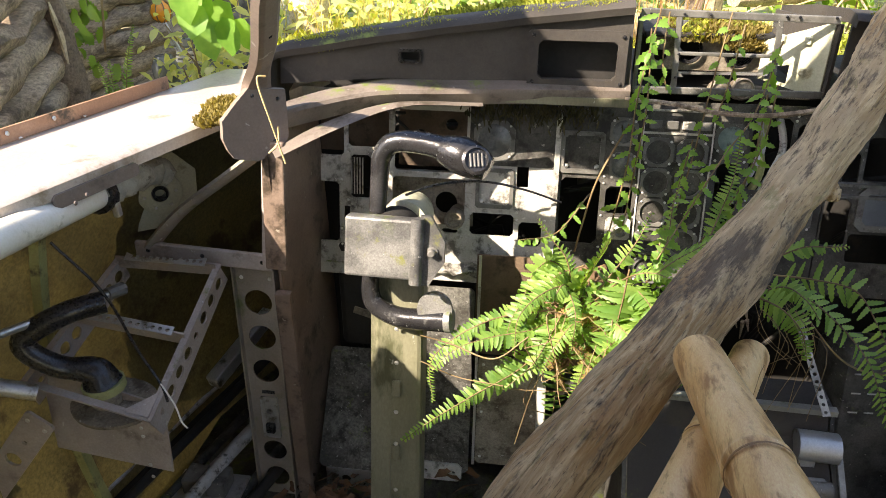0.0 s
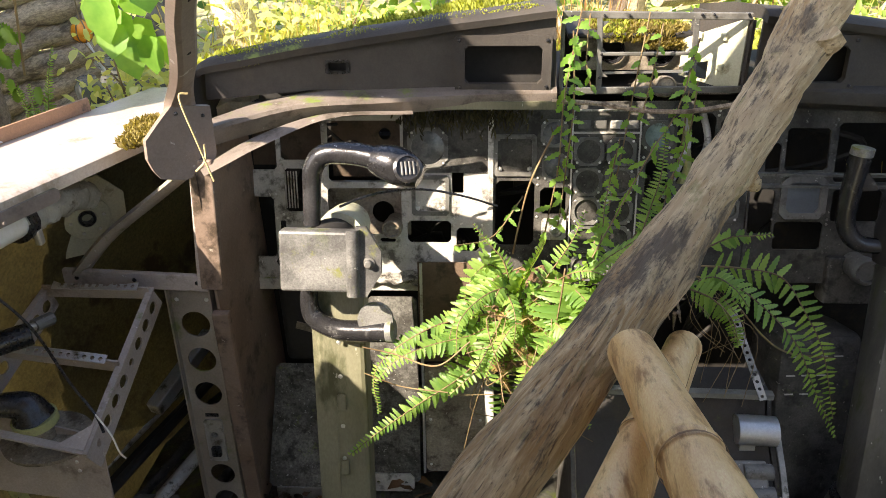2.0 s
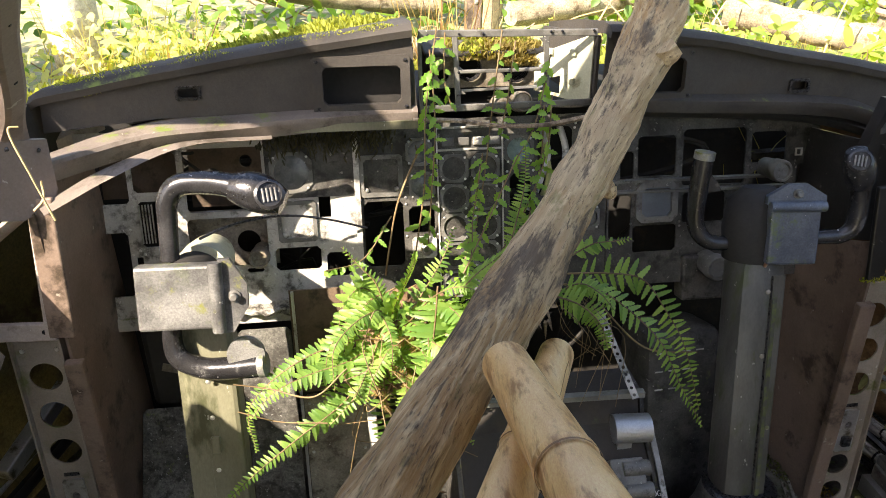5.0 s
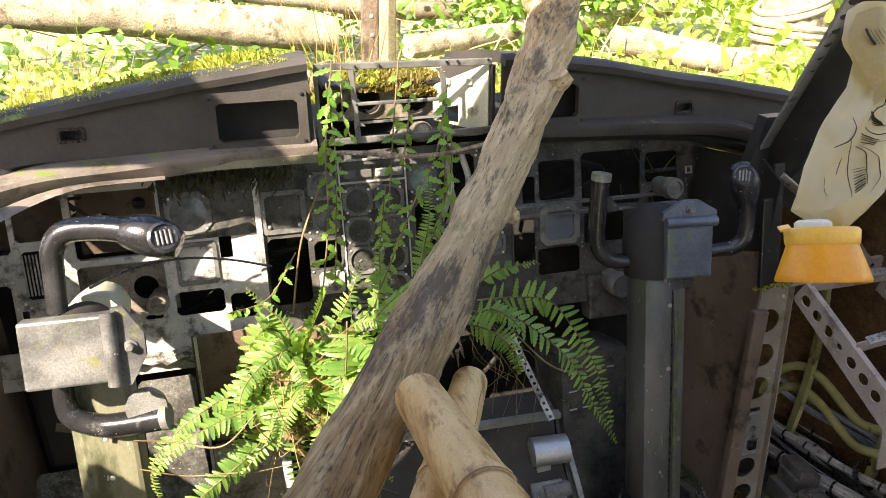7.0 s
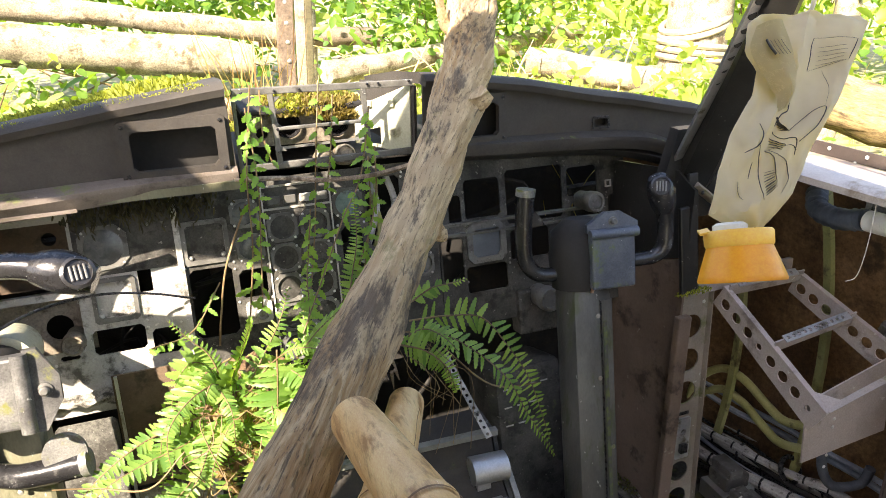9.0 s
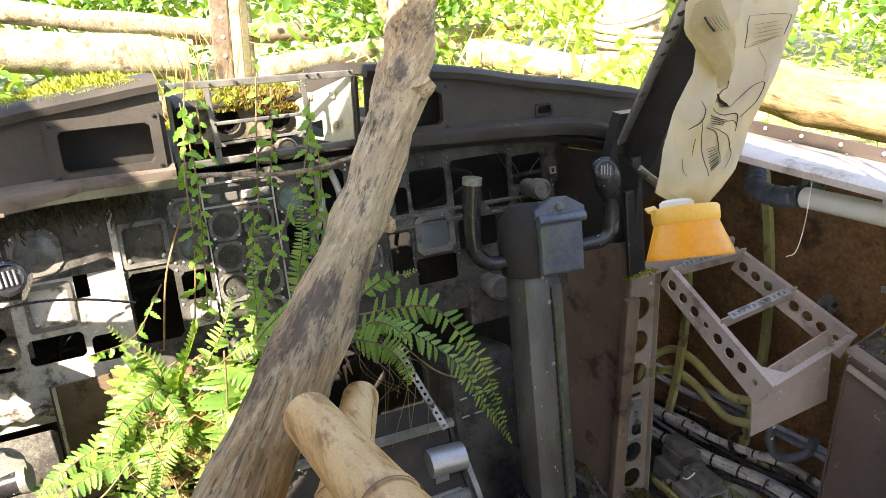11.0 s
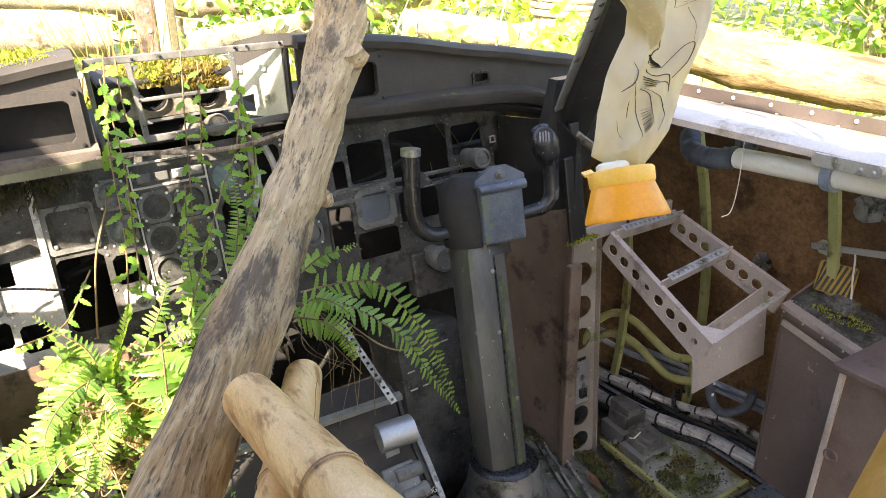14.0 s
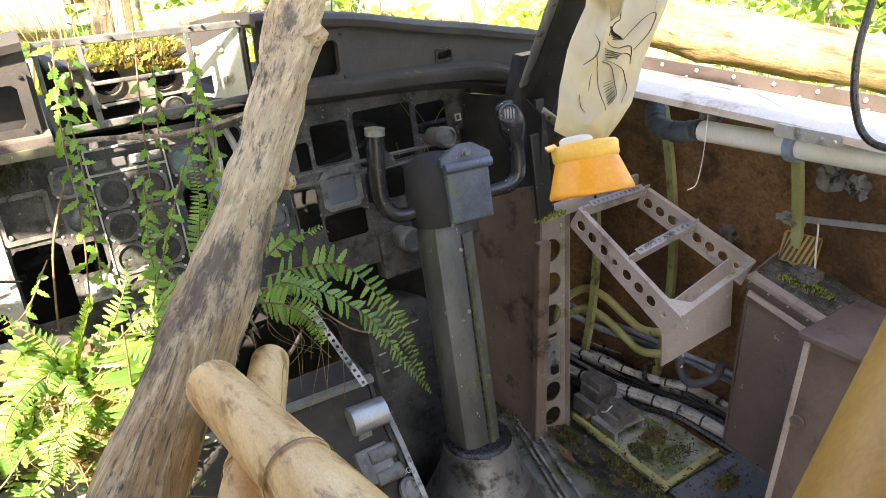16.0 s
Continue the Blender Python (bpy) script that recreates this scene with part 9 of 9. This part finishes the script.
def build_hut():
    ob = thing("log_hut", (-1.6, 2.0, 0.3), "rough hut wall of stacked weathered round logs", "hut")
    rnd = random.Random(3)
    for k in range(13):
        z = 0.42 + 0.078 * k
        path = [(-1.09 - 0.05 * i - 0.012 * rnd.random(), 1.22 + 0.125 * i, z + rnd.gauss(0, 0.008)) for i in range(6)]
        part("log", tubed(path, 0.042 + rnd.uniform(-0.006, 0.006), 14, wobble=0.25, ridges=0.06), M_HUTLOG, ob, smooth=True)
        path = [(-1.53 + 0.022 * i - 0.010 * rnd.random(), 2.0 + 0.10 * i, z + 0.02 + rnd.gauss(0, 0.008)) for i in range(7)]
        part("log", tubed(path, 0.040 + rnd.uniform(-0.006, 0.006), 14, wobble=0.25, ridges=0.06), M_HUTLOG, ob, smooth=True)
    part("corner_post", tubed(smooth_path([(-1.33, 1.90, 0.35), (-1.34, 1.90, 0.8), (-1.37, 1.90, 1.5)], 10), 0.048, 24, wobble=0.3, ridges=0.15), M_WOOD_DARK, ob, "grey-brown corner post with peeling bark", True)
    part("peeling_bark", tubed(smooth_path([(-1.31, 1.86, 1.06), (-1.295, 1.855, 0.98), (-1.288, 1.85, 0.90)], 6), lambda f: 0.006 + 0.012 * math.sin(math.pi * f), 8, flat=0.3, wobble=0.5), M_WOOD, ob, "strip of peeling bark", True)
    part("door_post", bar(bmesh.new(), (-1.50, 2.72, 0.35), (-1.50, 2.72, 1.7), 0.07, 0.06, (0, -1, 0), 0.006), M_WOOD_DARK, ob)
    d = part("door", boxed((0.42, 0.04, 0.42), Matrix.Translation((-1.37, 2.92, 0.485)), 0.006), M_WINDOW, ob, "pale grey-blue door leaf")
    part("door_frame", boxed((0.42, 0.05, 0.03), Matrix.Translation((-1.37, 2.92, 0.712)), 0.004), M_WINDOW, d)
    part("door_glass", boxed((0.40, 0.02, 0.60), Matrix.Translation((-1.37, 2.92, 1.03)), 0.004), M_GLASS, d, "dark glass pane")
    part("roof", boxed((1.1, 2.4, 0.05), Matrix.Translation((-2.35, 2.2, 1.95)) @ Matrix.Rotation(radians(-12), 4, "Y"), 0.01), M_WOOD_DARK, ob)
    ob = thing("notice", (-1.48, 2.89, 0.63), "small pale notice board with unreadable lines on the door", "sign")
    part("board", boxed((0.13, 0.008, 0.05), Matrix.Translation((-1.475, 2.894, 0.655)), 0.002), M_PANEL, ob)
    for k in range(2):
        part("text_bar", boxed((0.095 - 0.02 * k, 0.002, 0.007), Matrix.Translation((-1.475, 2.889, 0.664 - 0.018 * k)), 0.0), M_INK, ob)
    ob = thing("lantern", (-1.17, 2.45, 0.98), "round amber woven lantern hanging by the hut", "lantern")
    part("globe", lathed(((0.012, -0.035), (0.03, -0.022), (0.036, 0.0), (0.03, 0.022), (0.012, 0.035)), Matrix.Translation((-1.288, 2.40, 0.936)), 16), M_AMBER, ob, smooth=True)
    for k in range(8):
        a = k * math.pi / 4
        part("cane", tubed([(-1.288 + 0.038 * math.cos(a) * math.cos(t), 2.40 + 0.038 * math.sin(a) * math.cos(t), 0.936 + 0.038 * math.sin(t)) for t in (-1.2, -0.6, 0, 0.6, 1.2)], 0.0022, 5), M_STEM, ob)
    part("cord", tubed([(-1.288, 2.40, 0.97), (-1.288, 2.40, 1.75)], 0.002, 5), M_STEM, ob)
    ob = thing("walking_pole", (-0.98, 2.5, 0.5), "thin grey metal pole leaning by the door", "pole")
    part("pole", tubed([(-1.20, 2.5, 0.55), (-1.345, 2.5, 0.90)], 0.006, 8), M_ALU, ob)
    ob = thing("glass_jar", (-1.22, 2.2, 0.70), "dusty glass jar among ferns", "jar")
    part("jar", lathed(((0.03, 0), (0.04, 0.02), (0.042, 0.07), (0.03, 0.09), (0.026, 0.10)), Matrix.Translation((-1.20, 2.2, 0.74)), 18), M_WINDOW, ob, smooth=True)
    part("stand", lathed(((0.05, 0), (0.05, 0.25)), Matrix.Translation((-1.20, 2.2, 0.492)), 14), M_WOOD_DARK, ob)
    rnd = random.Random(14)
    ob = thing("fern", (-1.28, 2.0, 0.55), "small upright garden fern beside the hut", "fern")
    for x, y, z in ((-1.225, 2.1, 0.955), (-1.295, 2.05, 0.86), (-1.33, 2.05, 0.845), (-1.36, 1.98, 0.76), (-1.12, 2.0, 0.75), (-1.08, 2.0, 0.78), (-1.24, 1.98, 0.80)):
        frond(ob, [(-1.28, 2.02, 0.55), ((x - 1.28) / 2, (y + 2.02) / 2, (z + 0.55) / 2 + 0.06), (x, y, z)], 0.034, rnd)
    ob = thing("fern", (-0.85, 2.0, 0.55), "feathery garden fern beyond the sill", "fern")
    for x, y, z in ((-1.0, 1.9, 0.85), (-0.8, 1.9, 0.88), (-0.7, 1.95, 0.84), (-0.92, 1.85, 0.80)):
        frond(ob, [(-0.88, 2.0, 0.55), ((x - 0.88) / 2, (y + 2.0) / 2, (z + 0.55) / 2 + 0.08), (x, y, z)], 0.034, rnd)
    ob = thing("vine", (-0.66, 1.75, 0.9), "broad bright green leaves hanging by the windscreen post", "vine")
    for k in range(16):
        bm = bmesh.new()
        p = Vector((rnd.gauss(-0.80, 0.035), 1.72 + rnd.gauss(0, 0.04), rnd.uniform(1.05, 1.30)))
        blade(bm, p, Vector((rnd.gauss(0, 0.5), rnd.gauss(-0.1, 0.2), -1)), Vector((rnd.gauss(0, 0.3), -1, 0.3)), rnd.uniform(0.075, 0.12), 0.078, 0.15)
        raw("leaf", bm, M_VINE, ob)
    part("stem", tubed(smooth_path([(-0.70, 1.78, 1.7), (-0.68, 1.74, 1.3), (-0.69, 1.73, 1.05)], 6), 0.004, 6), M_STEM, ob)
    ob = thing("vine", (-1.4, 2.2, 0.9), "dark heart-leaved vine climbing the hut", "vine")
    for k in range(40):
        bm = bmesh.new()
        p = Vector((rnd.choice((-1.47, -1.43, -1.36)) + rnd.gauss(0, 0.02), 2.15 + rnd.gauss(0, 0.05), rnd.uniform(0.80, 1.30)))
        blade(bm, p, Vector((rnd.gauss(0, 0.5), rnd.gauss(-0.1, 0.2), -1)), Vector((rnd.gauss(0, 0.3), -1, 0.3)), rnd.uniform(0.035, 0.06), 0.042, 0.15, 6)
        raw("leaf", bm, M_LEAF_DARK, ob)
    part("stem", tubed(smooth_path([(-1.35, 2.2, 1.7), (-1.33, 2.17, 1.2), (-1.38, 2.18, 0.85)], 6), 0.004, 6), M_STEM, ob)


build_garden()
build_hut()
